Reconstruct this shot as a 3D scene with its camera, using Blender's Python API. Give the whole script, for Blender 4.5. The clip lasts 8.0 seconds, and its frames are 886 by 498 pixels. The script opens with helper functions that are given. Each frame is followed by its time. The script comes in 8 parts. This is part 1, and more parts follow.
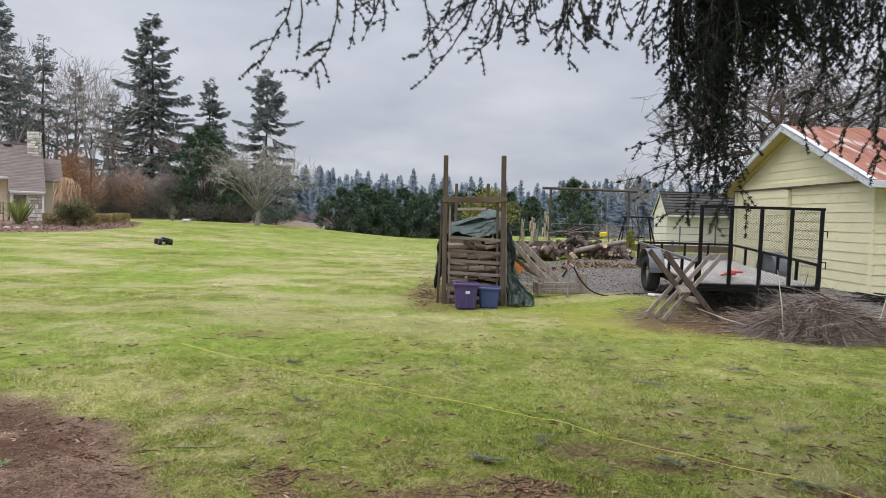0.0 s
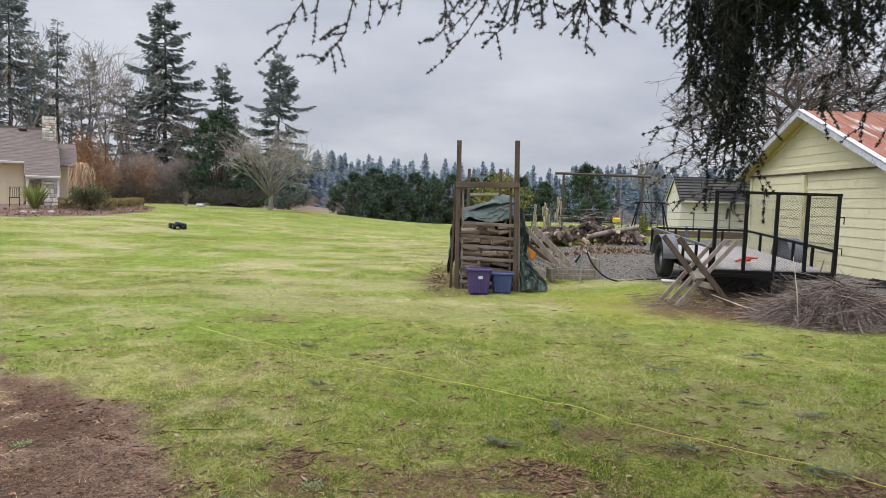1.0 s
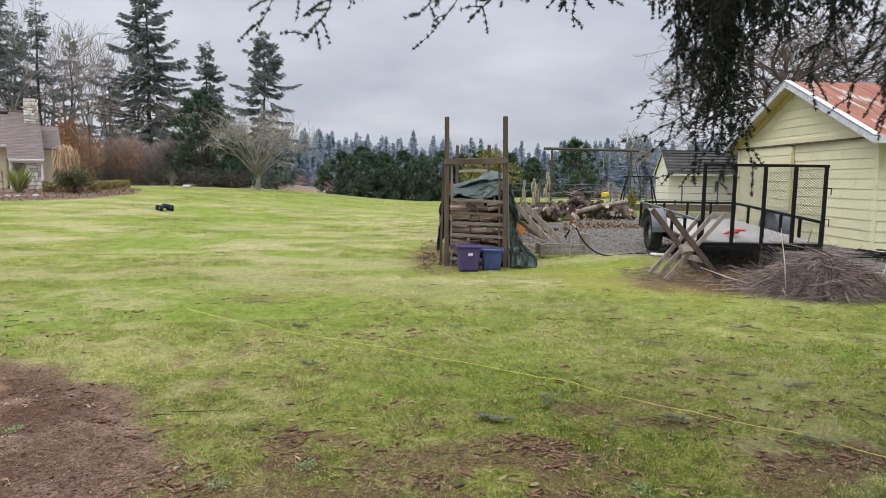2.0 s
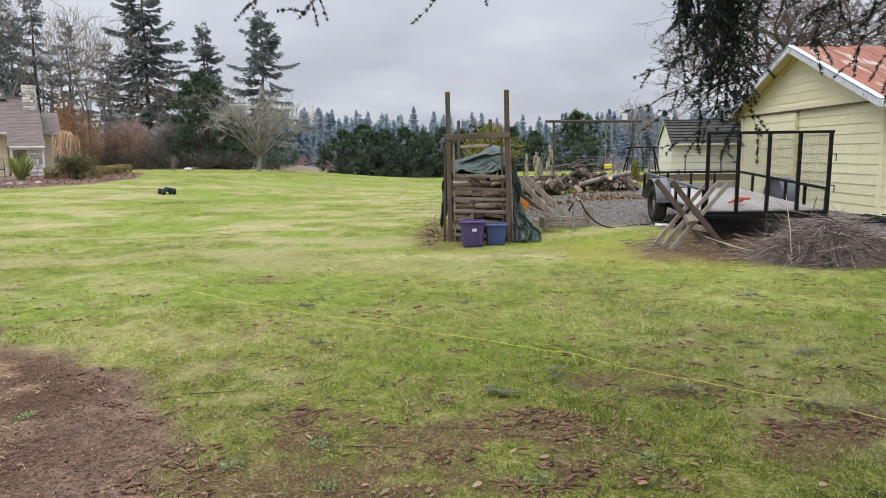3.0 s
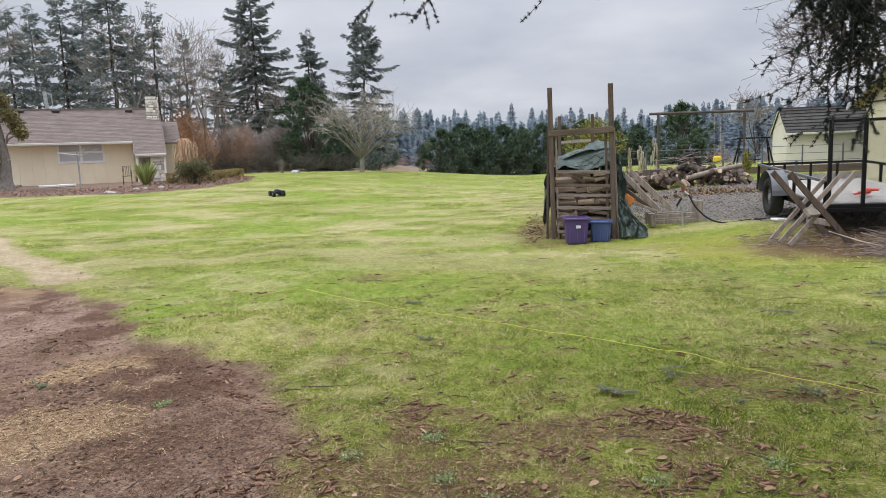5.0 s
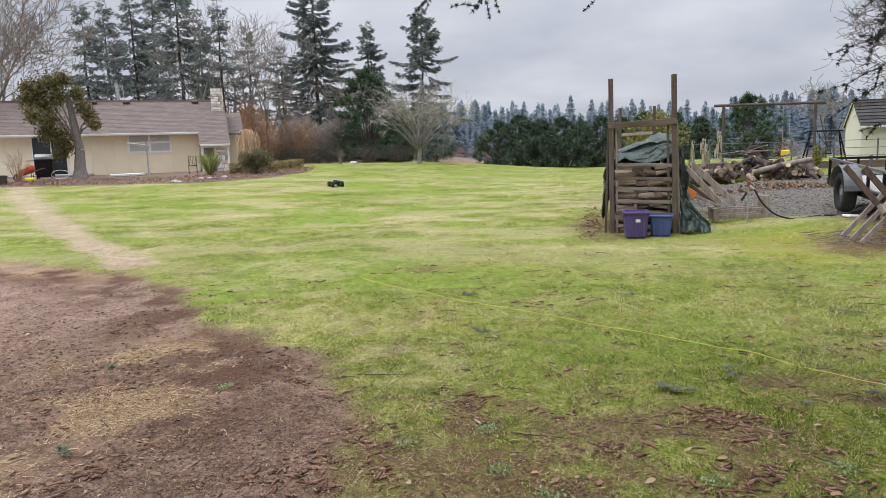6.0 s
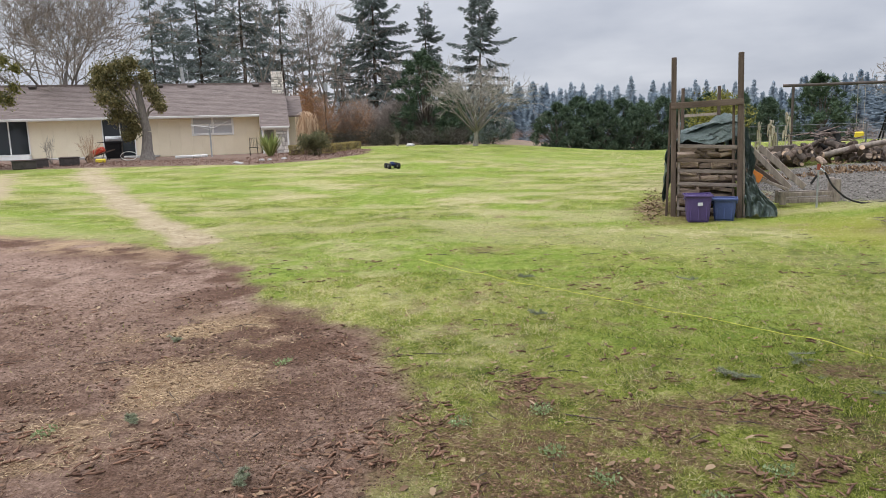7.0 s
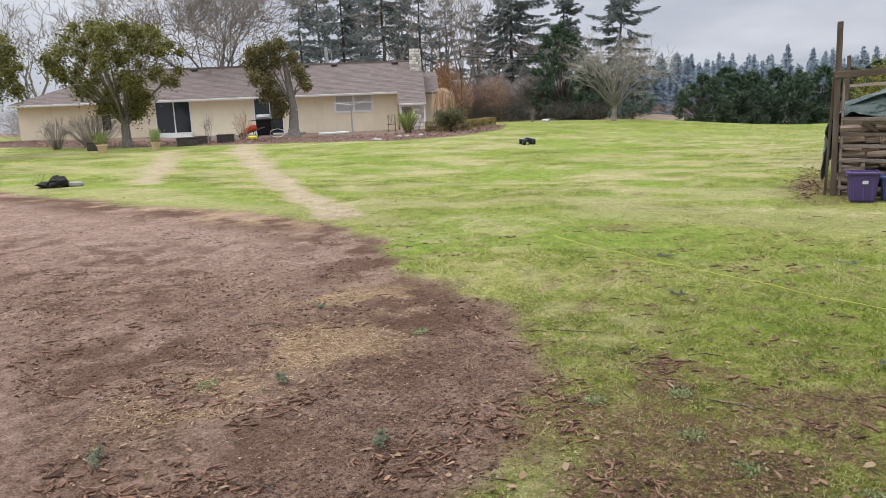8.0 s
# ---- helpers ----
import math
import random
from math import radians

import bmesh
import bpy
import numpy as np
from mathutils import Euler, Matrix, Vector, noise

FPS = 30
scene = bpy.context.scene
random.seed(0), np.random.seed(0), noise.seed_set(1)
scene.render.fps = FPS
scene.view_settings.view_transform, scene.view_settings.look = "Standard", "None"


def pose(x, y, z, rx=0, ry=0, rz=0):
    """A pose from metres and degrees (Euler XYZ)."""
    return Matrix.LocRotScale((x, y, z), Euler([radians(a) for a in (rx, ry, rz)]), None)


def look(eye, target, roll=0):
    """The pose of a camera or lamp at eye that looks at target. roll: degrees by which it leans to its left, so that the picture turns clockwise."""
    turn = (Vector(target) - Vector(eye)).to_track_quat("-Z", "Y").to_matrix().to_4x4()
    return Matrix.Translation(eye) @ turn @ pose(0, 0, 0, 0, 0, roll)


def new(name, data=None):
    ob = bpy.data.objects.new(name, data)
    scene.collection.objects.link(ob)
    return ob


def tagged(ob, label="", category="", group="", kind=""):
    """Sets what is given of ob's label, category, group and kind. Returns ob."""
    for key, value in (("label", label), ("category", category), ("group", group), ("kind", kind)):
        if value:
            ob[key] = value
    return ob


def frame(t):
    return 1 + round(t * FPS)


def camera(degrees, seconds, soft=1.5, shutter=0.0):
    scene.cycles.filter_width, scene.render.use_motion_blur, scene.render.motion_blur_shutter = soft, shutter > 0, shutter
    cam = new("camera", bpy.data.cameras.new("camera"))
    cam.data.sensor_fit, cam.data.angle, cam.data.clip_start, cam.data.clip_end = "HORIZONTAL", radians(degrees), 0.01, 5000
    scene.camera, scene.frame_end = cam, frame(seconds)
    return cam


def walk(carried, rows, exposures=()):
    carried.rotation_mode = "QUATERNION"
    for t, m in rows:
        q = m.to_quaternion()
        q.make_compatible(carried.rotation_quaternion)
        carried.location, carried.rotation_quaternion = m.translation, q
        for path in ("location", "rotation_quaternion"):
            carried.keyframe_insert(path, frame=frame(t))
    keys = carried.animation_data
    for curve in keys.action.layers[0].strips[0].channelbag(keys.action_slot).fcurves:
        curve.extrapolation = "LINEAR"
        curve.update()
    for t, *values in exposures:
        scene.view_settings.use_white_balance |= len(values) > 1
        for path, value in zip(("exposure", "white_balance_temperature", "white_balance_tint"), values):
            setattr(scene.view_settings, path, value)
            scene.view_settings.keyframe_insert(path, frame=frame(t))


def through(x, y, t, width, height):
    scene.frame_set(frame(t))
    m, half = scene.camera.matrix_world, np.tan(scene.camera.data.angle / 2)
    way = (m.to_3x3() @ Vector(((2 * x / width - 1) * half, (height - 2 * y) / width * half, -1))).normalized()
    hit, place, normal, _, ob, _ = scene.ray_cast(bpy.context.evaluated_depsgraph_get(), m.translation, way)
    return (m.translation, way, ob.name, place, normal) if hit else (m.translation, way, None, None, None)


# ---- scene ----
def view(x, y, z, heading, pitch, roll):
    """A camera pose: heading in degrees right of +y, pitch up, roll as look() takes it."""
    h, p = radians(heading), radians(pitch)
    way = Vector((math.sin(h) * math.cos(p), math.cos(h) * math.cos(p), math.sin(p)))
    eye = Vector((x, y, z))
    return look(eye, eye + 10 * way, roll)


cam = camera(63.92, 8.0, soft=0.8)
walk(cam, [
    (0, view(0.000, 0.000, 1.600, 0.000, -2.750, 1.598)),
    (0.5, view(-0.021, -0.011, 1.597, -0.946, -3.357, 2.042)),
    (1, view(-0.023, -0.009, 1.597, -0.909, -3.966, 1.705)),
    (1.5, view(-0.022, -0.002, 1.598, -0.439, -4.769, 1.390)),
    (3, view(-0.028, 0.019, 1.596, -0.336, -7.686, -0.737)),
    (3.5, view(-0.039, 0.013, 1.603, -1.428, -8.116, -1.490)),
    (4, view(-0.050, 0.001, 1.598, -3.277, -8.103, -2.016)),
    (4.5, view(-0.079, -0.006, 1.599, -5.688, -7.869, -2.261)),
    (5, view(-0.098, -0.017, 1.602, -8.356, -7.655, -2.258)),
    (6.5, view(-0.110, -0.018, 1.587, -14.968, -8.702, -1.870)),
    (7, view(-0.118, -0.009, 1.576, -17.448, -9.362, -1.979)),
    (7.5, view(-0.129, -0.029, 1.574, -21.825, -10.027, -2.265)),
    (8, view(-0.138, -0.032, 1.566, -28.290, -10.821, -2.599)),
], exposures=[(0, -0.12), (3.5, -0.02), (5, -0.02), (8, -0.03)])

# ---- light: an overcast sky, brighter towards the zenith, and a broad weak sun behind the cloud ----
world = bpy.data.worlds.new("overcast_sky")
scene.world = world
world.use_nodes = True
wn, wl = world.node_tree.nodes, world.node_tree.links
wn.clear()
sky = wn.new("ShaderNodeTexSky")
sky.sky_type, sky.sun_disc = "NISHITA", False
sky.sun_elevation, sky.sun_rotation = radians(62), radians(229)
coord = wn.new("ShaderNodeTexCoord")
split = wn.new("ShaderNodeSeparateXYZ")
wl.new(coord.outputs["Generated"], split.inputs[0])


def wmath(op, a, b=None):
    n = wn.new("ShaderNodeMath")
    n.operation = op
    for k, v in enumerate((a, b)):
        if v is None:
            continue
        if isinstance(v, (int, float)):
            n.inputs[k].default_value = v
        else:
            wl.new(v, n.inputs[k])
    return n.outputs[0]


up = wmath("MAXIMUM", split.outputs["Z"], 0.0)
flat = wn.new("ShaderNodeCombineXYZ")
lift = wmath("ADD", up, 0.22)
wl.new(wmath("DIVIDE", split.outputs["X"], lift), flat.inputs[0])
wl.new(wmath("DIVIDE", split.outputs["Y"], lift), flat.inputs[1])
cloud = wn.new("ShaderNodeTexNoise")
cloud.inputs["Scale"].default_value, cloud.inputs["Detail"].default_value = 1.1, 6.0
cloud.inputs["Roughness"].default_value = 0.5
wl.new(flat.outputs[0], cloud.inputs["Vector"])
cramp = wn.new("ShaderNodeValToRGB")
cramp.color_ramp.elements[0].position, cramp.color_ramp.elements[0].color = 0.30, (0.42, 0.452, 0.535, 1)
cramp.color_ramp.elements[1].position, cramp.color_ramp.elements[1].color = 0.72, (0.69, 0.712, 0.775, 1)
wl.new(cloud.outputs["Fac"], cramp.inputs[0])
gain = wmath("ADD", wmath("MULTIPLY", wmath("POWER", up, 2.2), 3.3), 1.06)
scaled = wn.new("ShaderNodeVectorMath")
scaled.operation = "SCALE"
wl.new(cramp.outputs[0], scaled.inputs[0])
wl.new(gain, scaled.inputs["Scale"])
bg_cloud, bg_sky, add = wn.new("ShaderNodeBackground"), wn.new("ShaderNodeBackground"), wn.new("ShaderNodeAddShader")
wl.new(scaled.outputs[0], bg_cloud.inputs[0])
wl.new(sky.outputs[0], bg_sky.inputs[0])
bg_cloud.inputs[1].default_value, bg_sky.inputs[1].default_value = 0.96, 0.005
wout = wn.new("ShaderNodeOutputWorld")
wl.new(bg_cloud.outputs[0], add.inputs[0])
wl.new(bg_sky.outputs[0], add.inputs[1])
wl.new(add.outputs[0], wout.inputs[0])

sun = new("sun", bpy.data.lights.new("sun", "SUN"))
sun.data.energy, sun.data.angle, sun.data.color = 2.0, radians(50), (1.0, 0.97, 0.92)
sun.matrix_basis = look((-16, -14, 40), (0, 0, 0))

# ---- materials ----


def material(name, dark, light, scale=6.0, rough=0.8, bump=0.3, metal=0.0, stretch=(1, 1, 1), fine=60.0, spots=None,
             spot_scale=2.0, spot_edge=(0.55, 0.68), vary=0.12, spec=0.3):
    """A surface with colour at two scales, optional stains or wear of another colour, and fine relief."""
    m = bpy.data.materials.new(name)
    m.use_nodes = True
    n, l = m.node_tree.nodes, m.node_tree.links
    b = n["Principled BSDF"]
    tc, mp = n.new("ShaderNodeTexCoord"), n.new("ShaderNodeMapping")
    mp.inputs["Scale"].default_value = stretch
    l.new(tc.outputs["Object"], mp.inputs["Vector"])
    info = n.new("ShaderNodeObjectInfo")
    shift = n.new("ShaderNodeVectorMath")
    shift.operation = "ADD"
    jump = n.new("ShaderNodeMath")
    jump.operation, jump.inputs[1].default_value = "MULTIPLY", 37.0
    l.new(info.outputs["Random"], jump.inputs[0])
    l.new(mp.outputs[0], shift.inputs[0])
    l.new(jump.outputs[0], shift.inputs[1])
    big, small = n.new("ShaderNodeTexNoise"), n.new("ShaderNodeTexNoise")
    for t, s, d in ((big, scale, 5.0), (small, fine, 3.0)):
        t.inputs["Scale"].default_value, t.inputs["Detail"].default_value = s, d
        l.new(shift.outputs[0], t.inputs["Vector"])
    mixv = n.new("ShaderNodeMath")
    mixv.operation, mixv.inputs[2].default_value = "MULTIPLY_ADD", 0.0
    blend = n.new("ShaderNodeMix")
    blend.inputs[0].default_value = 0.4
    l.new(big.outputs["Fac"], blend.inputs[2])
    l.new(small.outputs["Fac"], blend.inputs[3])
    ramp = n.new("ShaderNodeValToRGB")
    ramp.color_ramp.elements[0].position, ramp.color_ramp.elements[0].color = 0.32, (*dark, 1)
    ramp.color_ramp.elements[1].position, ramp.color_ramp.elements[1].color = 0.68, (*light, 1)
    l.new(blend.outputs[0], ramp.inputs[0])
    colour = ramp.outputs[0]
    n.remove(mixv)
    if spots:
        st = n.new("ShaderNodeTexNoise")
        st.inputs["Scale"].default_value, st.inputs["Detail"].default_value, st.inputs["Roughness"].default_value = spot_scale, 8.0, 0.65
        l.new(shift.outputs[0], st.inputs["Vector"])
        edge = n.new("ShaderNodeMapRange")
        edge.inputs[1].default_value, edge.inputs[2].default_value = spot_edge
        l.new(st.outputs["Fac"], edge.inputs[0])
        over = n.new("ShaderNodeMix")
        over.data_type = "RGBA"
        l.new(edge.outputs[0], over.inputs[0])
        l.new(colour, over.inputs[6])
        over.inputs[7].default_value = (*spots, 1)
        colour = over.outputs[2]
    if vary:
        hsv = n.new("ShaderNodeHueSaturation")
        rng = n.new("ShaderNodeMapRange")
        rng.inputs[3].default_value, rng.inputs[4].default_value = 1 - vary, 1 + vary
        l.new(info.outputs["Random"], rng.inputs[0])
        l.new(rng.outputs[0], hsv.inputs["Value"])
        l.new(colour, hsv.inputs["Color"])
        colour = hsv.outputs[0]
    l.new(colour, b.inputs["Base Color"])
    b.inputs["Roughness"].default_value, b.inputs["Metallic"].default_value = rough, metal
    b.inputs["Specular IOR Level"].default_value = spec
    if bump:
        bp = n.new("ShaderNodeBump")
        bp.inputs["Strength"].default_value, bp.inputs["Distance"].default_value = bump, 0.02
        l.new(blend.outputs[0], bp.inputs["Height"])
        l.new(bp.outputs[0], b.inputs["Normal"])
    return m


def leaf_material(name, dark, light, rough=0.6, through=0.25):
    """Foliage: each leaf or needle spray a little different, some light passing through."""
    m = bpy.data.materials.new(name)
    m.use_nodes = True
    n, l = m.node_tree.nodes, m.node_tree.links
    b = n["Principled BSDF"]
    geo = n.new("ShaderNodeNewGeometry")
    ramp = n.new("ShaderNodeValToRGB")
    ramp.color_ramp.elements[0].color, ramp.color_ramp.elements[1].color = (*dark, 1), (*light, 1)
    l.new(geo.outputs["Random Per Island"], ramp.inputs[0])
    l.new(ramp.outputs[0], b.inputs["Base Color"])
    b.inputs["Roughness"].default_value, b.inputs["Specular IOR Level"].default_value = rough, 0.25
    if through:
        tr, mx = n.new("ShaderNodeBsdfTranslucent"), n.new("ShaderNodeMixShader")
        mx.inputs[0].default_value = through
        l.new(ramp.outputs[0], tr.inputs[0])
        l.new(b.outputs[0], mx.inputs[1])
        l.new(tr.outputs[0], mx.inputs[2])
        l.new(mx.outputs[0], n["Material Output"].inputs[0])
    return m


M = {
    "old_wood": material("old_wood", (0.060, 0.042, 0.034), (0.16, 0.120, 0.095), 3, 0.9, 0.6, stretch=(6, 6, 0.7), fine=30),
    "old_wood_x": material("old_wood_x", (0.075, 0.054, 0.042), (0.20, 0.150, 0.118), 3, 0.9, 0.6, stretch=(0.7, 6, 6), fine=30),
    "grey_wood": material("grey_wood", (0.17, 0.14, 0.12), (0.40, 0.34, 0.29), 3, 0.9, 0.5, stretch=(6, 6, 0.6), fine=30),
    "slat_wood": material("slat_wood", (0.095, 0.075, 0.064), (0.30, 0.25, 0.215), 3, 0.9, 0.6, stretch=(0.7, 6, 6), fine=30),
    "fire_wood": material("fire_wood", (0.085, 0.060, 0.048), (0.42, 0.325, 0.255), 4, 0.9, 0.7, stretch=(0.5, 5, 5), fine=30, vary=0.6),
    "split_wood": material("split_wood", (0.30, 0.20, 0.13), (0.52, 0.40, 0.29), 5, 0.85, 0.5, fine=50, vary=0.3),
    "bark": material("bark", (0.045, 0.036, 0.030), (0.15, 0.12, 0.10), 9, 0.95, 0.9, stretch=(2, 2, 0.6), fine=45),
    "grey_bark": material("grey_bark", (0.13, 0.115, 0.10), (0.32, 0.29, 0.26), 9, 0.95, 0.7, stretch=(2, 2, 0.6), fine=45),
    "twig": material("twig", (0.10, 0.074, 0.064), (0.38, 0.30, 0.26), 8, 0.9, 0.3, vary=0.2),
    "tarp": material("tarp", (0.085, 0.120, 0.110), (0.215, 0.265, 0.250), 5, 0.42, 0.5, fine=30, spots=(0.36, 0.39, 0.39), spot_scale=3.5, spot_edge=(0.56, 0.70)),
    "purple": material("purple", (0.070, 0.048, 0.140), (0.105, 0.072, 0.200), 3, 0.45, 0.05, vary=0),
    "blue": material("blue", (0.045, 0.070, 0.180), (0.080, 0.110, 0.260), 3, 0.45, 0.05, vary=0),
    "paper": material("paper", (0.55, 0.56, 0.60), (0.75, 0.76, 0.80), 12, 0.7, 0.0, vary=0),
    "black_steel": material("black_steel", (0.006, 0.006, 0.007), (0.016, 0.015, 0.015), 7, 0.6, 0.1, vary=0, spec=0.15, spots=(0.035, 0.024, 0.018), spot_edge=(0.68, 0.78)),
    "grey_steel": material("grey_steel", (0.10, 0.105, 0.115), (0.19, 0.195, 0.21), 5, 0.5, 0.1, metal=0.3, vary=0),
    "rusty_pipe": material("rusty_pipe", (0.050, 0.042, 0.038), (0.12, 0.098, 0.085), 5, 0.8, 0.2, vary=0, spots=(0.14, 0.075, 0.045), spot_edge=(0.58, 0.70)),
    "galvanised": material("galvanised", (0.30, 0.31, 0.32), (0.50, 0.51, 0.52), 9, 0.45, 0.1, metal=0.6),
    "rubber": material("rubber", (0.012, 0.012, 0.012), (0.035, 0.034, 0.033), 9, 0.85, 0.3, vary=0),
    "deck": material("deck", (0.30, 0.28, 0.26), (0.46, 0.43, 0.40), 3, 0.85, 0.4, stretch=(6, 0.6, 6), fine=30, vary=0.15),
    "yellow_siding": material("yellow_siding", (0.70, 0.66, 0.42), (0.80, 0.76, 0.52), 2.5, 0.65, 0.2, fine=25, spots=(0.50, 0.47, 0.30), spot_scale=3.0, spot_edge=(0.60, 0.80), vary=0.03),
    "yellow_trim": material("yellow_trim", (0.50, 0.44, 0.15), (0.62, 0.55, 0.22), 4, 0.65, 0.2, vary=0.05),
    "white_paint": material("white_paint", (0.44, 0.45, 0.48), (0.68, 0.70, 0.73), 5, 0.7, 0.3, spots=(0.30, 0.29, 0.28), spot_scale=9, spot_edge=(0.58, 0.66), vary=0.05),
    "clean_white": material("clean_white", (0.70, 0.69, 0.66), (0.82, 0.81, 0.78), 5, 0.6, 0.1, vary=0.03),
    "dull_trim": material("dull_trim", (0.50, 0.48, 0.45), (0.64, 0.62, 0.58), 2, 0.7, 0.1, stretch=(1, 4, 4), vary=0.03),
    "rust_roof": material("rust_roof", (0.20, 0.075, 0.050), (0.36, 0.165, 0.115), 3.0, 0.75, 0.3, stretch=(2.6, 0.4, 1), fine=30, spots=(0.46, 0.42, 0.40), spot_scale=1.6, spot_edge=(0.55, 0.66), vary=0.10),
    "shingle": material("shingle", (0.098, 0.076, 0.069), (0.225, 0.182, 0.166), 2.2, 0.9, 0.4, fine=9, stretch=(0.8, 3, 3), vary=0.07),
    "dark_shingle": material("dark_shingle", (0.045, 0.045, 0.045), (0.12, 0.118, 0.11), 2.5, 0.9, 0.5, fine=30, vary=0.25),
    "cream_wall": material("cream_wall", (0.74, 0.645, 0.475), (0.83, 0.735, 0.56), 1.2, 0.75, 0.1, fine=25, vary=0.02),
    "pale_yellow": material("pale_yellow", (0.68, 0.645, 0.56), (0.78, 0.745, 0.66), 1.5, 0.7, 0.1, fine=25, vary=0.02),
    "concrete": material("concrete", (0.30, 0.29, 0.28), (0.46, 0.45, 0.43), 4, 0.9, 0.3, fine=50),
    "stone": material("stone", (0.46, 0.41, 0.36), (0.80, 0.76, 0.71), 5, 0.9, 0.5, fine=40, vary=0.40),
    "mortar": material("mortar", (0.30, 0.28, 0.25), (0.42, 0.40, 0.36), 9, 0.95, 0.3),
    "terracotta": material("terracotta", (0.50, 0.34, 0.20), (0.66, 0.50, 0.33), 5, 0.8, 0.2),
    "dark_pot": material("dark_pot", (0.045, 0.038, 0.035), (0.10, 0.085, 0.078), 5, 0.7, 0.2),
    "rust_red": material("rust_red", (0.24, 0.055, 0.035), (0.36, 0.11, 0.07), 8, 0.7, 0.2, vary=0),
    "red_plastic": material("red_plastic", (0.50, 0.05, 0.025), (0.68, 0.10, 0.05), 4, 0.5, 0.1, vary=0),
    "orange": material("orange", (0.60, 0.16, 0.03), (0.72, 0.26, 0.06), 4, 0.5, 0.1, vary=0),
    "yellow_plastic": material("yellow_plastic", (0.62, 0.46, 0.03), (0.75, 0.58, 0.06), 4, 0.5, 0.1, vary=0),
    "yellow_cord": material("yellow_cord", (0.60, 0.58, 0.07), (0.78, 0.75, 0.16), 20, 0.6, 0.1, vary=0),
    "car_blue": material("car_blue", (0.015, 0.030, 0.11), (0.035, 0.060, 0.20), 8, 0.3, 0.0, vary=0),
    "mulch": material("mulch", (0.10, 0.055, 0.042), (0.25, 0.15, 0.12), 9, 0.95, 0.8, fine=60),
    "dry_leaf": leaf_material("dry_leaf", (0.15, 0.085, 0.050), (0.46, 0.34, 0.22), 0.8, 0.1),
    "brown_leaf": leaf_material("brown_leaf", (0.09, 0.055, 0.036), (0.36, 0.25, 0.155), 0.85, 0.1),
    "cone": leaf_material("cone", (0.070, 0.038, 0.026), (0.31, 0.178, 0.120), 0.9, 0.0),
    "thatch": leaf_material("thatch", (0.18, 0.125, 0.060), (0.62, 0.50, 0.31), 0.9, 0.1),
    "hay": leaf_material("hay", (0.26, 0.17, 0.100), (0.72, 0.55, 0.36), 0.9, 0.1),
    "duff": leaf_material("duff", (0.050, 0.028, 0.018), (0.36, 0.225, 0.145), 0.95, 0.0),
    "bark_chip": leaf_material("bark_chip", (0.130, 0.072, 0.052), (0.35, 0.235, 0.185), 0.95, 0.0),
    # fir greens lightened to stand in for haze, the second one more so
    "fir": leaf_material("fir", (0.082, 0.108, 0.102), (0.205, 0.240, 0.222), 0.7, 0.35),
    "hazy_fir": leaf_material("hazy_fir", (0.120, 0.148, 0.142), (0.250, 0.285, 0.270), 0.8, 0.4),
    "hedge_leaf": leaf_material("hedge_leaf", (0.036, 0.066, 0.042), (0.115, 0.165, 0.095), 0.6, 0.15),
    "cedar_needle": leaf_material("cedar_needle", (0.010, 0.018, 0.016), (0.034, 0.050, 0.042), 0.7, 0.05),
    "fallen_needle": leaf_material("fallen_needle", (0.15, 0.170, 0.110), (0.37, 0.395, 0.265), 0.7, 0.1),
    "magnolia": leaf_material("magnolia", (0.055, 0.066, 0.020), (0.31, 0.28, 0.092), 0.62, 0.3),
    "laurel": leaf_material("laurel", (0.062, 0.064, 0.026), (0.29, 0.245, 0.11), 0.62, 0.25),
    "yellow_leaf": leaf_material("yellow_leaf", (0.12, 0.125, 0.03), (0.32, 0.30, 0.08), 0.6, 0.3),
    "box_leaf": leaf_material("box_leaf", (0.20, 0.165, 0.055), (0.46, 0.37, 0.15), 0.6, 0.2),
    "shrub_leaf": leaf_material("shrub_leaf", (0.065, 0.072, 0.034), (0.23, 0.215, 0.11), 0.6, 0.2),
    "yucca_leaf": leaf_material("yucca_leaf", (0.17, 0.22, 0.06), (0.40, 0.44, 0.17), 0.5, 0.2),
    "plume": leaf_material("plume", (0.28, 0.16, 0.085), (0.70, 0.52, 0.36), 0.8, 0.2),
    "corn": leaf_material("corn", (0.40, 0.34, 0.26), (0.72, 0.66, 0.55), 0.8, 0.2),
    "scrub": leaf_material("scrub", (0.19, 0.160, 0.142), (0.38, 0.330, 0.300), 0.9, 0.0),
    "dark_scrub": leaf_material("dark_scrub", (0.040, 0.038, 0.032), (0.115, 0.105, 0.085), 0.9, 0.0),
    "rust_scrub": leaf_material("rust_scrub", (0.20, 0.098, 0.050), (0.40, 0.225, 0.120), 0.9, 0.1),
    "thin_twig": leaf_material("thin_twig", (0.16, 0.135, 0.115), (0.34, 0.29, 0.25), 0.9, 0.0),
    "pale_twig": leaf_material("pale_twig", (0.24, 0.21, 0.19), (0.46, 0.42, 0.38), 0.9, 0.0),
    "red_twig": leaf_material("red_twig", (0.16, 0.11, 0.09), (0.30, 0.22, 0.19), 0.9, 0.0),
    "oak_twig": leaf_material("oak_twig", (0.060, 0.045, 0.038), (0.16, 0.125, 0.105), 0.9, 0.0),
    "heap_twig": leaf_material("heap_twig", (0.065, 0.046, 0.040), (0.37, 0.295, 0.260), 0.9, 0.0),
    "clover": leaf_material("clover", (0.17, 0.24, 0.09), (0.38, 0.46, 0.25), 0.6, 0.2),
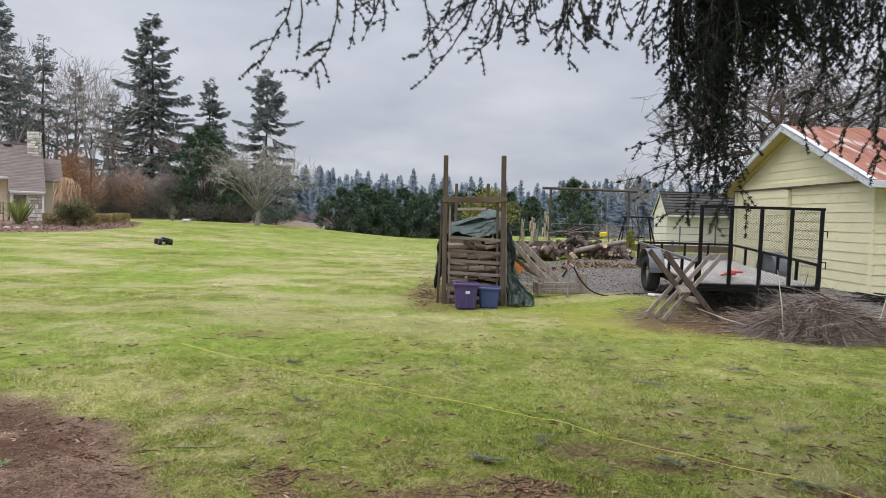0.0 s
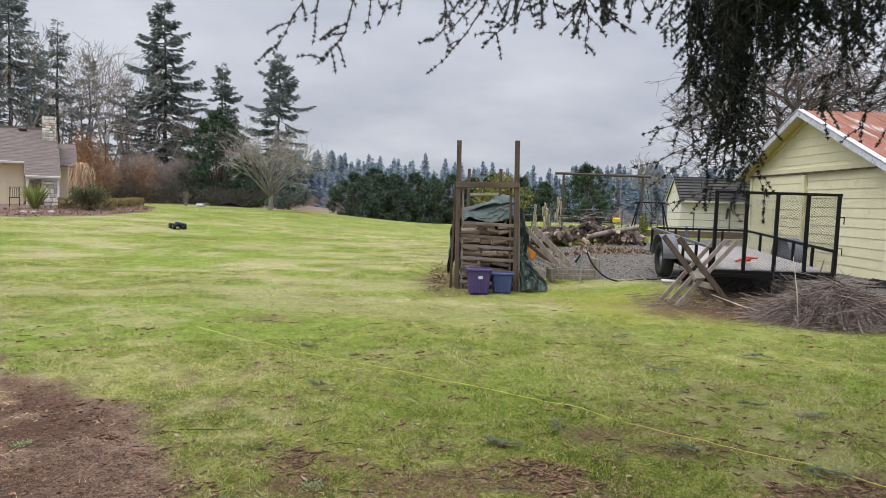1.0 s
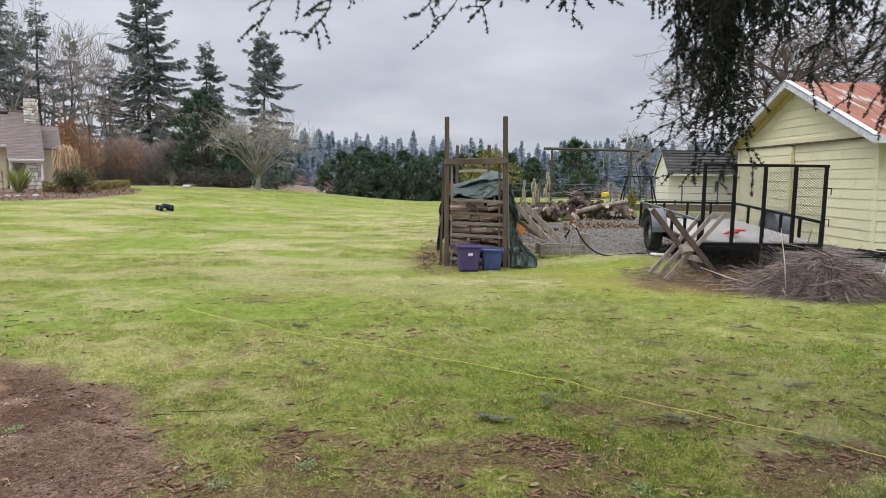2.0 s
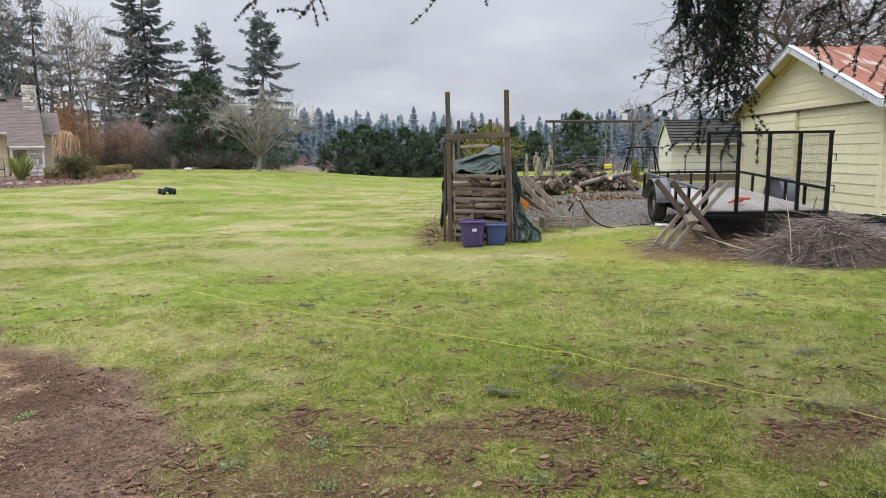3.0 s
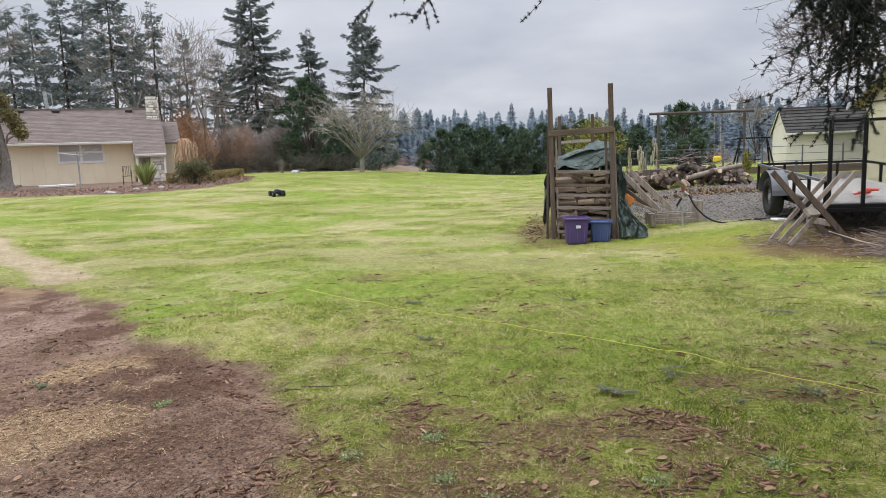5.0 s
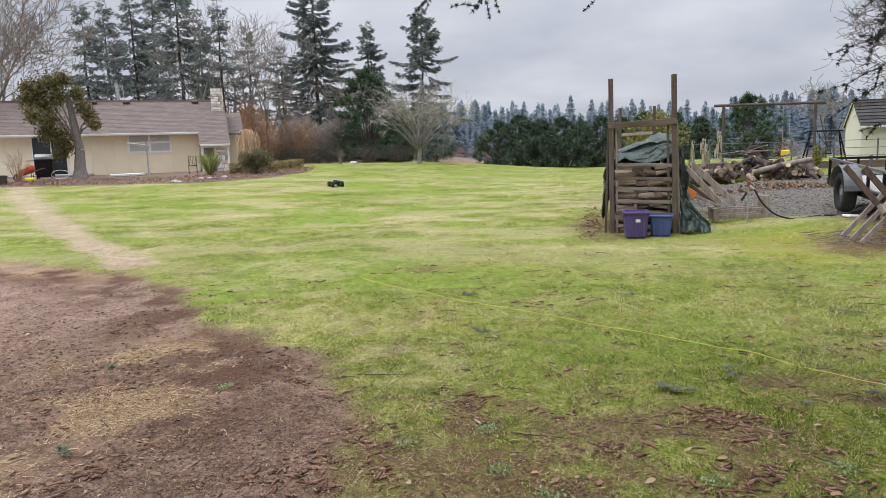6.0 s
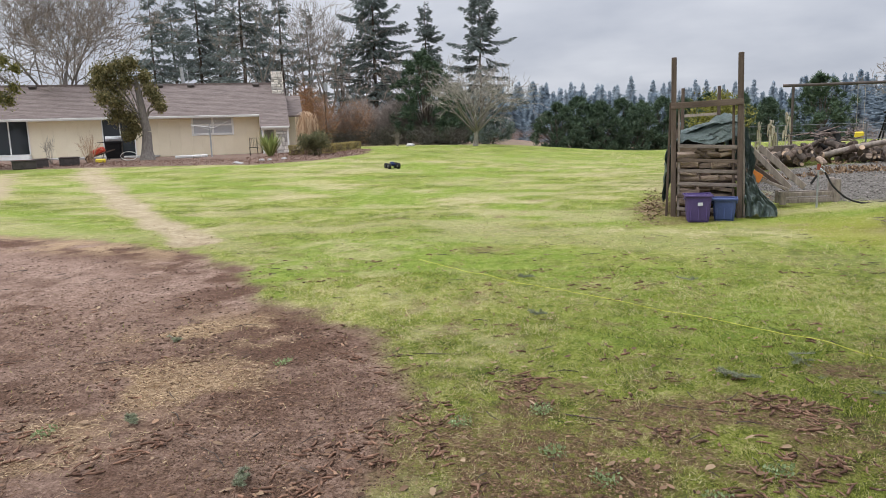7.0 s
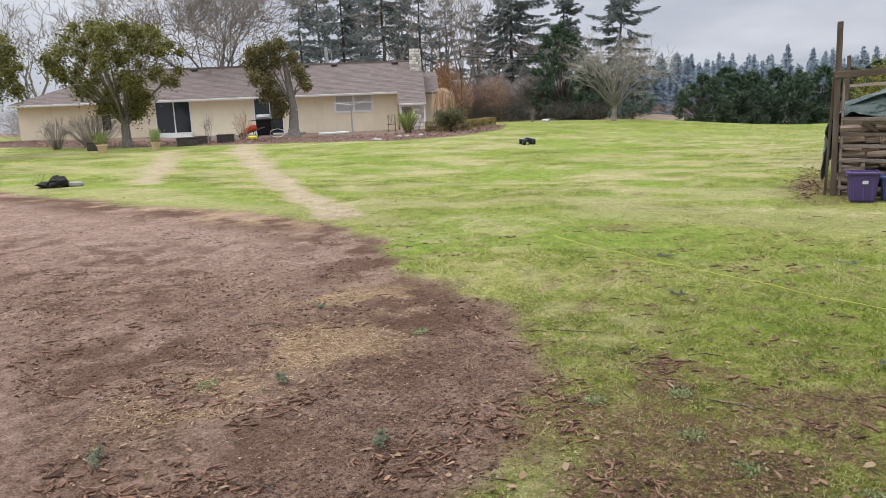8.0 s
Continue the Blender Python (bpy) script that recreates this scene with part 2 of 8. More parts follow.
    # valley haze is put into these two foliage colours
    "far_haze_fir": leaf_material("far_haze_fir", (0.27, 0.335, 0.39), (0.31, 0.375, 0.43), 0.9, 0.5),
    "farther_haze_fir": leaf_material("farther_haze_fir", (0.40, 0.46, 0.51), (0.44, 0.50, 0.55), 0.9, 0.5),
}


def glass_material(name, tint=(0.02, 0.024, 0.028)):
    """A window seen by day: dark inside, a clear reflection on the pane."""
    m = bpy.data.materials.new(name)
    m.use_nodes = True
    n, l = m.node_tree.nodes, m.node_tree.links
    b = n["Principled BSDF"]
    b.inputs["Base Color"].default_value = (*tint, 1)
    b.inputs["Roughness"].default_value = 0.06
    nz, bp, tc = n.new("ShaderNodeTexNoise"), n.new("ShaderNodeBump"), n.new("ShaderNodeTexCoord")
    nz.inputs["Scale"].default_value, bp.inputs["Strength"].default_value, bp.inputs["Distance"].default_value = 0.8, 0.05, 0.02
    l.new(tc.outputs["Object"], nz.inputs["Vector"])
    l.new(nz.outputs["Fac"], bp.inputs["Height"])
    l.new(bp.outputs[0], b.inputs["Normal"])
    return m


M["glass"] = glass_material("window_glass")
M["blind"] = material("blind", (0.42, 0.42, 0.43), (0.52, 0.52, 0.53), 6, 0.6, 0.1, stretch=(1, 1, 12), vary=0)

# ---- building helpers ----


def link(name, mesh, mat, parent=None, label="", m=None, soft=False):
    ob = new(name, mesh)
    if mat is not None and not mesh.materials:
        mesh.materials.append(M[mat] if isinstance(mat, str) else mat)
    if parent is not None:
        ob.parent = parent
    if m is not None:
        ob.matrix_basis = m
    if soft:
        mesh.polygons.foreach_set("use_smooth", [True] * len(mesh.polygons))
    if label:
        tagged(ob, label)
    return ob


def part(name, bm, mat, parent=None, label="", m=None, soft=False):
    """Link a bmesh as one mesh object under a thing or a part."""
    mesh = bpy.data.meshes.new(name)
    bm.to_mesh(mesh)
    bm.free()
    return link(name, mesh, mat, parent, label, m, soft)


def thing(name, label, category, m, group="", kind=""):
    """An Empty at the base of a thing, which parents its parts."""
    ob = new(name)
    ob.empty_display_size = 0.2
    ob.matrix_basis = m
    return tagged(ob, label, category, group, kind)


def box(size, at=(0, 0, 0), turn=(0, 0, 0), bevel=0.006, bm=None):
    """A box with worn edges, at its centre, into a new or a given bmesh."""
    one = bmesh.new()
    bmesh.ops.create_cube(one, size=1.0, matrix=pose(*at, *turn) @ Matrix.Diagonal((*size, 1)))
    if bevel:
        bmesh.ops.bevel(one, geom=one.edges[:], offset=min(bevel, 0.3 * min(size)), segments=1, affect="EDGES")
    return merge(bm, one)


def merge(bm, one):
    if bm is None:
        return one
    mesh = bpy.data.meshes.new("merge")
    one.to_mesh(mesh)
    one.free()
    bm.from_mesh(mesh)
    bpy.data.meshes.remove(mesh)
    return bm


def rod(a, b, r, r2=None, sides=8, bm=None):
    """A straight round bar from a to b."""
    a, b = Vector(a), Vector(b)
    one = bmesh.new()
    m = Matrix.Translation((a + b) / 2) @ (b - a).to_track_quat("Z", "Y").to_matrix().to_4x4()
    bmesh.ops.create_cone(one, cap_ends=True, segments=sides, radius1=r, radius2=r if r2 is None else r2, depth=(b - a).length, matrix=m)
    return merge(bm, one)


def beam(a, b, w, h, bm=None, bevel=0.004, spin=0.0):
    """A square bar from a to b."""
    a, b = Vector(a), Vector(b)
    one = bmesh.new()
    m = Matrix.Translation((a + b) / 2) @ (b - a).to_track_quat("Z", "Y").to_matrix().to_4x4() @ pose(0, 0, 0, 0, 0, spin) @ Matrix.Diagonal((w, h, (b - a).length, 1))
    bmesh.ops.create_cube(one, size=1.0, matrix=m)
    if bevel:
        bmesh.ops.bevel(one, geom=one.edges[:], offset=min(bevel, 0.3 * min(w, h)), segments=1, affect="EDGES")
    return merge(bm, one)


def arrays(name, verts, faces, mat):
    """A mesh from numpy arrays of vertices and equal-sided faces."""
    mesh = bpy.data.meshes.new(name)
    verts, faces = np.asarray(verts, dtype=np.float32), np.asarray(faces, dtype=np.int32)
    k = faces.shape[1]
    mesh.vertices.add(len(verts))
    mesh.vertices.foreach_set("co", verts.ravel())
    mesh.loops.add(faces.size)
    mesh.loops.foreach_set("vertex_index", faces.ravel())
    mesh.polygons.add(len(faces))
    mesh.polygons.foreach_set("loop_start", np.arange(0, faces.size, k, dtype=np.int32))
    mesh.polygons.foreach_set("loop_total", np.full(len(faces), k, dtype=np.int32))
    mesh.update(calc_edges=True)
    if mat:
        mesh.materials.append(M[mat] if isinstance(mat, str) else mat)
    return mesh


def tubes(segs, sides=4):
    """Tapered bars as arrays: rows of ax, ay, az, bx, by, bz, ra, rb."""
    s = np.asarray(segs, dtype=float)
    a, b = s[:, 0:3], s[:, 3:6]
    w = b - a
    w /= np.linalg.norm(w, axis=1, keepdims=True) + 1e-9
    ref = np.where(np.abs(w[:, 2:3]) < 0.9, np.array([[0, 0, 1.0]]), np.array([[1.0, 0, 0]]))
    u = np.cross(w, ref)
    u /= np.linalg.norm(u, axis=1, keepdims=True) + 1e-9
    v = np.cross(w, u)
    ang = np.arange(sides) * 2 * np.pi / sides
    ring = u[:, None, :] * np.cos(ang)[None, :, None] + v[:, None, :] * np.sin(ang)[None, :, None]
    va, vb = a[:, None, :] + ring * s[:, 6][:, None, None], b[:, None, :] + ring * s[:, 7][:, None, None]
    verts = np.concatenate([va, vb], axis=1).reshape(-1, 3)
    base = (np.arange(len(s)) * 2 * sides)[:, None, None]
    k = np.arange(sides)
    quad = np.stack([k, (k + 1) % sides, sides + (k + 1) % sides, sides + k], axis=1)
    return verts, (base + quad[None]).reshape(-1, 4)


def blades(at, way, length, width, rng, bend=0.3):
    """Flat leaves or needles as arrays of triangles: roots, directions, lengths and widths."""
    n = len(at)
    way = way / (np.linalg.norm(way, axis=1, keepdims=True) + 1e-9)
    side = np.cross(way, rng.normal(size=(n, 3)))
    side /= np.linalg.norm(side, axis=1, keepdims=True) + 1e-9
    length, width = np.broadcast_to(length, n)[:, None], np.broadcast_to(width, n)[:, None]
    verts = np.stack([at - side * width / 2, at + side * width / 2, at + way * length], axis=1).reshape(-1, 3)
    return verts, np.arange(3 * n).reshape(-1, 3)


def leaves(at, size, rng, up=0.0):
    """Small diamond leaves turned at random, as arrays of quads."""
    n = len(at)
    a = rng.normal(size=(n, 3))
    a[:, 2] += up
    a /= np.linalg.norm(a, axis=1, keepdims=True)
    b = np.cross(a, rng.normal(size=(n, 3)))
    b /= np.linalg.norm(b, axis=1, keepdims=True) + 1e-9
    size = np.broadcast_to(size, n)[:, None]
    verts = np.stack([at, at + a * size * 0.5 + b * size * 0.28, at + a * size, at + a * size * 0.5 - b * size * 0.28], axis=1).reshape(-1, 3)
    return verts, np.arange(4 * n).reshape(-1, 4)


def joined(pieces):
    vs, fs, k = [], [], 0
    for v, f in pieces:
        vs.append(v)
        fs.append(f + k)
        k += len(v)
    return np.concatenate(vs), np.concatenate(fs)


def lattice(ix, iy, seed):
    h = (ix.astype(np.int64) * 374761393 + iy.astype(np.int64) * 668265263 + seed * 974634777) & 0xFFFFFFFF
    h = ((h ^ (h >> 13)) * 1274126177) & 0xFFFFFFFF
    return ((h ^ (h >> 16)) & 0xFFFF) / 65535.0


def grain(x, y, size, seed=0, octaves=4):
    """Value noise from 0 to 1 whose largest features are that size."""
    x, y = np.asarray(x, dtype=float) / size, np.asarray(y, dtype=float) / size
    total, amp, norm = 0.0, 1.0, 0.0
    for o in range(octaves):
        ix, iy = np.floor(x), np.floor(y)
        fx, fy = x - ix, y - iy
        fx, fy = fx * fx * (3 - 2 * fx), fy * fy * (3 - 2 * fy)
        s = seed + 17 * o
        v = (lattice(ix, iy, s) * (1 - fx) + lattice(ix + 1, iy, s) * fx) * (1 - fy) + (lattice(ix, iy + 1, s) * (1 - fx) + lattice(ix + 1, iy + 1, s) * fx) * fy
        total, norm = total + amp * v, norm + amp
        x, y, amp = x * 2.03 + 5.1, y * 2.03 + 3.7, amp * 0.5
    return total / norm


def smooth(a, b, v):
    u = np.clip((np.asarray(v, dtype=float) - a) / (b - a), 0.0, 1.0)
    return u * u * (3 - 2 * u)


def height(x, y):
    """The lie of the land: level by the dirt, rising to the house, falling behind the crest of the lawn."""
    x, y = np.asarray(x, dtype=float), np.asarray(y, dtype=float)
    rise = 0.66 * smooth(13, 44, y - 0.55 * x) * (1 - smooth(-13, -1, x))
    left = 0.34 * smooth(26, 44, -x) * smooth(10, 24, y)
    yard = 0.24 * smooth(1.6, 4.6, x) * smooth(9.0, 14.0, y) + 0.12 * smooth(17, 30, y) * smooth(0, 6, x)
    fall = -2.2 * smooth(46, 75, y) * smooth(-22, -4, x) - 6.0 * smooth(80, 190, y) + 5.5 * smooth(230, 420, y)
    return rise + left + yard + fall


def ground_at(x, y):
    return float(height(x, y))


def near_line(x, y, pts):
    """Distance to a line through points, and how far along it, 0 to 1."""
    best, along = np.full(np.shape(x), 1e9), np.zeros(np.shape(x))
    for k in range(len(pts) - 1):
        (ax, ay), (bx, by) = pts[k], pts[k + 1]
        dx, dy = bx - ax, by - ay
        u = np.clip(((x - ax) * dx + (y - ay) * dy) / (dx * dx + dy * dy), 0, 1)
        d = np.hypot(x - ax - u * dx, y - ay - u * dy)
        along = np.where(d < best, (k + u) / (len(pts) - 1), along)
        best = np.minimum(best, d)
    return best, along


def inside(x, y, pts):
    hit = np.zeros(np.shape(x), dtype=bool)
    for k in range(len(pts)):
        (ax, ay), (bx, by) = pts[k], pts[(k + 1) % len(pts)]
        cross = ((ay > y) != (by > y)) & (x < (bx - ax) * (y - ay) / ((by - ay) or 1e-9) + ax)
        hit ^= cross
    return hit


DIRT = [(-30, 10.8), (-18.4, 10.7), (-13.4, 9.9), (-9.7, 9.4), (-7.35, 9.1), (-6.2, 8.45), (-4.8, 7.4), (-3.95, 6.7), (-3.27, 5.95),
        (-2.5, 5.1), (-1.8, 4.2), (-1.43, 3.7), (-1.15, 3.0), (-1.1, 2.2), (-1.3, -4), (-30, -8)]
PATHS = ([(-25.5, 27.0), (-20.3, 21.2), (-14.4, 15.8), (-10.2, 12.0), (-7.1, 9.4)], [(-24.5, 21.6), (-22.9, 19.9), (-18.3, 15.4), (-15.6, 12.6)])
GRAVEL = [(1.9, 15.2), (3.2, 14.2), (4.2, 12.6), (5.5, 11.2), (9, 11.5), (16, 13), (16, 27), (9, 28), (6.5, 24.5), (4.4, 22.5), (2.4, 23.0), (1.6, 18.5)]
BED = [(-52, 26), (-40, 21.0), (-31.5, 22.3), (-24.2, 24.2), (-18.6, 25.3), (-15.9, 25.8), (-14.2, 28.0), (-14.2, 32.6), (-17.5, 41), (-24, 47), (-52, 36)]


def signed(x, y, pts):
    d, _ = near_line(x, y, pts + [pts[0]])
    return np.where(inside(x, y, pts), d, -d)


def cover(x, y):
    """How much of the ground is bare dirt, litter, straw-dry grass, gravel and bark mulch at each place."""
    wob = (grain(x, y, 1.3, 3) - 0.5) * 1.1 + (grain(x, y, 0.25, 4, 3) - 0.5) * 0.35
    dirt = smooth(-0.10, 0.30, signed(x, y, DIRT) + wob)
    for k, pts in enumerate(PATHS):
        d, along = near_line(x, y, pts)
        dirt = np.maximum(dirt, (0.78, 0.62)[k] * (1 - smooth(0.05, (0.46, 0.34)[k], d + (grain(x, y, 0.8, 21 + k) - 0.5) * 0.6)))
    straw = smooth(0.46, 0.66, grain(x * 0.6, y, 0.9, 11, 7)) * 0.62 * smooth(7, 12, y) * (1 - smooth(26, 40, y)) + 0.5 * smooth(0.46, 0.68, grain(x, y, 0.28, 12, 4)) * smooth(0.45, 0.6, grain(x, y, 2.2, 13, 2))
    for k, pts in enumerate(PATHS):
        d, along = near_line(x, y, pts)
        straw = np.maximum(straw, 1.4 * (1 - smooth(0.12, 0.50, d + (grain(x, y, 0.8, 21 + k) - 0.5) * 0.6)))
    rim = (signed(x, y, DIRT) + 0.9 * (grain(x, y, 1.6, 23) - 0.5))
    straw = np.maximum(straw, 0.55 * np.exp(-((rim + 0.5) / 0.55) ** 2) * smooth(4.0, 7.0, -x) * smooth(0.3, 0.5, grain(x, y, 0.7, 24)))
    zone = np.maximum(np.exp(-((np.hypot((x + 0.55) / 0.85, (y - 3.25) / 0.75)) ** 2)), 0.72 * np.exp(-((np.hypot((x - 0.45) / 0.75, (y - 3.9) / 0.6)) ** 2)))
    zone = np.maximum(zone, 0.55 * (1 - smooth(2.7, 3.5, y)) * smooth(-1.4, -0.9, x) * (1 - smooth(0.8, 2.2, x)))
    zone = np.maximum(zone, 0.55 * np.exp(-((np.hypot((x - 1.35) / 0.7, (y - 4.75) / 0.4)) ** 2)))
    zone = np.maximum(zone, 0.50 * np.exp(-((np.hypot((x - 2.0) / 0.9, (y - 3.9) / 0.5)) ** 2)))
    litter = np.clip(smooth(0.64, 0.94, grain(x, y, 0.30, 31, 5) + 0.62 * zone) * 0.95, 0, 1)
    litter = np.maximum(litter, 0.8 * np.exp(-((np.hypot((x + 2.38) / 0.42, (y - 9.05) / 0.28)) ** 2)))
    litter = np.maximum(litter, 0.50 * smooth(0.60, 0.72, grain(x, y, 0.25, 33, 4)) * (1 - smooth(5, 11, y)))
    litter = np.maximum(litter, 0.9 * smooth(-0.3, 0.4, 0.9 - np.hypot((x - 0.25) / 1.15, (y - 13.8) / 2.2) + (grain(x, y, 0.5, 35) - 0.5)))
    litter = np.maximum(litter, 0.95 * smooth(-0.2, 0.6, 1.6 - np.hypot((x - 4.75) / 1.45, (y - 10.95) / 0.75) + 0.9 * (grain(x, y, 0.7, 36) - 0.5)))
    gravel = smooth(-0.25, 0.35, signed(x, y, GRAVEL) + wob)
    mulch = smooth(-0.1, 0.15, signed(x, y, BED) + 0.5 * wob)
    moss = 0.80 * np.exp(-((np.hypot((x - 2.6) / 2.0, (y - 11.0) / 1.6)) ** 2)) * smooth(0.3, 0.55, grain(x, y, 0.8, 41))
    return dirt, np.clip(litter, 0, 1), np.clip(straw, 0, 1.3), gravel, mulch, moss


def graded(lo, hi, fine_lo, fine_hi, step, grow):
    out, s, v = list(np.arange(fine_lo, fine_hi, step)), step, fine_hi
    while v < hi:
        out.append(v)
        s *= grow
        v += s
    out.append(hi)
    s, v = step, fine_lo - step
    left = []
    while v > lo:
        left.append(v)
        s *= grow
        v -= s
    return np.array([lo] + left[::-1] + out)


gx, gy = graded(-900, 900, -6.5, 3.5, 0.040, 1.036), graded(-60, 1400, 2.0, 8.5, 0.038, 1.030)
GX, GY = np.meshgrid(gx, gy)
dirt, litter, straw, gravel, mulch, moss = cover(GX, GY)
near = 1 - smooth(12, 26, np.hypot(GX, GY))
relief = near * (dirt * (0.06 * (grain(GX, GY, 0.60, 51) - 0.5) + 0.022 * (grain(GX, GY, 0.16, 52, 3) - 0.5) + 0.016 * smooth(0.62, 0.74, grain(GX, GY, 0.12, 55, 2))) + (1 - dirt) * (0.05 * (grain(GX, GY, 0.9, 53) - 0.5) + 0.02 * (grain(GX, GY, 0.22, 56, 2) - 0.5)) - 0.025 * dirt) + 0.05 * gravel * (grain(GX, GY, 0.12, 54, 2) - 0.5)
GZ = height(GX, GY) + relief
ny, nx = GX.shape
idx = np.arange(nx * ny).reshape(ny, nx)
quads = np.stack([idx[:-1, :-1], idx[:-1, 1:], idx[1:, 1:], idx[1:, :-1]], axis=-1).reshape(-1, 4)


def ground_material():
    m = bpy.data.materials.new("lawn_and_soil")
    m.use_nodes = True
    n, l = m.node_tree.nodes, m.node_tree.links
    b = n["Principled BSDF"]
    tc = n.new("ShaderNodeTexCoord")

    def noise(scale, detail=5.0, rough=0.6):
        t = n.new("ShaderNodeTexNoise")
        t.inputs["Scale"].default_value, t.inputs["Detail"].default_value, t.inputs["Roughness"].default_value = scale, detail, rough
        l.new(tc.outputs["Object"], t.inputs["Vector"])
        return t.outputs["Fac"]

    def ramp(fac, *stops):
        r = n.new("ShaderNodeValToRGB")
        e = r.color_ramp.elements
        while len(e) < len(stops):
            e.new(0.5)
        for k, (p, c) in enumerate(stops):
            e[k].position, e[k].color = p, (*c, 1)
        l.new(fac, r.inputs[0])
        return r.outputs[0]

    def over(a, b_, fac):
        x = n.new("ShaderNodeMix")
        x.data_type = "RGBA"
        l.new(fac, x.inputs[0])
        l.new(a, x.inputs[6])
        l.new(b_, x.inputs[7])
        return x.outputs[2]

    def mask(name):
        a = n.new("ShaderNodeAttribute")
        a.attribute_name = name
        return a.outputs["Fac"]

    def total(base, *terms):
        """base plus each noise, centred and weighted."""
        out = None
        for value, weight in terms:
            a = n.new("ShaderNodeMath")
            a.operation = "MULTIPLY_ADD"
            l.new(value, a.inputs[0])
            a.inputs[1].default_value = weight
            if out is None:
                a.inputs[2].default_value = base - 0.5 * sum(w for _, w in terms if w > 0)
            else:
                l.new(out, a.inputs[2])
            out = a.outputs[0]
        return out

    fine = noise(45, 4, 0.7)
    speck = noise(95, 5, 0.8)
    # turf: lush, worn and straw-dry by turns, at the scale of patches, tufts and blades
    tone = total(0.45, (noise(0.42, 3), 0.8), (noise(1.9, 5, 0.65), 1.0), (noise(7.5, 6, 0.75), 1.3), (noise(38, 5, 0.8), 1.6), (speck, 1.0))
    grass = ramp(tone, (0.04, (0.034, 0.042, 0.009)), (0.30, (0.112, 0.138, 0.020)), (0.52, (0.215, 0.245, 0.043)), (0.74, (0.365, 0.350, 0.115)), (0.98, (0.56, 0.48, 0.27)))
    lush = ramp(total(0.55, (noise(4.5, 6, 0.75), 1.5), (noise(30, 5, 0.8), 1.6)), (0.10, (0.068, 0.110, 0.013)), (0.50, (0.172, 0.252, 0.030)), (0.92, (0.35, 0.390, 0.100)))
    grass = over(grass, lush, mask("fresh"))
    dry = ramp(total(0.5, (noise(13, 6, 0.75), 1.5), (fine, 1.2)), (0.10, (0.15, 0.165, 0.050)), (0.45, (0.36, 0.32, 0.150)), (0.90, (0.66, 0.57, 0.36)))
    col = over(grass, dry, mask("straw"))
    col = over(col, ramp(fine, (0.3, (0.17, 0.19, 0.020)), (0.7, (0.34, 0.33, 0.06))), mask("moss"))
    litter_mask = n.new("ShaderNodeMath")
    litter_mask.operation = "MULTIPLY"
    l.new(mask("litter"), litter_mask.inputs[0])
    l.new(ramp(noise(16, 5, 0.7), (0.36, (0.25, 0.25, 0.25)), (0.56, (1.0, 1.0, 1.0))), litter_mask.inputs[1])
    litter_mask = litter_mask.outputs[0]
    col = over(col, ramp(noise(55, 6, 0.8), (0.34, (0.036, 0.019, 0.011)), (0.50, (0.150, 0.088, 0.052)), (0.66, (0.42, 0.280, 0.180))), litter_mask)
    crumb = total(0.5, (noise(3.2, 5, 0.65), 0.9), (noise(17, 6, 0.75), 1.5), (noise(60, 5, 0.85), 2.1))
    soil = ramp(crumb, (0.04, (0.034, 0.018, 0.012)), (0.30, (0.118, 0.067, 0.046)), (0.55, (0.205, 0.126, 0.091)), (0.95, (0.41, 0.282, 0.216)))
    pale = ramp(crumb, (0.02, (0.070, 0.041, 0.030)), (0.30, (0.222, 0.144, 0.109)), (0.90, (0.46, 0.328, 0.258)))
    soil = over(soil, pale, mask("packed"))
    col = over(col, soil, mask("dirt"))
    col = over(col, ramp(crumb, (0.05, (0.20, 0.155, 0.082)), (0.50, (0.43, 0.350, 0.225)), (0.95, (0.62, 0.53, 0.37))), mask("path"))
    # this mask also carries the shade painted under the trailer
    col = over(col, ramp(noise(60, 6, 0.8), (0.36, (0.036, 0.018, 0.012)), (0.62, (0.180, 0.100, 0.066))), mask("duff"))
    col = over(col, ramp(noise(80, 4, 0.8), (0.35, (0.15, 0.090, 0.052)), (0.62, (0.54, 0.390, 0.245))), mask("hay"))
    col = over(col, ramp(noise(22, 5, 0.8), (0.34, (0.075, 0.066, 0.058)), (0.50, (0.145, 0.132, 0.118)), (0.64, (0.24, 0.22, 0.20))), mask("gravel"))
    col = over(col, ramp(fine, (0.3, (0.105, 0.066, 0.050)), (0.7, (0.26, 0.185, 0.145))), mask("mulch"))
    col = over(col, ramp(noise(0.05), (0.3, (0.22, 0.14, 0.11)), (0.7, (0.30, 0.24, 0.16))), mask("brush"))
    l.new(col, b.inputs["Base Color"])
    b.inputs["Roughness"].default_value, b.inputs["Specular IOR Level"].default_value = 0.92, 0.15
    bp = n.new("ShaderNodeBump")
    bp.inputs["Strength"].default_value, bp.inputs["Distance"].default_value = 0.85, 0.028
    l.new(noise(48, 6, 0.8), bp.inputs["Height"])
    l.new(bp.outputs[0], b.inputs["Normal"])
    return m


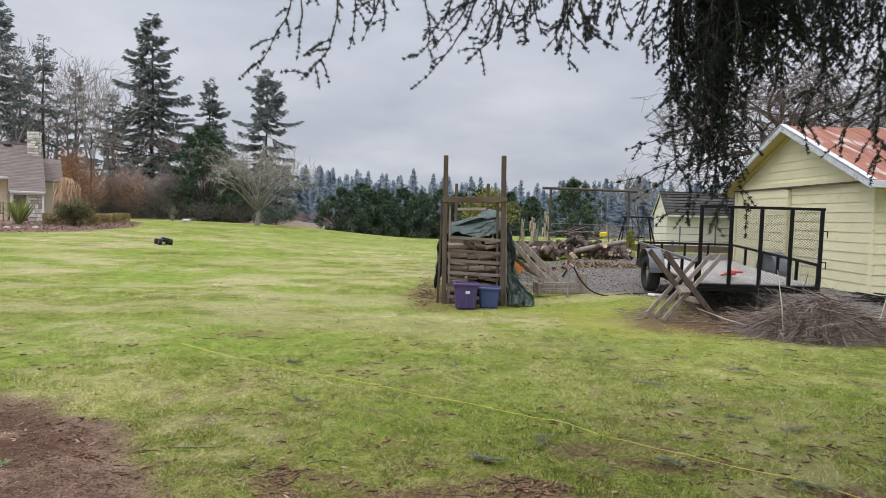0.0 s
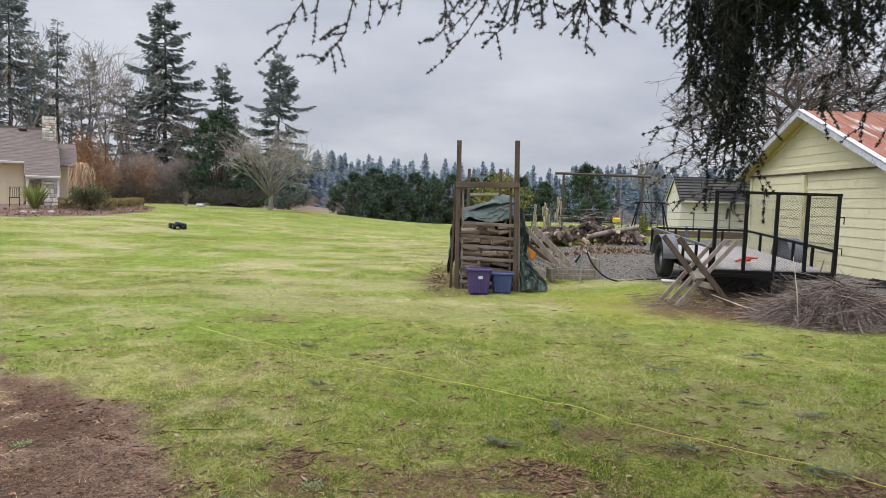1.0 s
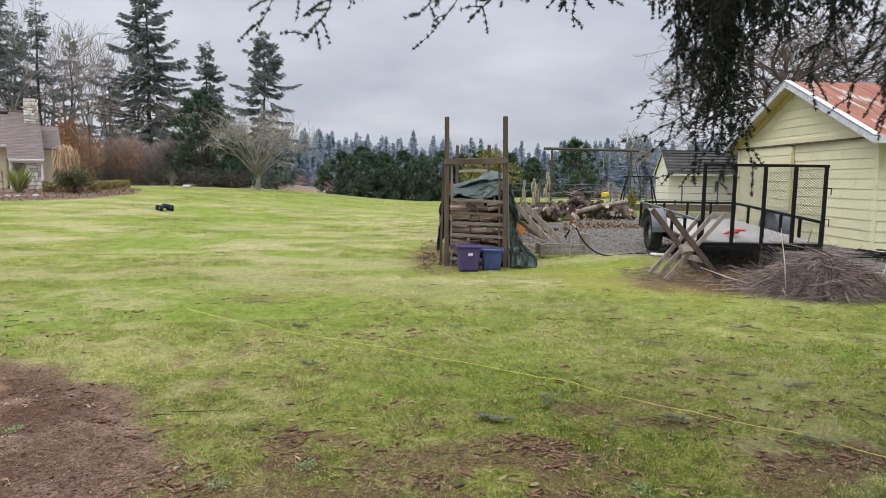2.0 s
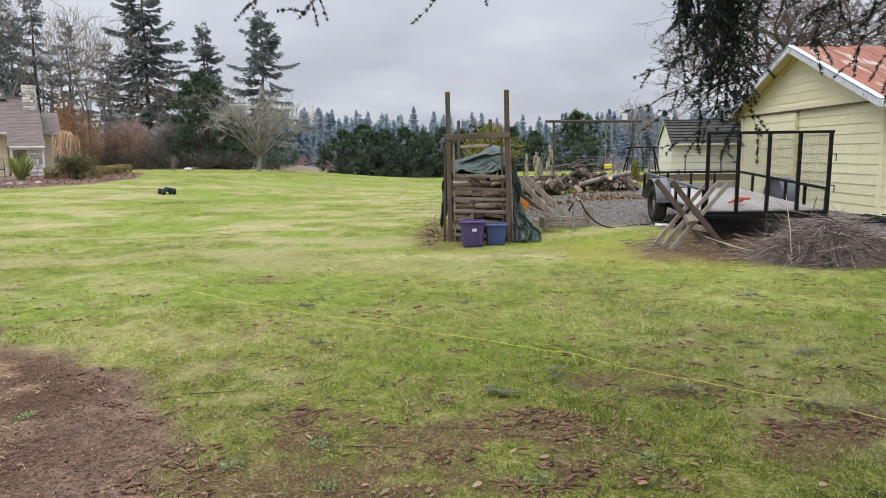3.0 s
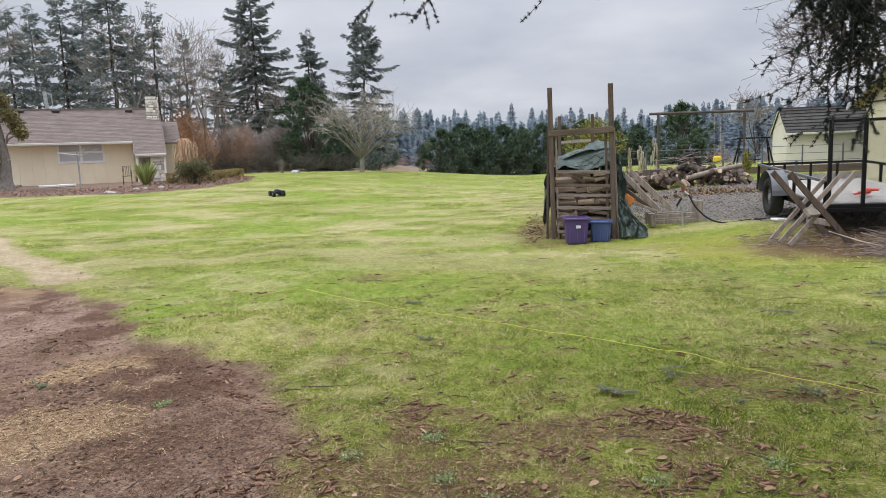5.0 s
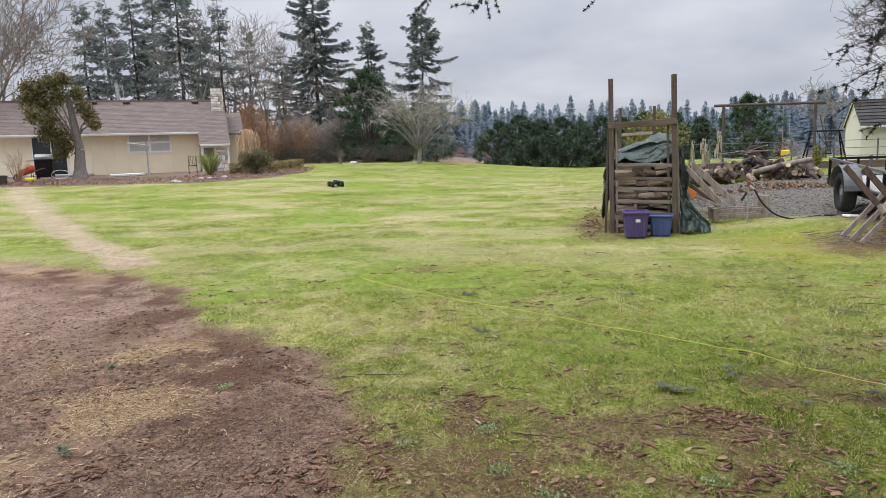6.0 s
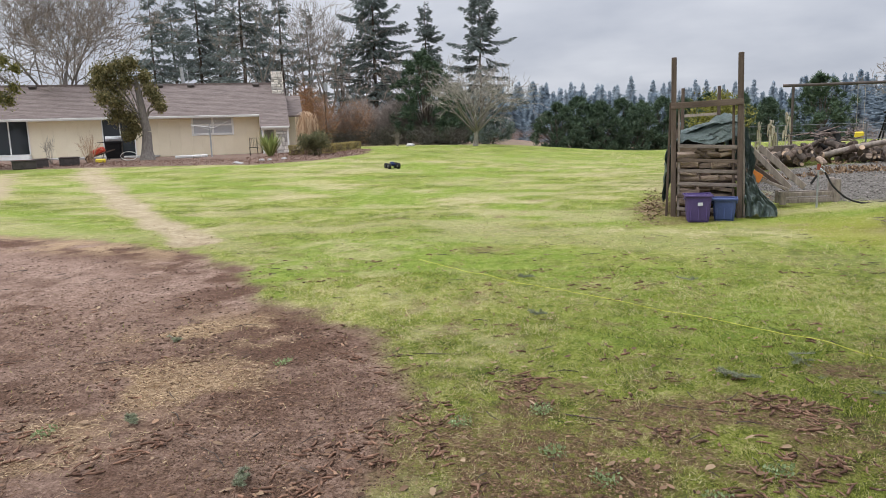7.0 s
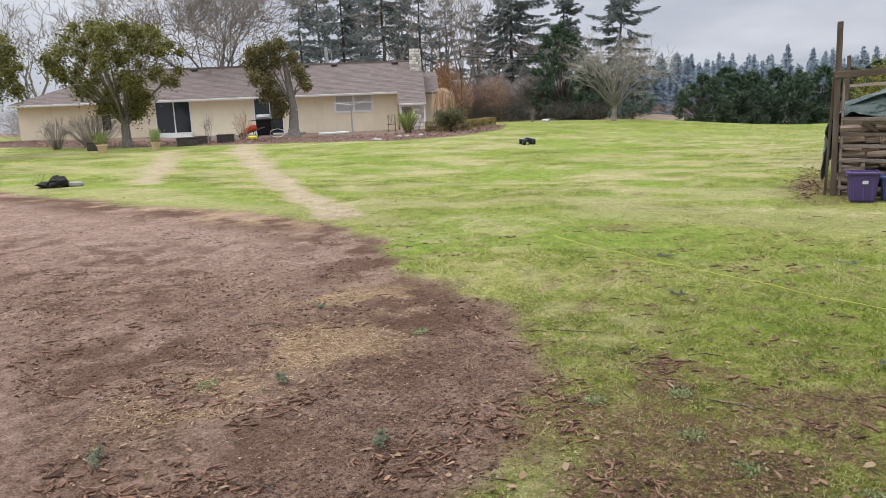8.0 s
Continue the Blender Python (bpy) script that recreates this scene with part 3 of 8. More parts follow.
def hay(x, y):
    """Where dead tan grass lies matted on the soil."""
    spot = np.maximum(np.exp(-((np.hypot(x + 3.2, y - 3.85) / 0.45) ** 2)), np.exp(-((np.hypot(x + 3.70, y - 4.95) / 0.50) ** 2)))
    spot = np.maximum(spot, 0.45 * np.exp(-((np.hypot(x + 3.35, y - 2.75) / 0.40) ** 2)))
    rim = signed(x, y, DIRT)
    spot = np.maximum(spot, 1.0 * np.exp(-((rim - 0.20) / 0.60) ** 2) * smooth(5.5, 8.5, -x) * smooth(0.30, 0.50, grain(x, y, 1.1, 67, 3)))
    return np.clip(1.6 * spot * smooth(0.40, 0.56, grain(x, y, 0.3, 62, 5)), 0, 1)


mesh = arrays("ground", np.stack([GX, GY, GZ], axis=-1).reshape(-1, 3), quads, ground_material())
duff = dirt * np.maximum(smooth(0.30, 0.50, grain(GX, GY, 0.6, 61, 5)) * np.exp(-((signed(GX, GY, DIRT) - 0.55) / 0.65) ** 2) * smooth(1.6, 2.8, -GX), 0.8 * smooth(0.46, 0.58, grain(GX, GY, 0.28, 66, 6)) * smooth(0.42, 0.58, grain(GX, GY, 1.5, 63, 6)) * (1 - 0.75 * smooth(5.0, 7.5, GY)))
# dark litter under the trailer, deepened to paint the shade beneath it
duff = np.maximum(duff, 0.85 * smooth(1.35, 0.85, np.abs(GX - 5.08)) * smooth(10.9, 11.6, GY) * smooth(15.4, 14.6, GY))
duff = np.maximum(duff, 0.8 * smooth(-0.2, 0.6, 1.35 - np.hypot((GX - 4.85) / 1.5, (GY - 10.75) / 0.75) + 1.1 * (grain(GX, GY, 0.5, 69, 4) - 0.5)))
tan = dirt * hay(GX, GY)
packed = (0.25 + 0.65 * smooth(4.4, 6.4, GY) + 0.30 * smooth(0.46, 0.60, grain(GX, GY, 0.5, 64, 5))) * (1 - 0.8 * tan) * (1 - 0.85 * duff)
lush = np.clip(smooth(3.6, 6.5, GY) * (0.15 + 0.70 * smooth(0.40, 0.66, grain(GX * 0.7, GY, 1.1, 68, 6))), 0, 1) * (1 - 0.35 * smooth(30, 60, GY))
lush = np.maximum(lush, np.exp(-((np.hypot((GX + 0.9) / 0.9, (GY - 12.6) / 2.0)) ** 2)))
worn = np.zeros(GX.shape)
for k, pts in enumerate(PATHS):
    d, along = near_line(GX, GY, pts)
    worn = np.maximum(worn, (0.95, 0.90)[k] * (1 - smooth((0.10, 0.04)[k], (0.52, 0.36)[k], d + (grain(GX, GY, 0.8, 21 + k) - 0.5) * 0.6)))
masks = {"path": worn, "dirt": dirt, "litter": litter, "straw": np.clip(straw, 0, 1), "gravel": gravel, "mulch": mulch, "moss": moss, "duff": duff * 0.9,
         "brush": smooth(47, 60, GY), "hay": tan, "packed": np.clip(packed, 0, 1), "fresh": lush}
for key, values in masks.items():
    mesh.attributes.new(key, "FLOAT", "POINT").data.foreach_set("value", values.ravel().astype(np.float32))
mesh.polygons.foreach_set("use_smooth", [True] * len(mesh.polygons))
ground = tagged(new("ground", mesh), "lawn with dry patches, bare brown soil and gravel", "ground", kind="structure")

# ---- trees and distance ----


def polar(heading, dist):
    h = radians(heading)
    return dist * math.sin(h), dist * math.cos(h)


def grow(seed, start, way, length, radius, depth, rng, segs, kids=3, spread=0.6, droop=0.0, lift=0.1, shrink=0.68, wob=0.16):
    """One limb and its forks as rows of tapered bars, the tips returned as twig ends."""
    tips = []
    pos, dirn, steps = np.array(start, float), np.array(way, float), 4 if depth > 1 else 3
    r = radius
    for k in range(steps):
        dirn = dirn + rng.normal(size=3) * wob + np.array([0, 0, lift - droop * (depth < 3)])
        dirn /= np.linalg.norm(dirn)
        nxt, r2 = pos + dirn * length / steps, r * (0.86 if depth else 0.7)
        segs.append((*pos, *nxt, r, r2))
        if depth and k >= 1:
            for _ in range(kids if k == steps - 1 else rng.integers(0, kids)):
                off = rng.normal(size=3)
                off -= dirn * (off @ dirn)
                off /= np.linalg.norm(off) + 1e-9
                d2 = dirn * (1 - spread * 0.5) + off * spread * rng.uniform(0.6, 1.3)
                tips += grow(seed, nxt, d2 / np.linalg.norm(d2), length * shrink * rng.uniform(0.7, 1.1), r2 * 0.62, depth - 1, rng, segs, kids, spread, droop, lift, shrink, wob)
        pos, r = nxt, r2
    tips.append(pos)
    return tips


def bare_tree(name, label, x, y, tall, seed, trunk_r=0.16, fork=0.25, kids=3, depth=4, spread=0.75, droop=0.0, lift=0.08, bark="grey_bark", twig="thin_twig", stems=5, tilt=0.55, twig_r=0.010, fuzz=0, category="tree", fork_wob=0.16):
    rng = np.random.default_rng(seed)
    z = ground_at(x, y) - 0.05
    t = thing(name, label, category, pose(x, y, z))
    trunk = [(0, 0, 0, 0, 0, 0.05 * tall, trunk_r * 1.35, trunk_r * 1.05), (0, 0, 0.05 * tall, 0.02 * tall, 0, fork * tall, trunk_r * 1.05, trunk_r * 0.8)]
    v, f = tubes(trunk, 8)
    link("trunk", arrays("trunk", v, f, bark), None, t, soft=True)
    segs, tips = [], []
    for k in range(stems):
        a = 2 * math.pi * (k + rng.uniform(-0.3, 0.3)) / stems
        w = tilt * rng.uniform(0.5, 1.2) if k else 0.1
        way = np.array([math.sin(a) * w, math.cos(a) * w, 1.0])
        h0 = fork * tall * rng.uniform(0.7, 1.0)
        tips += grow(seed, (0.02 * tall * h0 / (fork * tall), 0, h0), way / np.linalg.norm(way), tall * 0.42 * rng.uniform(0.8, 1.1), trunk_r * 0.5, depth, rng, segs, kids, spread, droop, lift, wob=fork_wob)
    top = max(s[5] for s in segs)
    k = tall / top
    segs = np.array(segs)
    segs[:, [2, 5]] *= k
    segs[:, 6:8] = np.maximum(segs[:, 6:8], twig_r)
    thick = segs[:, 6] > 2.2 * twig_r
    v, f = tubes(segs[thick], 5)
    tagged(link("branching", arrays("branching", v, f, bark), None, t, soft=True), kind="stuff")
    v, f = tubes(segs[~thick], 3)
    tagged(link("twig_spray", arrays("twig_spray", v, f, twig), None, t), kind="stuff")
    if fuzz:
        tips = np.array(tips)
        tips[:, 2] *= k
        at = tips[rng.integers(0, len(tips), fuzz)] + rng.normal(size=(fuzz, 3)) * 0.12
        v, f = leaves(at, 0.07, rng)
        link("last_leaves", arrays("last_leaves", v, f, "rust_scrub"), None, t)
    return t


def conifer(label, x, y, tall, wide, seed, bare=0.2, droop=0.35, density=1.0, mat="fir", z=None, thin=0.0, category="tree", name="fir_tree"):
    """A tapered trunk with uneven whorls of limbs that sag and turn up at the tip; branchlets to both sides hang with short needle sprays."""
    rng = np.random.default_rng(seed)
    z = ground_at(x, y) - 0.1 if z is None else z
    t = thing(name, label, category, pose(x, y, z))
    r0 = 0.011 * tall + 0.04
    sway = rng.normal(size=(9, 2)) * 0.05
    sway[0] = 0
    v, f = tubes([(*sway[k], tall * k / 8, *sway[k + 1], tall * (k + 1) / 8, r0 * (1 - k / 8.2), r0 * (1 - (k + 1) / 8.2)) for k in range(8)], 7)
    link("trunk", arrays("trunk", v, f, "bark"), None, t, soft=True)
    limbs, at, way, size = [], [], [], []
    h = bare * tall
    lop = rng.uniform(0.55, 1.25, 10)
    while h < tall * 0.975:
        u = (h - bare * tall) / (tall * (1 - bare))
        reach = wide * (1 - u) ** 0.75 * (0.60 + 0.40 * min(1, u * 5)) + 0.10
        for k in range(rng.integers(3, 8)):
            if rng.random() < 0.08 + thin:
                continue
            a = rng.uniform(0, 2 * math.pi)
            ln = reach * rng.uniform(0.30, 1.15) * (lop[int(a / (2 * math.pi) * 10) % 10] * (1 - u) + u)
            out, side = np.array([math.sin(a), math.cos(a), 0.0]), np.array([math.cos(a), -math.sin(a), 0.0])
            pos = np.array([0, 0, h + rng.uniform(-0.3, 0.3)])
            elev = 0.10 - droop * (1 - u) * 0.8 + 0.55 * u ** 2 + rng.normal() * 0.17
            rows = 5
            for q in range(rows):
                d2 = out + np.array([0, 0, elev + (-0.22, -0.26, -0.16, 0.04, 0.22)[q]])
                d2 /= np.linalg.norm(d2)
                nxt = pos + d2 * ln / rows
                rr = 0.030 * (1 - q / rows) * min(1.0, ln / 2) + 0.007
                limbs.append((*pos, *nxt, rr, rr * 0.8))
                if q or ln < 1.0:
                    m = max(2, int(density * 5.5 * ln / rows / 0.30))
                    w = rng.random((m, 1))
                    arm = (0.18 + 0.48 * min(1.0, ln / 2.5) * (1.15 - q / rows)) * rng.uniform(0.1, 1.0, (m, 1)) * rng.choice([-1, 1], (m, 1))
                    sag = -0.55 * np.abs(arm) * rng.uniform(0.3, 1.6, (m, 1))
                    at.append(pos + (nxt - pos) * w + side * arm + out * np.abs(arm) * 0.5 + np.array([0, 0, 1.0]) * sag + rng.normal(size=(m, 3)) * 0.03)
                    way.append(d2 * 0.55 + side * np.sign(arm) * rng.uniform(0.2, 0.9, (m, 1)) + np.array([0, 0, -0.55]) * rng.uniform(0.0, 1.5, (m, 1)))
                    size.append(rng.uniform(0.20, 0.48, m) * (0.55 + 0.45 * min(1, ln / 1.5)))
                pos = nxt
        h += (0.30 + 0.012 * tall * (1 - u)) * rng.uniform(0.6, 1.4)
    v, f = tubes(limbs, 3)
    tagged(link("branching", arrays("branching", v, f, "bark"), None, t), kind="stuff")
    at, way, size = np.concatenate(at), np.concatenate(way), np.concatenate(size)
    v, f = blades(at, way, size, size * 0.40, rng)
    tagged(link("crown", arrays("crown", v, f, mat), None, t), kind="stuff")
    return t


def bushy_tree(name, label, x, y, tall, wide, seed, mat, leaf=0.16, count=9000, trunk_r=0.15, low=0.05, clumps=26, category="tree", bark="bark", z=None, gap=0.75, up=0.2, deep=None, squash=1.0, needle=False, rows=None):
    """A trunk with limbs that reach into a crown of many small leaves gathered in uneven clumps."""
    rng = np.random.default_rng(seed)
    z = ground_at(x, y) - 0.05 if z is None else z
    deep = wide if deep is None else deep
    t = thing(name, label, category, pose(x, y, z))
    centre = tall * (low + 1) / 2
    half = tall * (1 - low) / 2
    cs = [] if rows is None else [(0, 0, 0)] * clumps
    while len(cs) < clumps:
        p = rng.uniform(-1, 1, 3)
        q = np.linalg.norm(p)
        if q < 1 and q > 0.25:
            k = 1 - 0.25 * max(0, p[2]) if squash == 1.0 else 1 - squash * abs(p[2])
            cs.append((p[0] * wide / 2 * k * gap, p[1] * deep / 2 * k * gap, centre + p[2] * half * 0.82))
    cs = np.array(cs)
    rad = rng.uniform(0.16, 0.30, len(cs)) * min(wide, tall) * 0.9
    if rows is not None:
        cs, rad = rows[:, :3], rows[:, 3]
    limbs = [(0, 0, 0, 0.02, 0, tall * low + 0.15 * tall, trunk_r * 1.2, trunk_r * 0.8)]
    for c in (cs if rows is None else cs[::4]):
        mid = np.array([c[0] * 0.4, c[1] * 0.4, tall * low + 0.1 * tall + 0.35 * (c[2] - tall * low)])
        base = np.array([0.01, 0, (tall * low + 0.12 * tall) * rng.uniform(0.7, 1.0)])
        limbs += [(*base, *mid, trunk_r * 0.42, trunk_r * 0.28), (*mid, *c, trunk_r * 0.28, trunk_r * 0.08)]
    v, f = tubes(limbs[:1], 8)
    link("trunk", arrays("trunk", v, f, bark), None, t, soft=True)
    v, f = tubes(limbs[1:], 5)
    tagged(link("branching", arrays("branching", v, f, bark), None, t, soft=True), kind="stuff")
    pick = rng.integers(0, len(cs), count)
    d = rng.normal(size=(count, 3))
    d /= np.linalg.norm(d, axis=1, keepdims=True)
    at = cs[pick] + d * rad[pick][:, None] * rng.uniform(0.35, 1.1, (count, 1)) ** 0.6
    if rows is not None:
        at = cs[pick] + d * rad[pick][:, None] * np.clip(np.abs(rng.normal(size=(count, 1))) * 0.62, 0, 1.4)
    at[:, 2] = np.maximum(at[:, 2], 0.03)
    if needle:
        w = d * np.array([1, 1, 0.6]) + np.array([0, 0, 0.45]) + rng.normal(size=(count, 3)) * 0.35
        s = leaf * rng.uniform(0.6, 1.3, count)
        v, f = blades(at - w * 0.3 * leaf, w, s, s * 0.30, rng)
    else:
        v, f = leaves(at, leaf * rng.uniform(0.6, 1.3, count), rng, up)
    tagged(link("crown", arrays("crown", v, f, mat), None, t), kind="stuff")
    return t


# the tall firs and their neighbours behind the house
FIRS = [(-22.4, 80, 21.0, 4.2, 0.22, 0.0), (-18.3, 92, 17.2, 3.0, 0.30, 0.05), (-14.1, 80, 16.6, 4.6, 0.16, 0.12), (-29.4, 78, 17.0, 3.2, 0.15, 0.2),
        (-32.3, 76, 20.0, 4.0, 0.12, 0.0), (-35.4, 84, 19.0, 3.8, 0.15, 0.0), (-38.6, 80, 16.0, 3.8, 0.10, 0.0), (-27.4, 92, 16.5, 2.6, 0.2, 0.2),
        (-34.0, 96, 21.0, 3.6, 0.2, 0.1), (-25.0, 96, 15.0, 2.8, 0.3, 0.25), (-37.2, 90, 18.5, 3.2, 0.2, 0.05), (-30.8, 92, 18.0, 3.0, 0.2, 0.15)]
for k, (az, dist, tall, wide, bare, thin) in enumerate(FIRS):
    x, y = polar(az, dist)
    # all but the first three take the paler green with more haze in it
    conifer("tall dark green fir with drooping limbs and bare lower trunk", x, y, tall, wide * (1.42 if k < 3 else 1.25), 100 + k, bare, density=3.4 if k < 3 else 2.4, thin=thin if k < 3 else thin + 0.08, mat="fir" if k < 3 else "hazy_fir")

# ---- the yard: garage, trailer, wood store ----
rnd = random.Random(7)


def clip_board(p0, p1, z0, z1, thick, lap):
    """A lapped siding board, its lower edge proud of its upper one; p0 and p1 are (bottom, top) positions along the wall."""
    bm = bmesh.new()
    (a0, a1), (b0, b1) = p0, p1
    vs = [bm.verts.new(c) for c in ((a0, 0, z0), (b0, 0, z0), (b1, 0, z1), (a1, 0, z1), (a0, -thick - lap, z0), (b0, -thick - lap, z0), (b1, -thick, z1), (a1, -thick, z1))]
    for f in ((0, 1, 2, 3), (7, 6, 5, 4), (0, 4, 5, 1), (3, 2, 6, 7), (0, 3, 7, 4), (1, 5, 6, 2)):
        bm.faces.new([vs[k] for k in f])
    bmesh.ops.recalc_face_normals(bm, faces=bm.faces[:])
    return bm


GARAGE = pose(8.40, 20.45, 0.20, 0, 0, -90)  # local x runs along the gable wall towards the lawn, local -y faces the trailer
garage = thing("garage", "pale yellow clapboard garage with a rusty metal roof", "garage", GARAGE @ pose(0, 0, 0))
GW, GL, GH, GP = 6.6, 7.5, 2.38, 3.70


def gable_span(z):
    """Where the gable wall begins and ends along the wall at that height."""
    if z <= GH:
        return 0.0, GW
    k = (z - GH) / (GP - GH)
    return k * GW / 2, GW - k * GW / 2


wall = part("wall", box((GW - 0.04, 0.10, GH), (GW / 2, 0.07, GH / 2), bevel=0), "yellow_siding", garage, "front wall of lapped boards")
rows, z = [], 0.05
while z < GP - 0.1:
    rows.append((z, min(z + 0.205, GP - 0.02)))
    z += 0.205
for z0, z1 in rows:
    if z0 < GH - 0.12:
        # boards stop at the sliding door
        spans = [((0.0, 0.0), (0.08, 0.08)), ((3.25, 3.25), (GW, GW))]
    else:
        (a0, b0), (a1, b1) = gable_span(z0), gable_span(z1)
        spans = [((a0, a1), (b0, b1))]
    for p0, p1 in spans:
        part("siding_board", clip_board(p0, p1, z0, z1, 0.012, 0.014), "yellow_siding", wall)
gable = bmesh.new()
gv = [gable.verts.new(c) for c in ((0, 0.02, GH), (GW, 0.02, GH), (GW / 2, 0.02, GP), (0, 0.12, GH), (GW, 0.12, GH), (GW / 2, 0.12, GP))]
for f in ((0, 1, 2), (5, 4, 3), (0, 3, 4, 1), (1, 4, 5, 2), (2, 5, 3, 0)):
    gable.faces.new([gv[k] for k in f])
part("gable_wall", gable, "yellow_siding", garage)
# the sliding door, its track board and its posts
door = part("sliding_door", box((3.10, 0.05, 2.18), (1.68, -0.035, 1.14), bevel=0.004), "yellow_siding", garage, "boarded sliding door")
for k in range(10):
    part("door_board", clip_board((0.26, 0.26), (3.10, 3.10), 0.12 + 0.215 * k, 0.12 + 0.215 * (k + 1), 0.010, 0.012), "yellow_siding", door, m=pose(0, -0.062, 0))
for x in (0.18, 3.17):
    part("door_stile", box((0.13, 0.045, 2.20), (x, -0.085, 1.14)), "yellow_siding", door)
part("track_board", box((6.52, 0.06, 0.13), (3.30, -0.05, GH - 0.02), (0, 0.0, 0)), "yellow_siding", garage)
part("track_rail", box((6.52, 0.05, 0.035), (3.30, -0.095, GH - 0.085)), "old_wood_x", garage)
part("corner_board", box((0.11, 0.05, GH), (0.045, -0.028, GH / 2)), "yellow_siding", garage)
part("corner_board", box((0.11, 0.05, GH), (GW - 0.045, -0.028, GH / 2)), "yellow_siding", garage)
# the long side wall that faces the camera's lawn
side = part("side_wall", box((0.10, GL, GH), (GW - 0.07, GL / 2 + 0.02, GH / 2), bevel=0), "yellow_siding", garage)
for k in range(11):
    bm = clip_board((0, 0), (GL, GL), 0.05 + 0.205 * k, 0.05 + 0.205 * (k + 1), 0.012, 0.014)
    part("siding_board", bm, "yellow_siding", side, m=pose(GW - 0.014, 0, 0, 0, 0, 90))
part("side_wall", box((0.10, GL, GH), (0.07, GL / 2 + 0.02, GH / 2), bevel=0), "yellow_siding", garage)
part("back_wall", box((GW - 0.3, 0.10, GH), (GW / 2, GL - 0.05, GH / 2), bevel=0), "yellow_siding", garage)
# roof: corrugated sheets on two slopes, white peeling barge boards, and soffits
RISE = (GP - GH) / (GW / 2)
EAVE, OVER = 0.42, 0.36


def roof_sheet(width, length, waves):
    """A corrugated sheet, local x along the eave, local y up the slope."""
    bm = bmesh.new()
    cols = []
    for k in range(waves * 4 + 1):
        xx, zz = width * k / (waves * 4), 0.012 * math.sin(k * math.pi / 2)
        cols.append([bm.verts.new((xx, yy, zz + dz)) for dz in (0, -0.006) for yy in (0, length)])
    for a, b in zip(cols, cols[1:]):
        bm.faces.new((a[0], b[0], b[1], a[1]))
        bm.faces.new((a[3], b[3], b[2], a[2]))
    for c in (cols[0], cols[-1]):
        bm.faces.new((c[0], c[1], c[3], c[2]))
    return bm


slope = math.hypot(GW / 2 + EAVE, RISE * (GW / 2 + EAVE))
pitch = math.degrees(math.atan(RISE))
roof = part("roof", box((0.05, GL + OVER, 0.05), (GW / 2, (GL - OVER) / 2, GP - 0.06), bevel=0), "old_wood", garage, "rust-streaked corrugated metal roof")
sheet_mesh = None
count = 10
for s in range(2):
    for k in range(count):
        w = (GL + OVER) / count
        if s == 0:
            m = pose(-EAVE, -OVER + k * w + w, GH - RISE * EAVE + 0.06) @ pose(0, 0, 0, 0, 0, -90) @ pose(0, 0, 0, pitch, 0, 0)
        else:
            m = pose(GW + EAVE, -OVER + k * w, GH - RISE * EAVE + 0.06) @ pose(0, 0, 0, 0, 0, 90) @ pose(0, 0, 0, pitch, 0, 0)
        if sheet_mesh is None:
            first = part("roof_sheet", roof_sheet(w + 0.02, slope, 8), "rust_roof", roof, m=m)
            sheet_mesh = first.data
        else:
            link("roof_sheet", sheet_mesh, None, roof, m=m)


def slope_slab(s, y0, y1, z0, z1, inset=0.0):
    """A board along one roof slope, from the eave to the ridge, between two depths and two heights above the rafter line."""
    ex, ez = GW / 2 + s * (GW / 2 + EAVE - inset), GH - RISE * (EAVE - inset)
    bm = bmesh.new()
    vs = [bm.verts.new((px, py, pz + dz)) for px, pz in ((ex, ez), (GW / 2, GP)) for py in (y0, y1) for dz in (z0, z1)]
    for f in ((0, 1, 3, 2), (4, 6, 7, 5), (0, 4, 5, 1), (2, 3, 7, 6), (0, 2, 6, 4), (1, 5, 7, 3)):
        bm.faces.new([vs[k] for k in f])
    bmesh.ops.recalc_face_normals(bm, faces=bm.faces[:])
    return bm


for s in (-1, 1):
    barge = part("barge_board", slope_slab(s, -OVER - 0.035, -OVER, -0.075, 0.06), "white_paint", garage, "peeling white barge board")
    part("barge_cap", slope_slab(s, -OVER - 0.05, -OVER + 0.09, 0.082, 0.096), "white_paint", barge)
    part("soffit", slope_slab(s, -OVER + 0.003, 0.0, -0.03, 0.015, 0.02), "yellow_trim", garage)
    part("fly_rafter", slope_slab(s, -0.10, -0.03, -0.12, -0.033, 0.05), "yellow_trim", garage)
part("eave_board", box((0.03, GL + OVER, 0.14), (GW + EAVE + 0.01, (GL - OVER) / 2, GH - RISE * EAVE + 0.0)), "white_paint", garage)
part("sill", box((GW + 0.06, 0.16, 0.14), (GW / 2, 0.05, -0.03)), "concrete", garage)
part("sill", box((0.16, GL, 0.14), (GW - 0.02, GL / 2 + 0.1, -0.03)), "concrete", garage)


# ---- utility trailer ----
TILT = 2.9
trailer = thing("utility_trailer", "black steel utility trailer with a mesh tailgate, parked", "trailer", pose(5.08, 11.42, 0.585, TILT, 0, -0.6))
TW, TL, TR = 1.96, 3.62, 0.37


def tpart(name, a, b, w, h, mat="black_steel", parent=None, label=""):
    return part(name, beam(a, b, w, h), mat, parent or trailer, label)


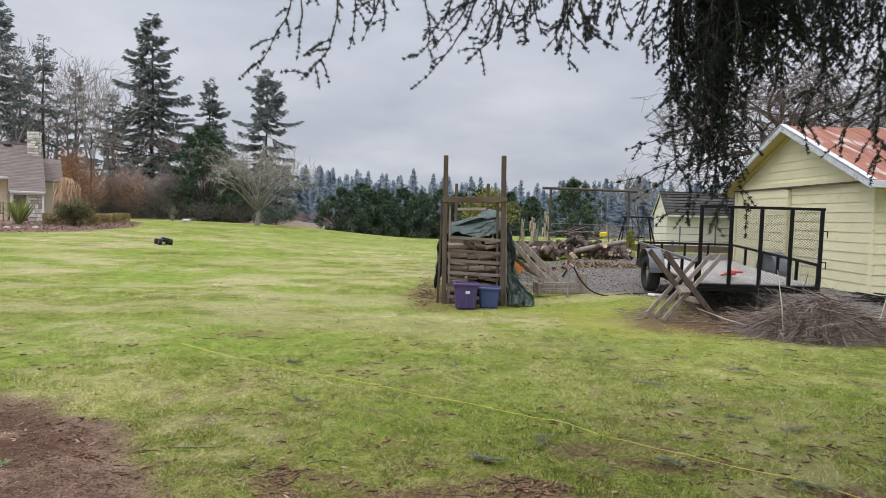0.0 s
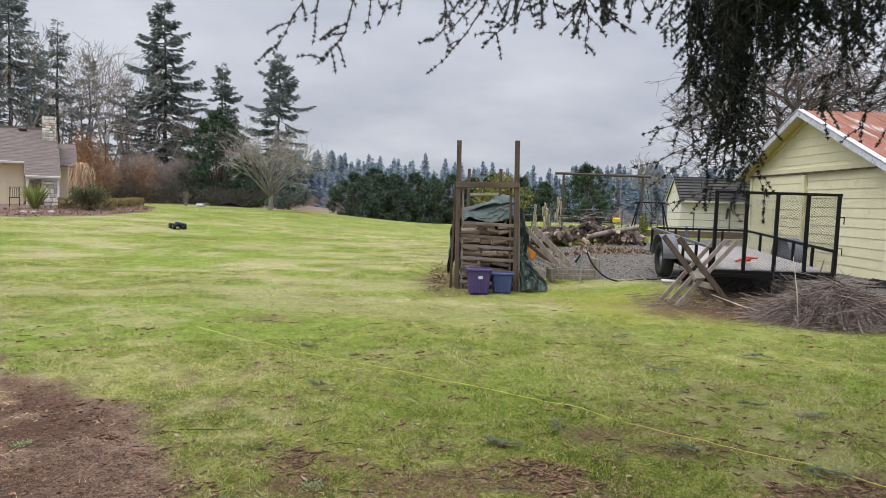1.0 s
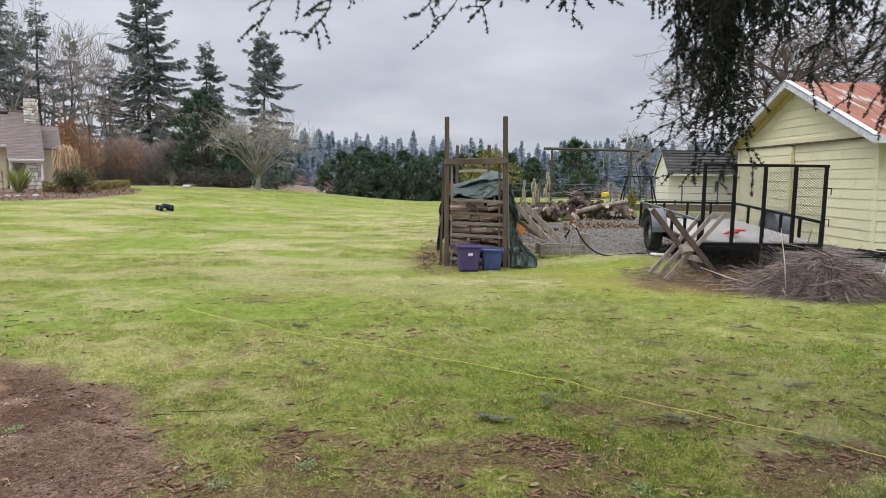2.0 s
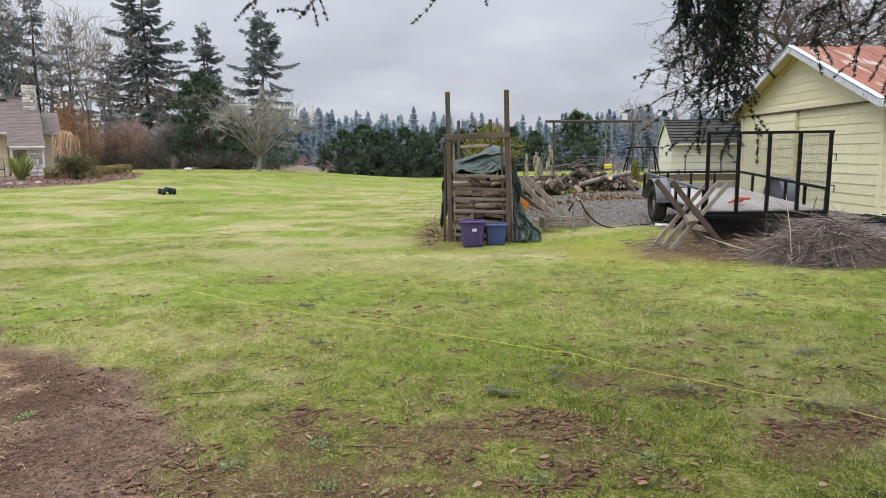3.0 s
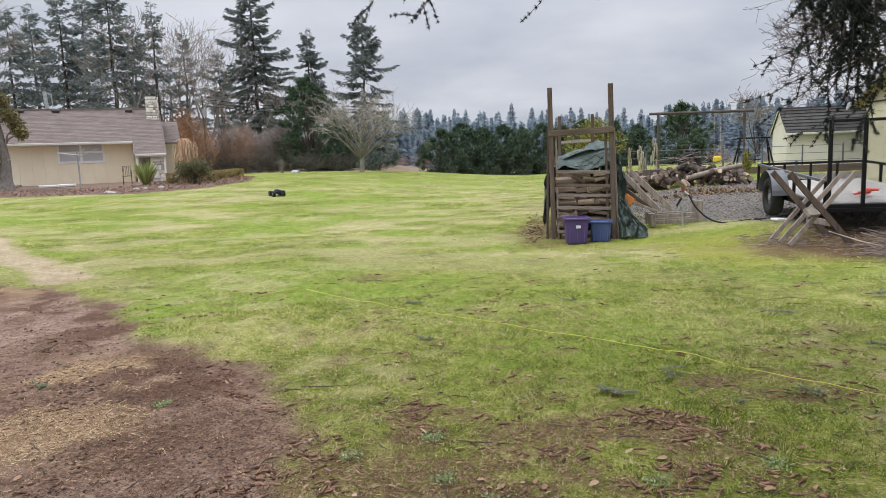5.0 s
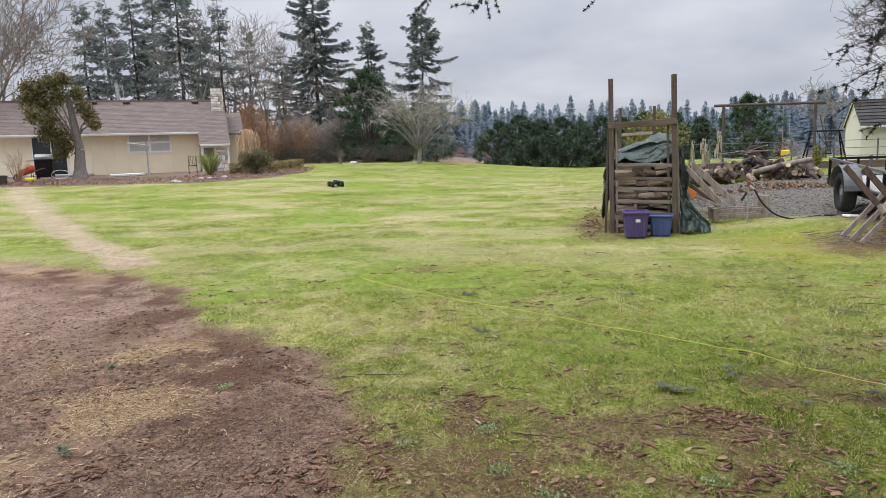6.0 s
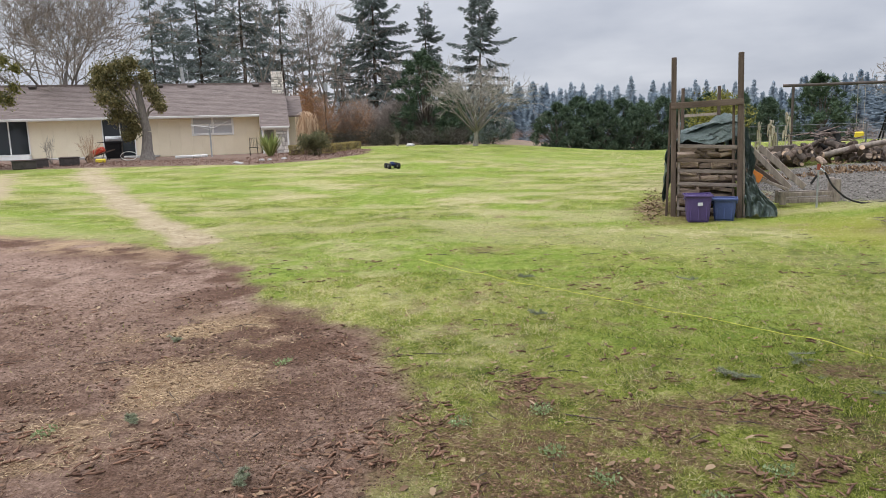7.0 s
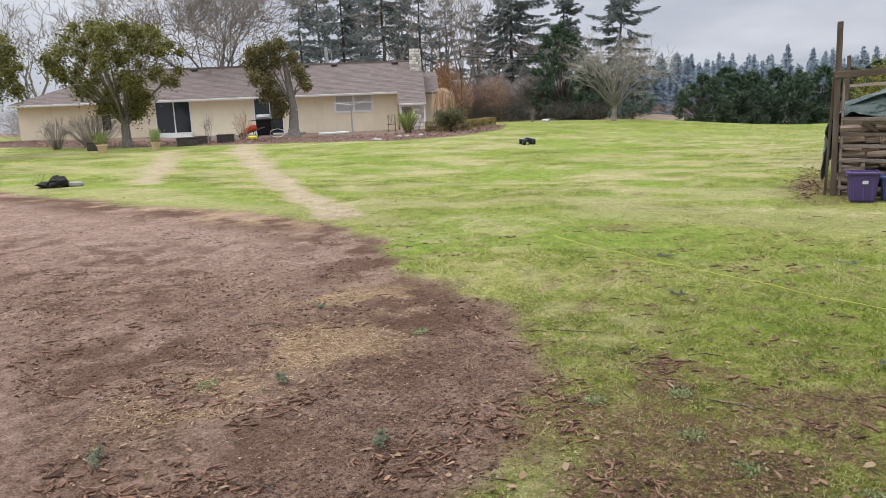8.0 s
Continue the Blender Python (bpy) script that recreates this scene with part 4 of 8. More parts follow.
for s in (-1, 1):
    tpart("side_beam", (s * TW / 2, 0, -0.06), (s * TW / 2, TL, -0.06), 0.06, 0.13)
    rail = tpart("side_rail", (s * TW / 2, 0.03, TR), (s * TW / 2, TL, TR), 0.045, 0.045, "grey_steel" if s < 0 else "black_steel", label="worn steel top rail")
    for k in range(6):
        y = 0.04 + (TL - 0.06) * k / 5
        tpart("rail_post", (s * TW / 2, y, 0), (s * TW / 2, y, TR), 0.045, 0.045)
for y in (0.0, TL):
    tpart("cross_beam", (-TW / 2, y, -0.06), (TW / 2, y, -0.06), 0.13, 0.06)
for k in range(4):
    y = TL * (k + 0.7) / 4.6
    tpart("floor_joist", (-TW / 2, y, -0.07), (TW / 2, y, -0.07), 0.08, 0.05)
tpart("front_rail", (-TW / 2, TL, TR), (TW / 2, TL, TR), 0.045, 0.045)
for k in range(1, 4):
    x = -TW / 2 + TW * k / 4
    tpart("rail_post", (x, TL, 0), (x, TL, TR), 0.04, 0.04)
for k in range(9):
    w = (TW - 0.06) / 9
    part("deck_plank", box((w - 0.006, TL - 0.06, 0.035), (-TW / 2 + 0.03 + w * (k + 0.5), TL / 2, 0.018)), "deck", trailer)
for s in (-1, 1):
    tpart("tongue_bar", (s * 0.55, TL - 0.05, -0.09), (0, TL + 1.15, -0.09), 0.06, 0.10)
part("coupler", box((0.10, 0.26, 0.09), (0, TL + 1.22, -0.06), bevel=0.02), "black_steel", trailer)
jack = part("jack", rod((0, TL + 0.85, -0.78), (0, TL + 0.85, 0.35), 0.03), "grey_steel", trailer)
part("jack_foot", box((0.14, 0.14, 0.02), (0, TL + 0.85, -0.79)), "grey_steel", jack)


def wheel(s):
    y, z = 2.02, -0.08
    hub = Vector((s * (TW / 2 + 0.17), y, z))
    bm = bmesh.new()
    prof = ((0.19, -0.09), (0.27, -0.105), (0.325, -0.095), (0.345, -0.06), (0.345, 0.06), (0.325, 0.095), (0.27, 0.105), (0.19, 0.09))
    n, rings = 28, []
    for k in range(n):
        a = 2 * math.pi * k / n
        tread = 0.006 if k % 2 else 0.0
        rings.append([bm.verts.new((hub.x + w, hub.y + (r - (tread if r > 0.33 else 0)) * math.cos(a), hub.z + (r - (tread if r > 0.33 else 0)) * math.sin(a))) for r, w in prof])
    for k in range(n):
        a, b = rings[k], rings[(k + 1) % n]
        for j in range(len(prof)):
            bm.faces.new((a[j], a[(j + 1) % len(prof)], b[(j + 1) % len(prof)], b[j]))
    bmesh.ops.recalc_face_normals(bm, faces=bm.faces[:])
    w = part("wheel", rod(hub - Vector((0.04, 0, 0)), hub + Vector((0.04, 0, 0)), 0.195, sides=24), "grey_steel", trailer)
    part("tyre", bm, "rubber", w, "worn black tyre", soft=True)
    part("hub_cap", rod(hub - Vector((0.065, 0, 0)), hub + Vector((0.065, 0, 0)), 0.06, sides=16), "galvanised", w)
    for k in range(5):
        a = 2 * math.pi * k / 5
        c = hub + Vector((s * 0.045, 0.10 * math.cos(a), 0.10 * math.sin(a)))
        part("wheel_nut", rod(c - Vector((0.012, 0, 0)), c + Vector((0.012, 0, 0)), 0.012, sides=6), "galvanised", w)
    fender = bmesh.new()
    arc = []
    for k in range(15):
        a = math.pi * k / 14
        yy, zz = y + 0.43 * math.cos(a), z + 0.06 + 0.41 * math.sin(a)
        x0, x1 = s * (TW / 2 + 0.03), s * (TW / 2 + 0.31)
        arc.append([fender.verts.new(c) for c in ((x0, yy, zz), (x1, yy, zz), (x1, yy - 0.012 * math.cos(a), zz - 0.012 * math.sin(a)), (x0, yy - 0.012 * math.cos(a), zz - 0.012 * math.sin(a)))])
    for a, b in zip(arc, arc[1:]):
        for j in range(4):
            fender.faces.new((a[j], a[(j + 1) % 4], b[(j + 1) % 4], b[j]))
    inner = [v[0] for v in arc]
    fender.faces.new(inner)
    bmesh.ops.recalc_face_normals(fender, faces=fender.faces[:])
    part("fender", fender, "grey_steel", trailer, "rounded grey steel wheel guard")


wheel(-1)
wheel(1)
part("axle", beam((-TW / 2 - 0.1, 2.02, -0.10), (TW / 2 + 0.1, 2.02, -0.10), 0.06, 0.06), "black_steel", trailer)
gate = part("tailgate", beam((-TW / 2, -0.02, 1.27), (TW / 2 + 0.03, -0.02, 1.27), 0.045, 0.045), "black_steel", trailer, "tall black mesh ramp gate, raised", m=pose(0, 0, 0, -TILT * 0.6, 0, 0))
part("gate_sill", beam((-TW / 2, -0.02, 0.0), (TW / 2, -0.02, 0.0), 0.05, 0.05), "black_steel", gate)
for k in range(5):
    x = -TW / 2 + 0.03 + (TW - 0.04) * k / 4
    part("gate_bar", beam((x, -0.02, 0), (x, -0.02, 1.27), 0.05, 0.05), "black_steel", gate)
lines = []
px_, pz_ = 0.052, 0.026
W_, H_ = TW - 0.05, 1.24
for sgn in (1, -1):
    k = -int(H_ / pz_) - 2
    while k * px_ < W_ + H_ / pz_ * px_:
        x0 = k * px_
        # points of this slanting strand inside the frame
        slope_ = pz_ / px_
        xs = [0.0, W_]
        pts = []
        for xx in xs:
            zz = (xx - x0) * slope_
            if 0 <= zz <= H_:
                pts.append((xx, zz))
        for zz in (0.0, H_):
            xx = x0 + zz / slope_
            if 0 < xx < W_:
                pts.append((xx, zz))
        if len(pts) >= 2:
            (xa, za), (xb, zb) = pts[0], pts[1]
            if sgn < 0:
                xa, xb = W_ - xa, W_ - xb
            lines.append((-W_ / 2 + xa, 0.005, 0.015 + za, -W_ / 2 + xb, 0.005, 0.015 + zb, 0.0020, 0.0020))
        k += 1
v, f = tubes(lines, 3)
tagged(link("gate_mesh", arrays("gate_mesh", v, f, "black_steel"), None, gate, "expanded steel mesh"), kind="stuff")
for z in (0.92, 0.42):
    part("gate_latch", rod((TW / 2 + 0.03, -0.02, z), (TW / 2 + 0.09, -0.02, z), 0.008), "black_steel", gate)
    part("gate_latch", rod((TW / 2 + 0.085, -0.02, z), (TW / 2 + 0.085, -0.02, z - 0.11), 0.008), "black_steel", gate)
# the red strap bundle on the deck
strap = bmesh.new()
for k in range(9):
    x, y = 4.95 + rnd.uniform(-0.14, 0.14), 12.15 + rnd.uniform(-0.15, 0.15)
    box((rnd.uniform(0.10, 0.22), 0.05, 0.03), (x, y, 0.70 + 0.018 * k * 0.5), (rnd.uniform(-20, 20), rnd.uniform(-10, 10), rnd.uniform(0, 180)), 0.008, strap)
tagged(part("tie_down_strap", strap, "red_plastic"), "bundled red webbing strap lying on the trailer deck", "strap")


# ---- wood store: a long rack of split logs under a tarpaulin ----
RX, RY = 0.04, 12.72
rack = thing("firewood_rack", "weathered timber firewood rack with tall corner posts", "wood rack", pose(RX, RY, 0.0, 0, 0, -1.7))


def post(x, y, tall, lean=(0, 0), w=0.095, mat="old_wood"):
    part("post", beam((x, y, -0.05), (x + lean[0], y + lean[1], tall), w, w, bevel=0.008), mat, rack)


post(0.00, 0.0, 2.66, (-0.03, 0), 0.082)
post(1.05, 0.0, 2.68, (-0.05, 0), 0.086)
for x, l, w, mat in ((-0.115, 0.045, 0.040, "old_wood"), (0.082, -0.02, 0.038, "grey_wood"), (0.955, -0.045, 0.040, "old_wood"), (1.125, -0.075, 0.036, "grey_wood")):
    part("upright", beam((x, 0.03, -0.04), (x + l, 0.03, 1.93), w, w, bevel=0.006), mat, rack)
post(0.04, 10.3, 2.62, (0, 0))
post(1.06, 10.3, 2.64, (0, 0))
for y in (3.5, 7.0):
    for x in (-0.02, 1.06):
        part("upright", beam((x, y, -0.04), (x, y, 1.45), 0.07, 0.07), "old_wood", rack)
part("top_rail", beam((-0.07, -0.03, 1.87), (1.06, -0.03, 1.90), 0.055, 0.10), "old_wood_x", rack)
part("top_rail", beam((0.02, 10.3, 1.80), (1.08, 10.3, 1.83), 0.05, 0.08), "grey_wood", rack)
for k, z in enumerate((1.20, 0.965, 0.79, 0.57, 0.36, 0.14)):
    part("slat", beam((0.05, 0.0, z + 0.005), (1.02, 0.0, z - 0.035), 0.022, 0.058, bevel=0.004), "old_wood_x" if k % 3 == 1 else "slat_wood", rack)
part("base_rail", box((0.09, 10.0, 0.09), (0.12, 5.1, 0.05)), "old_wood", rack)
part("base_rail", box((0.09, 10.0, 0.09), (0.95, 5.1, 0.05)), "old_wood", rack)


def split_log(seed, length, r):
    """A split billet: a wedge of a round with an uneven bark side."""
    rr = random.Random(seed)
    bm = bmesh.new()
    n = rr.choice((4, 5, 6))
    ends = []
    radii = [r * rr.uniform(0.65, 1.1) for _ in range(n)]
    for e in (0, 1):
        ends.append([bm.verts.new(((e - 0.5) * length, radii[k] * math.cos(2 * math.pi * k / n + 0.3) * (1 - 0.08 * e), radii[k] * math.sin(2 * math.pi * k / n + 0.3))) for k in range(n)])
    bm.faces.new(ends[0])
    bm.faces.new(ends[1][::-1])
    for k in range(n):
        bm.faces.new((ends[0][k], ends[0][(k + 1) % n], ends[1][(k + 1) % n], ends[1][k]))
    bmesh.ops.recalc_face_normals(bm, faces=bm.faces[:])
    bmesh.ops.bevel(bm, geom=bm.edges[:], offset=0.006, segments=1, affect="EDGES")
    mesh = bpy.data.meshes.new("split_log")
    bm.to_mesh(mesh)
    bm.free()
    mesh.materials.append(M["fire_wood"])
    return mesh


LOGS = [split_log(k, 0.26 + 0.02 * (k % 8), 0.052 + 0.005 * (k % 7)) for k in range(14)]
SLATS = (1.20, 0.965, 0.79, 0.57, 0.36, 0.14)
for top, base in zip(SLATS, SLATS[1:] + (-0.05,)):
    for row in range(2 if top - base > 0.19 else 1):
        x = 0.05 + rnd.uniform(0, 0.06)
        while x < 0.86:
            ln = rnd.choice((0.24, 0.30, 0.36))
            ob = link("split_log", rnd.choice(LOGS), None, None, m=pose(RX + x + 0.15, RY + 0.14 + rnd.uniform(-0.05, 0.09), base + 0.085 + 0.085 * row + rnd.uniform(-0.012, 0.012), rnd.uniform(0, 360), rnd.uniform(-7, 7), rnd.uniform(-26, 26)))
            tagged(ob, "split grey-brown firewood log stacked in the rack", "firewood", "stacked firewood")
            x += ln * 0.92
for k in range(3):
    ob = link("split_log", rnd.choice(LOGS), None, None, m=pose(RX + 0.45 + 0.2 * k, RY + 0.12, 1.06, rnd.uniform(0, 360), 28 - 20 * k, 12))
    tagged(ob, "split firewood log lying crosswise on the stack", "firewood", "stacked firewood")
# lumpy stack core, coloured dark to give the gaps between logs their shade
core = box((0.90, 9.4, 1.0), (RX + 0.66, RY + 5.4, 0.62), (0, 0, -1.7), bevel=0.05)
bmesh.ops.subdivide_edges(core, edges=core.edges[:], cuts=3, use_grid_fill=True)
for vv in core.verts:
    vv.co += Vector((rnd.uniform(-0.03, 0.03), rnd.uniform(-0.05, 0.05), rnd.uniform(-0.03, 0.03)))
tagged(part("firewood_stack", core, "bark"), "long stack of split firewood under the tarpaulin", "firewood", kind="stuff")


def tarp_sheet(cross, y0, y1, steps, seed, sag=0.05, crinkle=0.03):
    """A draped sheet along y over a cross-section of (x, z) points, with folds."""
    pts = []
    for (x0, z0), (x1, z1) in zip(cross, cross[1:]):
        for k in range(5):
            pts.append((x0 + (x1 - x0) * k / 5, z0 + (z1 - z0) * k / 5))
    pts.append(cross[-1])
    bm = bmesh.new()
    grid = []
    for j in range(steps + 1):
        y = y0 + (y1 - y0) * j / steps
        row = []
        for k, (x, z) in enumerate(pts):
            w = noise.noise(Vector((x * 3.1 + seed, y * 2.3, z * 3.3))) * crinkle * 2 + noise.noise(Vector((x * 9 + seed, y * 7, z * 8))) * crinkle
            row.append(bm.verts.new((x + w, y + 0.4 * w, z + w * 0.8 - sag * math.sin(j * math.pi / max(1, steps) * 3) ** 2 * 0.3)))
        grid.append(row)
    for a, b in zip(grid, grid[1:]):
        for k in range(len(pts) - 1):
            bm.faces.new((a[k], a[k + 1], b[k + 1], b[k]))
    bmesh.ops.solidify(bm, geom=bm.faces[:], thickness=0.006)
    bmesh.ops.recalc_face_normals(bm, faces=bm.faces[:])
    return bm


tarp = tagged(part("tarpaulin", tarp_sheet([(-0.15, 0.25), (-0.19, 0.75), (-0.11, 1.15), (0.12, 1.38), (0.50, 1.54), (0.95, 1.58), (1.16, 1.42), (1.26, 1.0), (1.30, 0.62), (1.42, 0.12)], 0.22, 10.2, 60, 3.0, crinkle=0.045), "tarp", soft=False,
              m=pose(RX, RY, 0, 0, 0, -1.7)), "faded grey-green tarpaulin draped over the firewood", "tarpaulin")
front = bmesh.new()
fg = []
for j in range(23):
    u = j / 22
    row = []
    for k in range(33):
        s = k / 32
        x = 0.09 + 0.95 * s
        top = 1.42 + 0.34 * math.sin(min(1, s * 1.1) * 2.2) * s + 0.02
        low = 1.245 + 0.03 * math.sin(s * 9)
        z = top + (low - top) * u ** 1.3
        y = 0.42 * (1 - u) ** 1.4 - 0.02
        w = noise.noise(Vector((x * 5, u * 3, 1.7))) * 0.07 + abs(noise.noise(Vector((x * 7 + u * 4, u * 5, 4.7)))) * 0.12 + noise.noise(Vector((x * 19, u * 12, 2.2))) * 0.025
        row.append(front.verts.new((x, y + w, z + w * 0.6)))
    fg.append(row)
for a, b in zip(fg, fg[1:]):
    for k in range(32):
        front.faces.new((a[k], a[k + 1], b[k + 1], b[k]))
bmesh.ops.solidify(front, geom=front.faces[:], thickness=0.006)
part("hanging_edge", front, "tarp", tarp, m=pose(0, 0.06, 0))


def drape(rows_, cols, seed):
    """A tarpaulin that slides off the stack and slumps on the grass: narrow and creased above, wide and rumpled below."""
    bm = bmesh.new()
    grid = []
    for j in range(rows_ + 1):
        v_ = j / rows_
        slump = float(smooth(0.42, 1.0, v_))
        half, mid = 0.05 + 0.04 * v_ + 0.19 * slump, 1.14 + 0.03 * v_ + 0.19 * slump
        z = 1.32 * (1 - v_) ** 0.92 if v_ < 0.92 else 0.12 * (1 - (v_ - 0.92) / 0.08)
        row = []
        for k in range(cols + 1):
            u_ = 2 * k / cols - 1
            crease = abs(math.sin(u_ * 5.2 + 4.2 * noise.noise(Vector((u_ * 1.4, v_ * 3.6, seed))))) * 0.10 * (0.25 + v_)
            rumple = abs(noise.noise(Vector((u_ * 2.1, v_ * 6.2, seed + 3)))) * 0.26 * v_ + abs(noise.noise(Vector((u_ * 4.0, v_ * 12.0, seed + 7)))) * 0.12 * (0.2 + v_)
            row.append(bm.verts.new((mid + half * u_ + 0.05 * noise.noise(Vector((v_ * 5, u_, seed))), 0.30 - 0.28 * v_ * (1 - u_ * u_ * 0.7) - crease - rumple, max(0.008, z + 0.5 * rumple * (1 - u_ * u_) - 0.10 * (1 - v_) * abs(u_)))))
        grid.append(row)
    for a, b in zip(grid, grid[1:]):
        for k in range(cols):
            bm.faces.new((a[k], a[k + 1], b[k + 1], b[k]))
    bmesh.ops.solidify(bm, geom=bm.faces[:], thickness=0.006)
    return bm


tagged(part("crumpled_tarpaulin", drape(60, 40, 4.0), "tarp", m=pose(RX, RY, 0.0), soft=True), "crumpled grey-green tarpaulin sliding off onto the grass", "tarpaulin")


def tub(name, label, x, y, w, d, h, mat, turn):
    """A storage tub: tapered body, rim, lid seat and side handles."""
    t = thing(name, label, "storage tub", pose(x, y, ground_at(x, y) - 0.005, 0, 0, turn))
    bm = box((w, d, h), (0, 0, h / 2), bevel=0.03)
    for vv in bm.verts:
        k = 0.82 + 0.18 * vv.co.z / h
        vv.co.x *= k
        vv.co.y *= k
    top = [f for f in bm.faces if f.normal.z > 0.9 and f.calc_center_median().z > h - 0.01]
    bmesh.ops.inset_region(bm, faces=top, thickness=0.012, depth=0)
    top = [f for f in bm.faces if f.normal.z > 0.9 and f.calc_area() > 0.5 * w * d]
    for f in top:
        bmesh.ops.translate(bm, verts=f.verts[:], vec=(0, 0, -0.06))
    body = part("body", bm, mat, t)
    for s in (-1, 1):
        part("rim", box((w + 0.045, 0.022, 0.035), (0, s * (d / 2 + 0.008), h - 0.02), bevel=0.008), mat, t)
        part("rim", box((0.022, d, 0.035), (s * (w / 2 + 0.008), 0, h - 0.02), bevel=0.008), mat, t)
        part("handle", box((0.03, 0.16, 0.04), (s * (w / 2 - 0.0), 0, h - 0.075), bevel=0.01), mat, t)
        for q in (-0.3, 0.0, 0.3):
            part("rib", box((0.02, 0.012, h * 0.7), (q * w, s * d * 0.462, h * 0.42), (s * 5.5, 0, 0), bevel=0.004), mat, t)
    part("base", box((w * 0.78, d * 0.78, 0.012), (0, 0, 0.008)), mat, t)
    return t


purple = tub("storage_tub", "purple plastic storage tub standing on the grass", RX + 0.37, 12.22, 0.40, 0.40, 0.45, "purple", 3)
part("price_label", box((0.075, 0.004, 0.05), (0.02, -0.212, 0.30), (5, 0, 0), bevel=0), "paper", purple, "small white sticker")
tub("storage_tub", "blue plastic storage tub standing beside the wood rack", RX + 0.79, 12.40, 0.37, 0.34, 0.37, "blue", -4)

# ---- yard clutter ----


def plank_x(name, label, x, y, turn):
    """A sawbuck: crossed boards that make an X at each end, with a tie board nailed across."""
    t = thing(name, label, "sawbuck", pose(x, y, ground_at(x, y), 0, 0, turn))
    for k, y0 in enumerate((-0.30, 0.0, 0.30)):
        part("leg", beam((-0.42, y0, 0.0), (0.52 - 0.03 * k, y0 + 0.02, 1.02 - 0.02 * k), 0.028, 0.066), "grey_wood", t)
    for k, y0 in enumerate((-0.345, 0.20)):
        part("leg", beam((0.46, y0, -0.02), (-0.46, y0, 1.05), 0.030, 0.085), "old_wood", t)
    part("tie_board", beam((-0.14, -0.40, 0.50), (-0.16, -0.36, 0.46), 0.22, 0.14), "grey_wood", t, "short board nailed across")
    part("tie_board", beam((0.16, -0.32, 0.30), (0.16, 0.36, 0.30), 0.03, 0.09), "grey_wood", t)
    return t


plank_x("sawbuck", "weathered grey timber sawbuck with crossed legs on dead grass", 3.78, 11.2, 8)

# brush heap: a mound of cut grey twigs
rng = np.random.default_rng(21)
rows = []


def arc(p, m, e, r, steps=4):
    """A bent twig as tapered bars along a curve from p past m to e, kept above the ground."""
    pts = []
    for k in range(steps + 1):
        u = k / steps
        c = p * (1 - u) ** 2 + m * 2 * u * (1 - u) + e * u * u
        c[2] = max(c[2], ground_at(c[0], c[1]) + 0.006)
        pts.append(c)
    return [(*a, *b, r * (1 - 0.7 * k / steps), r * (1 - 0.7 * (k + 1) / steps)) for k, (a, b) in enumerate(zip(pts, pts[1:]))]


HEAP = np.array((5.36, 10.04, 0.0))
for k in range(1150):
    a, q, h = rng.uniform(0, 2 * np.pi), rng.uniform(0.0, 0.5), rng.uniform(0.12, 0.60)
    b = a + rng.normal() * 0.55
    reach = rng.uniform(0.55, 1.12)
    p = HEAP + np.array([1.0 * q * np.cos(a), 0.62 * q * np.sin(a), h * (1 - q * 0.5)])
    e = HEAP + np.array([1.12 * reach * np.cos(b), 0.74 * reach * np.sin(b), rng.uniform(0.0, 0.22) * (1.15 - reach)])
    m = (p + e) / 2 + np.array([0, 0, rng.uniform(0.0, 0.30)]) + rng.normal(size=3) * 0.08
    rows += arc(p, m, e, rng.uniform(0.003, 0.0085))
for k in range(650):
    a, q = rng.uniform(0, 2 * np.pi), rng.uniform(0, 1) ** 0.6
    c = HEAP + np.array([1.0 * q * np.cos(a), 0.64 * q * np.sin(a), 0.60 * max(0.0, 1 - q ** 1.8) * rng.uniform(0.5, 1.05)])
    d = np.array([rng.normal(), rng.normal() * 0.7, rng.normal() * 0.22])
    d *= rng.uniform(0.25, 0.65) / np.linalg.norm(d)
    rows += arc(c - d, c + rng.normal(size=3) * 0.07, c + d, rng.uniform(0.0025, 0.007), 3)
for k in range(70):
    a, q = rng.uniform(0, 2 * np.pi), rng.uniform(0.1, 0.9)
    c = HEAP + np.array([0.95 * q * np.cos(a), 0.6 * q * np.sin(a), 0.52 * (1 - q ** 1.7)])
    d = np.array([np.cos(a) + rng.normal() * 0.5, np.sin(a) + rng.normal() * 0.5, rng.uniform(0.2, 1.1)]) * rng.uniform(0.15, 0.35)
    rows += arc(c, c + d * 0.5 + rng.normal(size=3) * 0.05, c + d, rng.uniform(0.002, 0.0045), 3)
v, f = tubes(rows, 4)
heap = tagged(link("brush_heap", arrays("brush_heap", v, f, "heap_twig"), None), "heap of cut grey-brown twigs and branches on the grass", "brush heap", kind="stuff")
rows = []
for k in range(900):
    x, y = rng.uniform(2.9, 6.6), rng.uniform(9.9, 11.9)
    if y < 10.2 + 0.5 * abs(x - 4.4) * (x < 4.4):
        continue
    a, ln = rng.uniform(0, 2 * np.pi), rng.uniform(0.08, 0.34)
    z = ground_at(x, y) + rng.uniform(0.005, 0.06)
    r = rng.uniform(0.002, 0.006)
    rows.append((x, y, z, x + ln * np.cos(a), y + ln * np.sin(a) * 0.6, z + rng.uniform(-0.01, 0.06), r, r * 0.5))
v, f = tubes(rows, 4)
tagged(link("scattered_twigs", arrays("scattered_twigs", v, f, "heap_twig"), None), "loose dead twigs strewn round the brush heap", "twigs", kind="stuff")
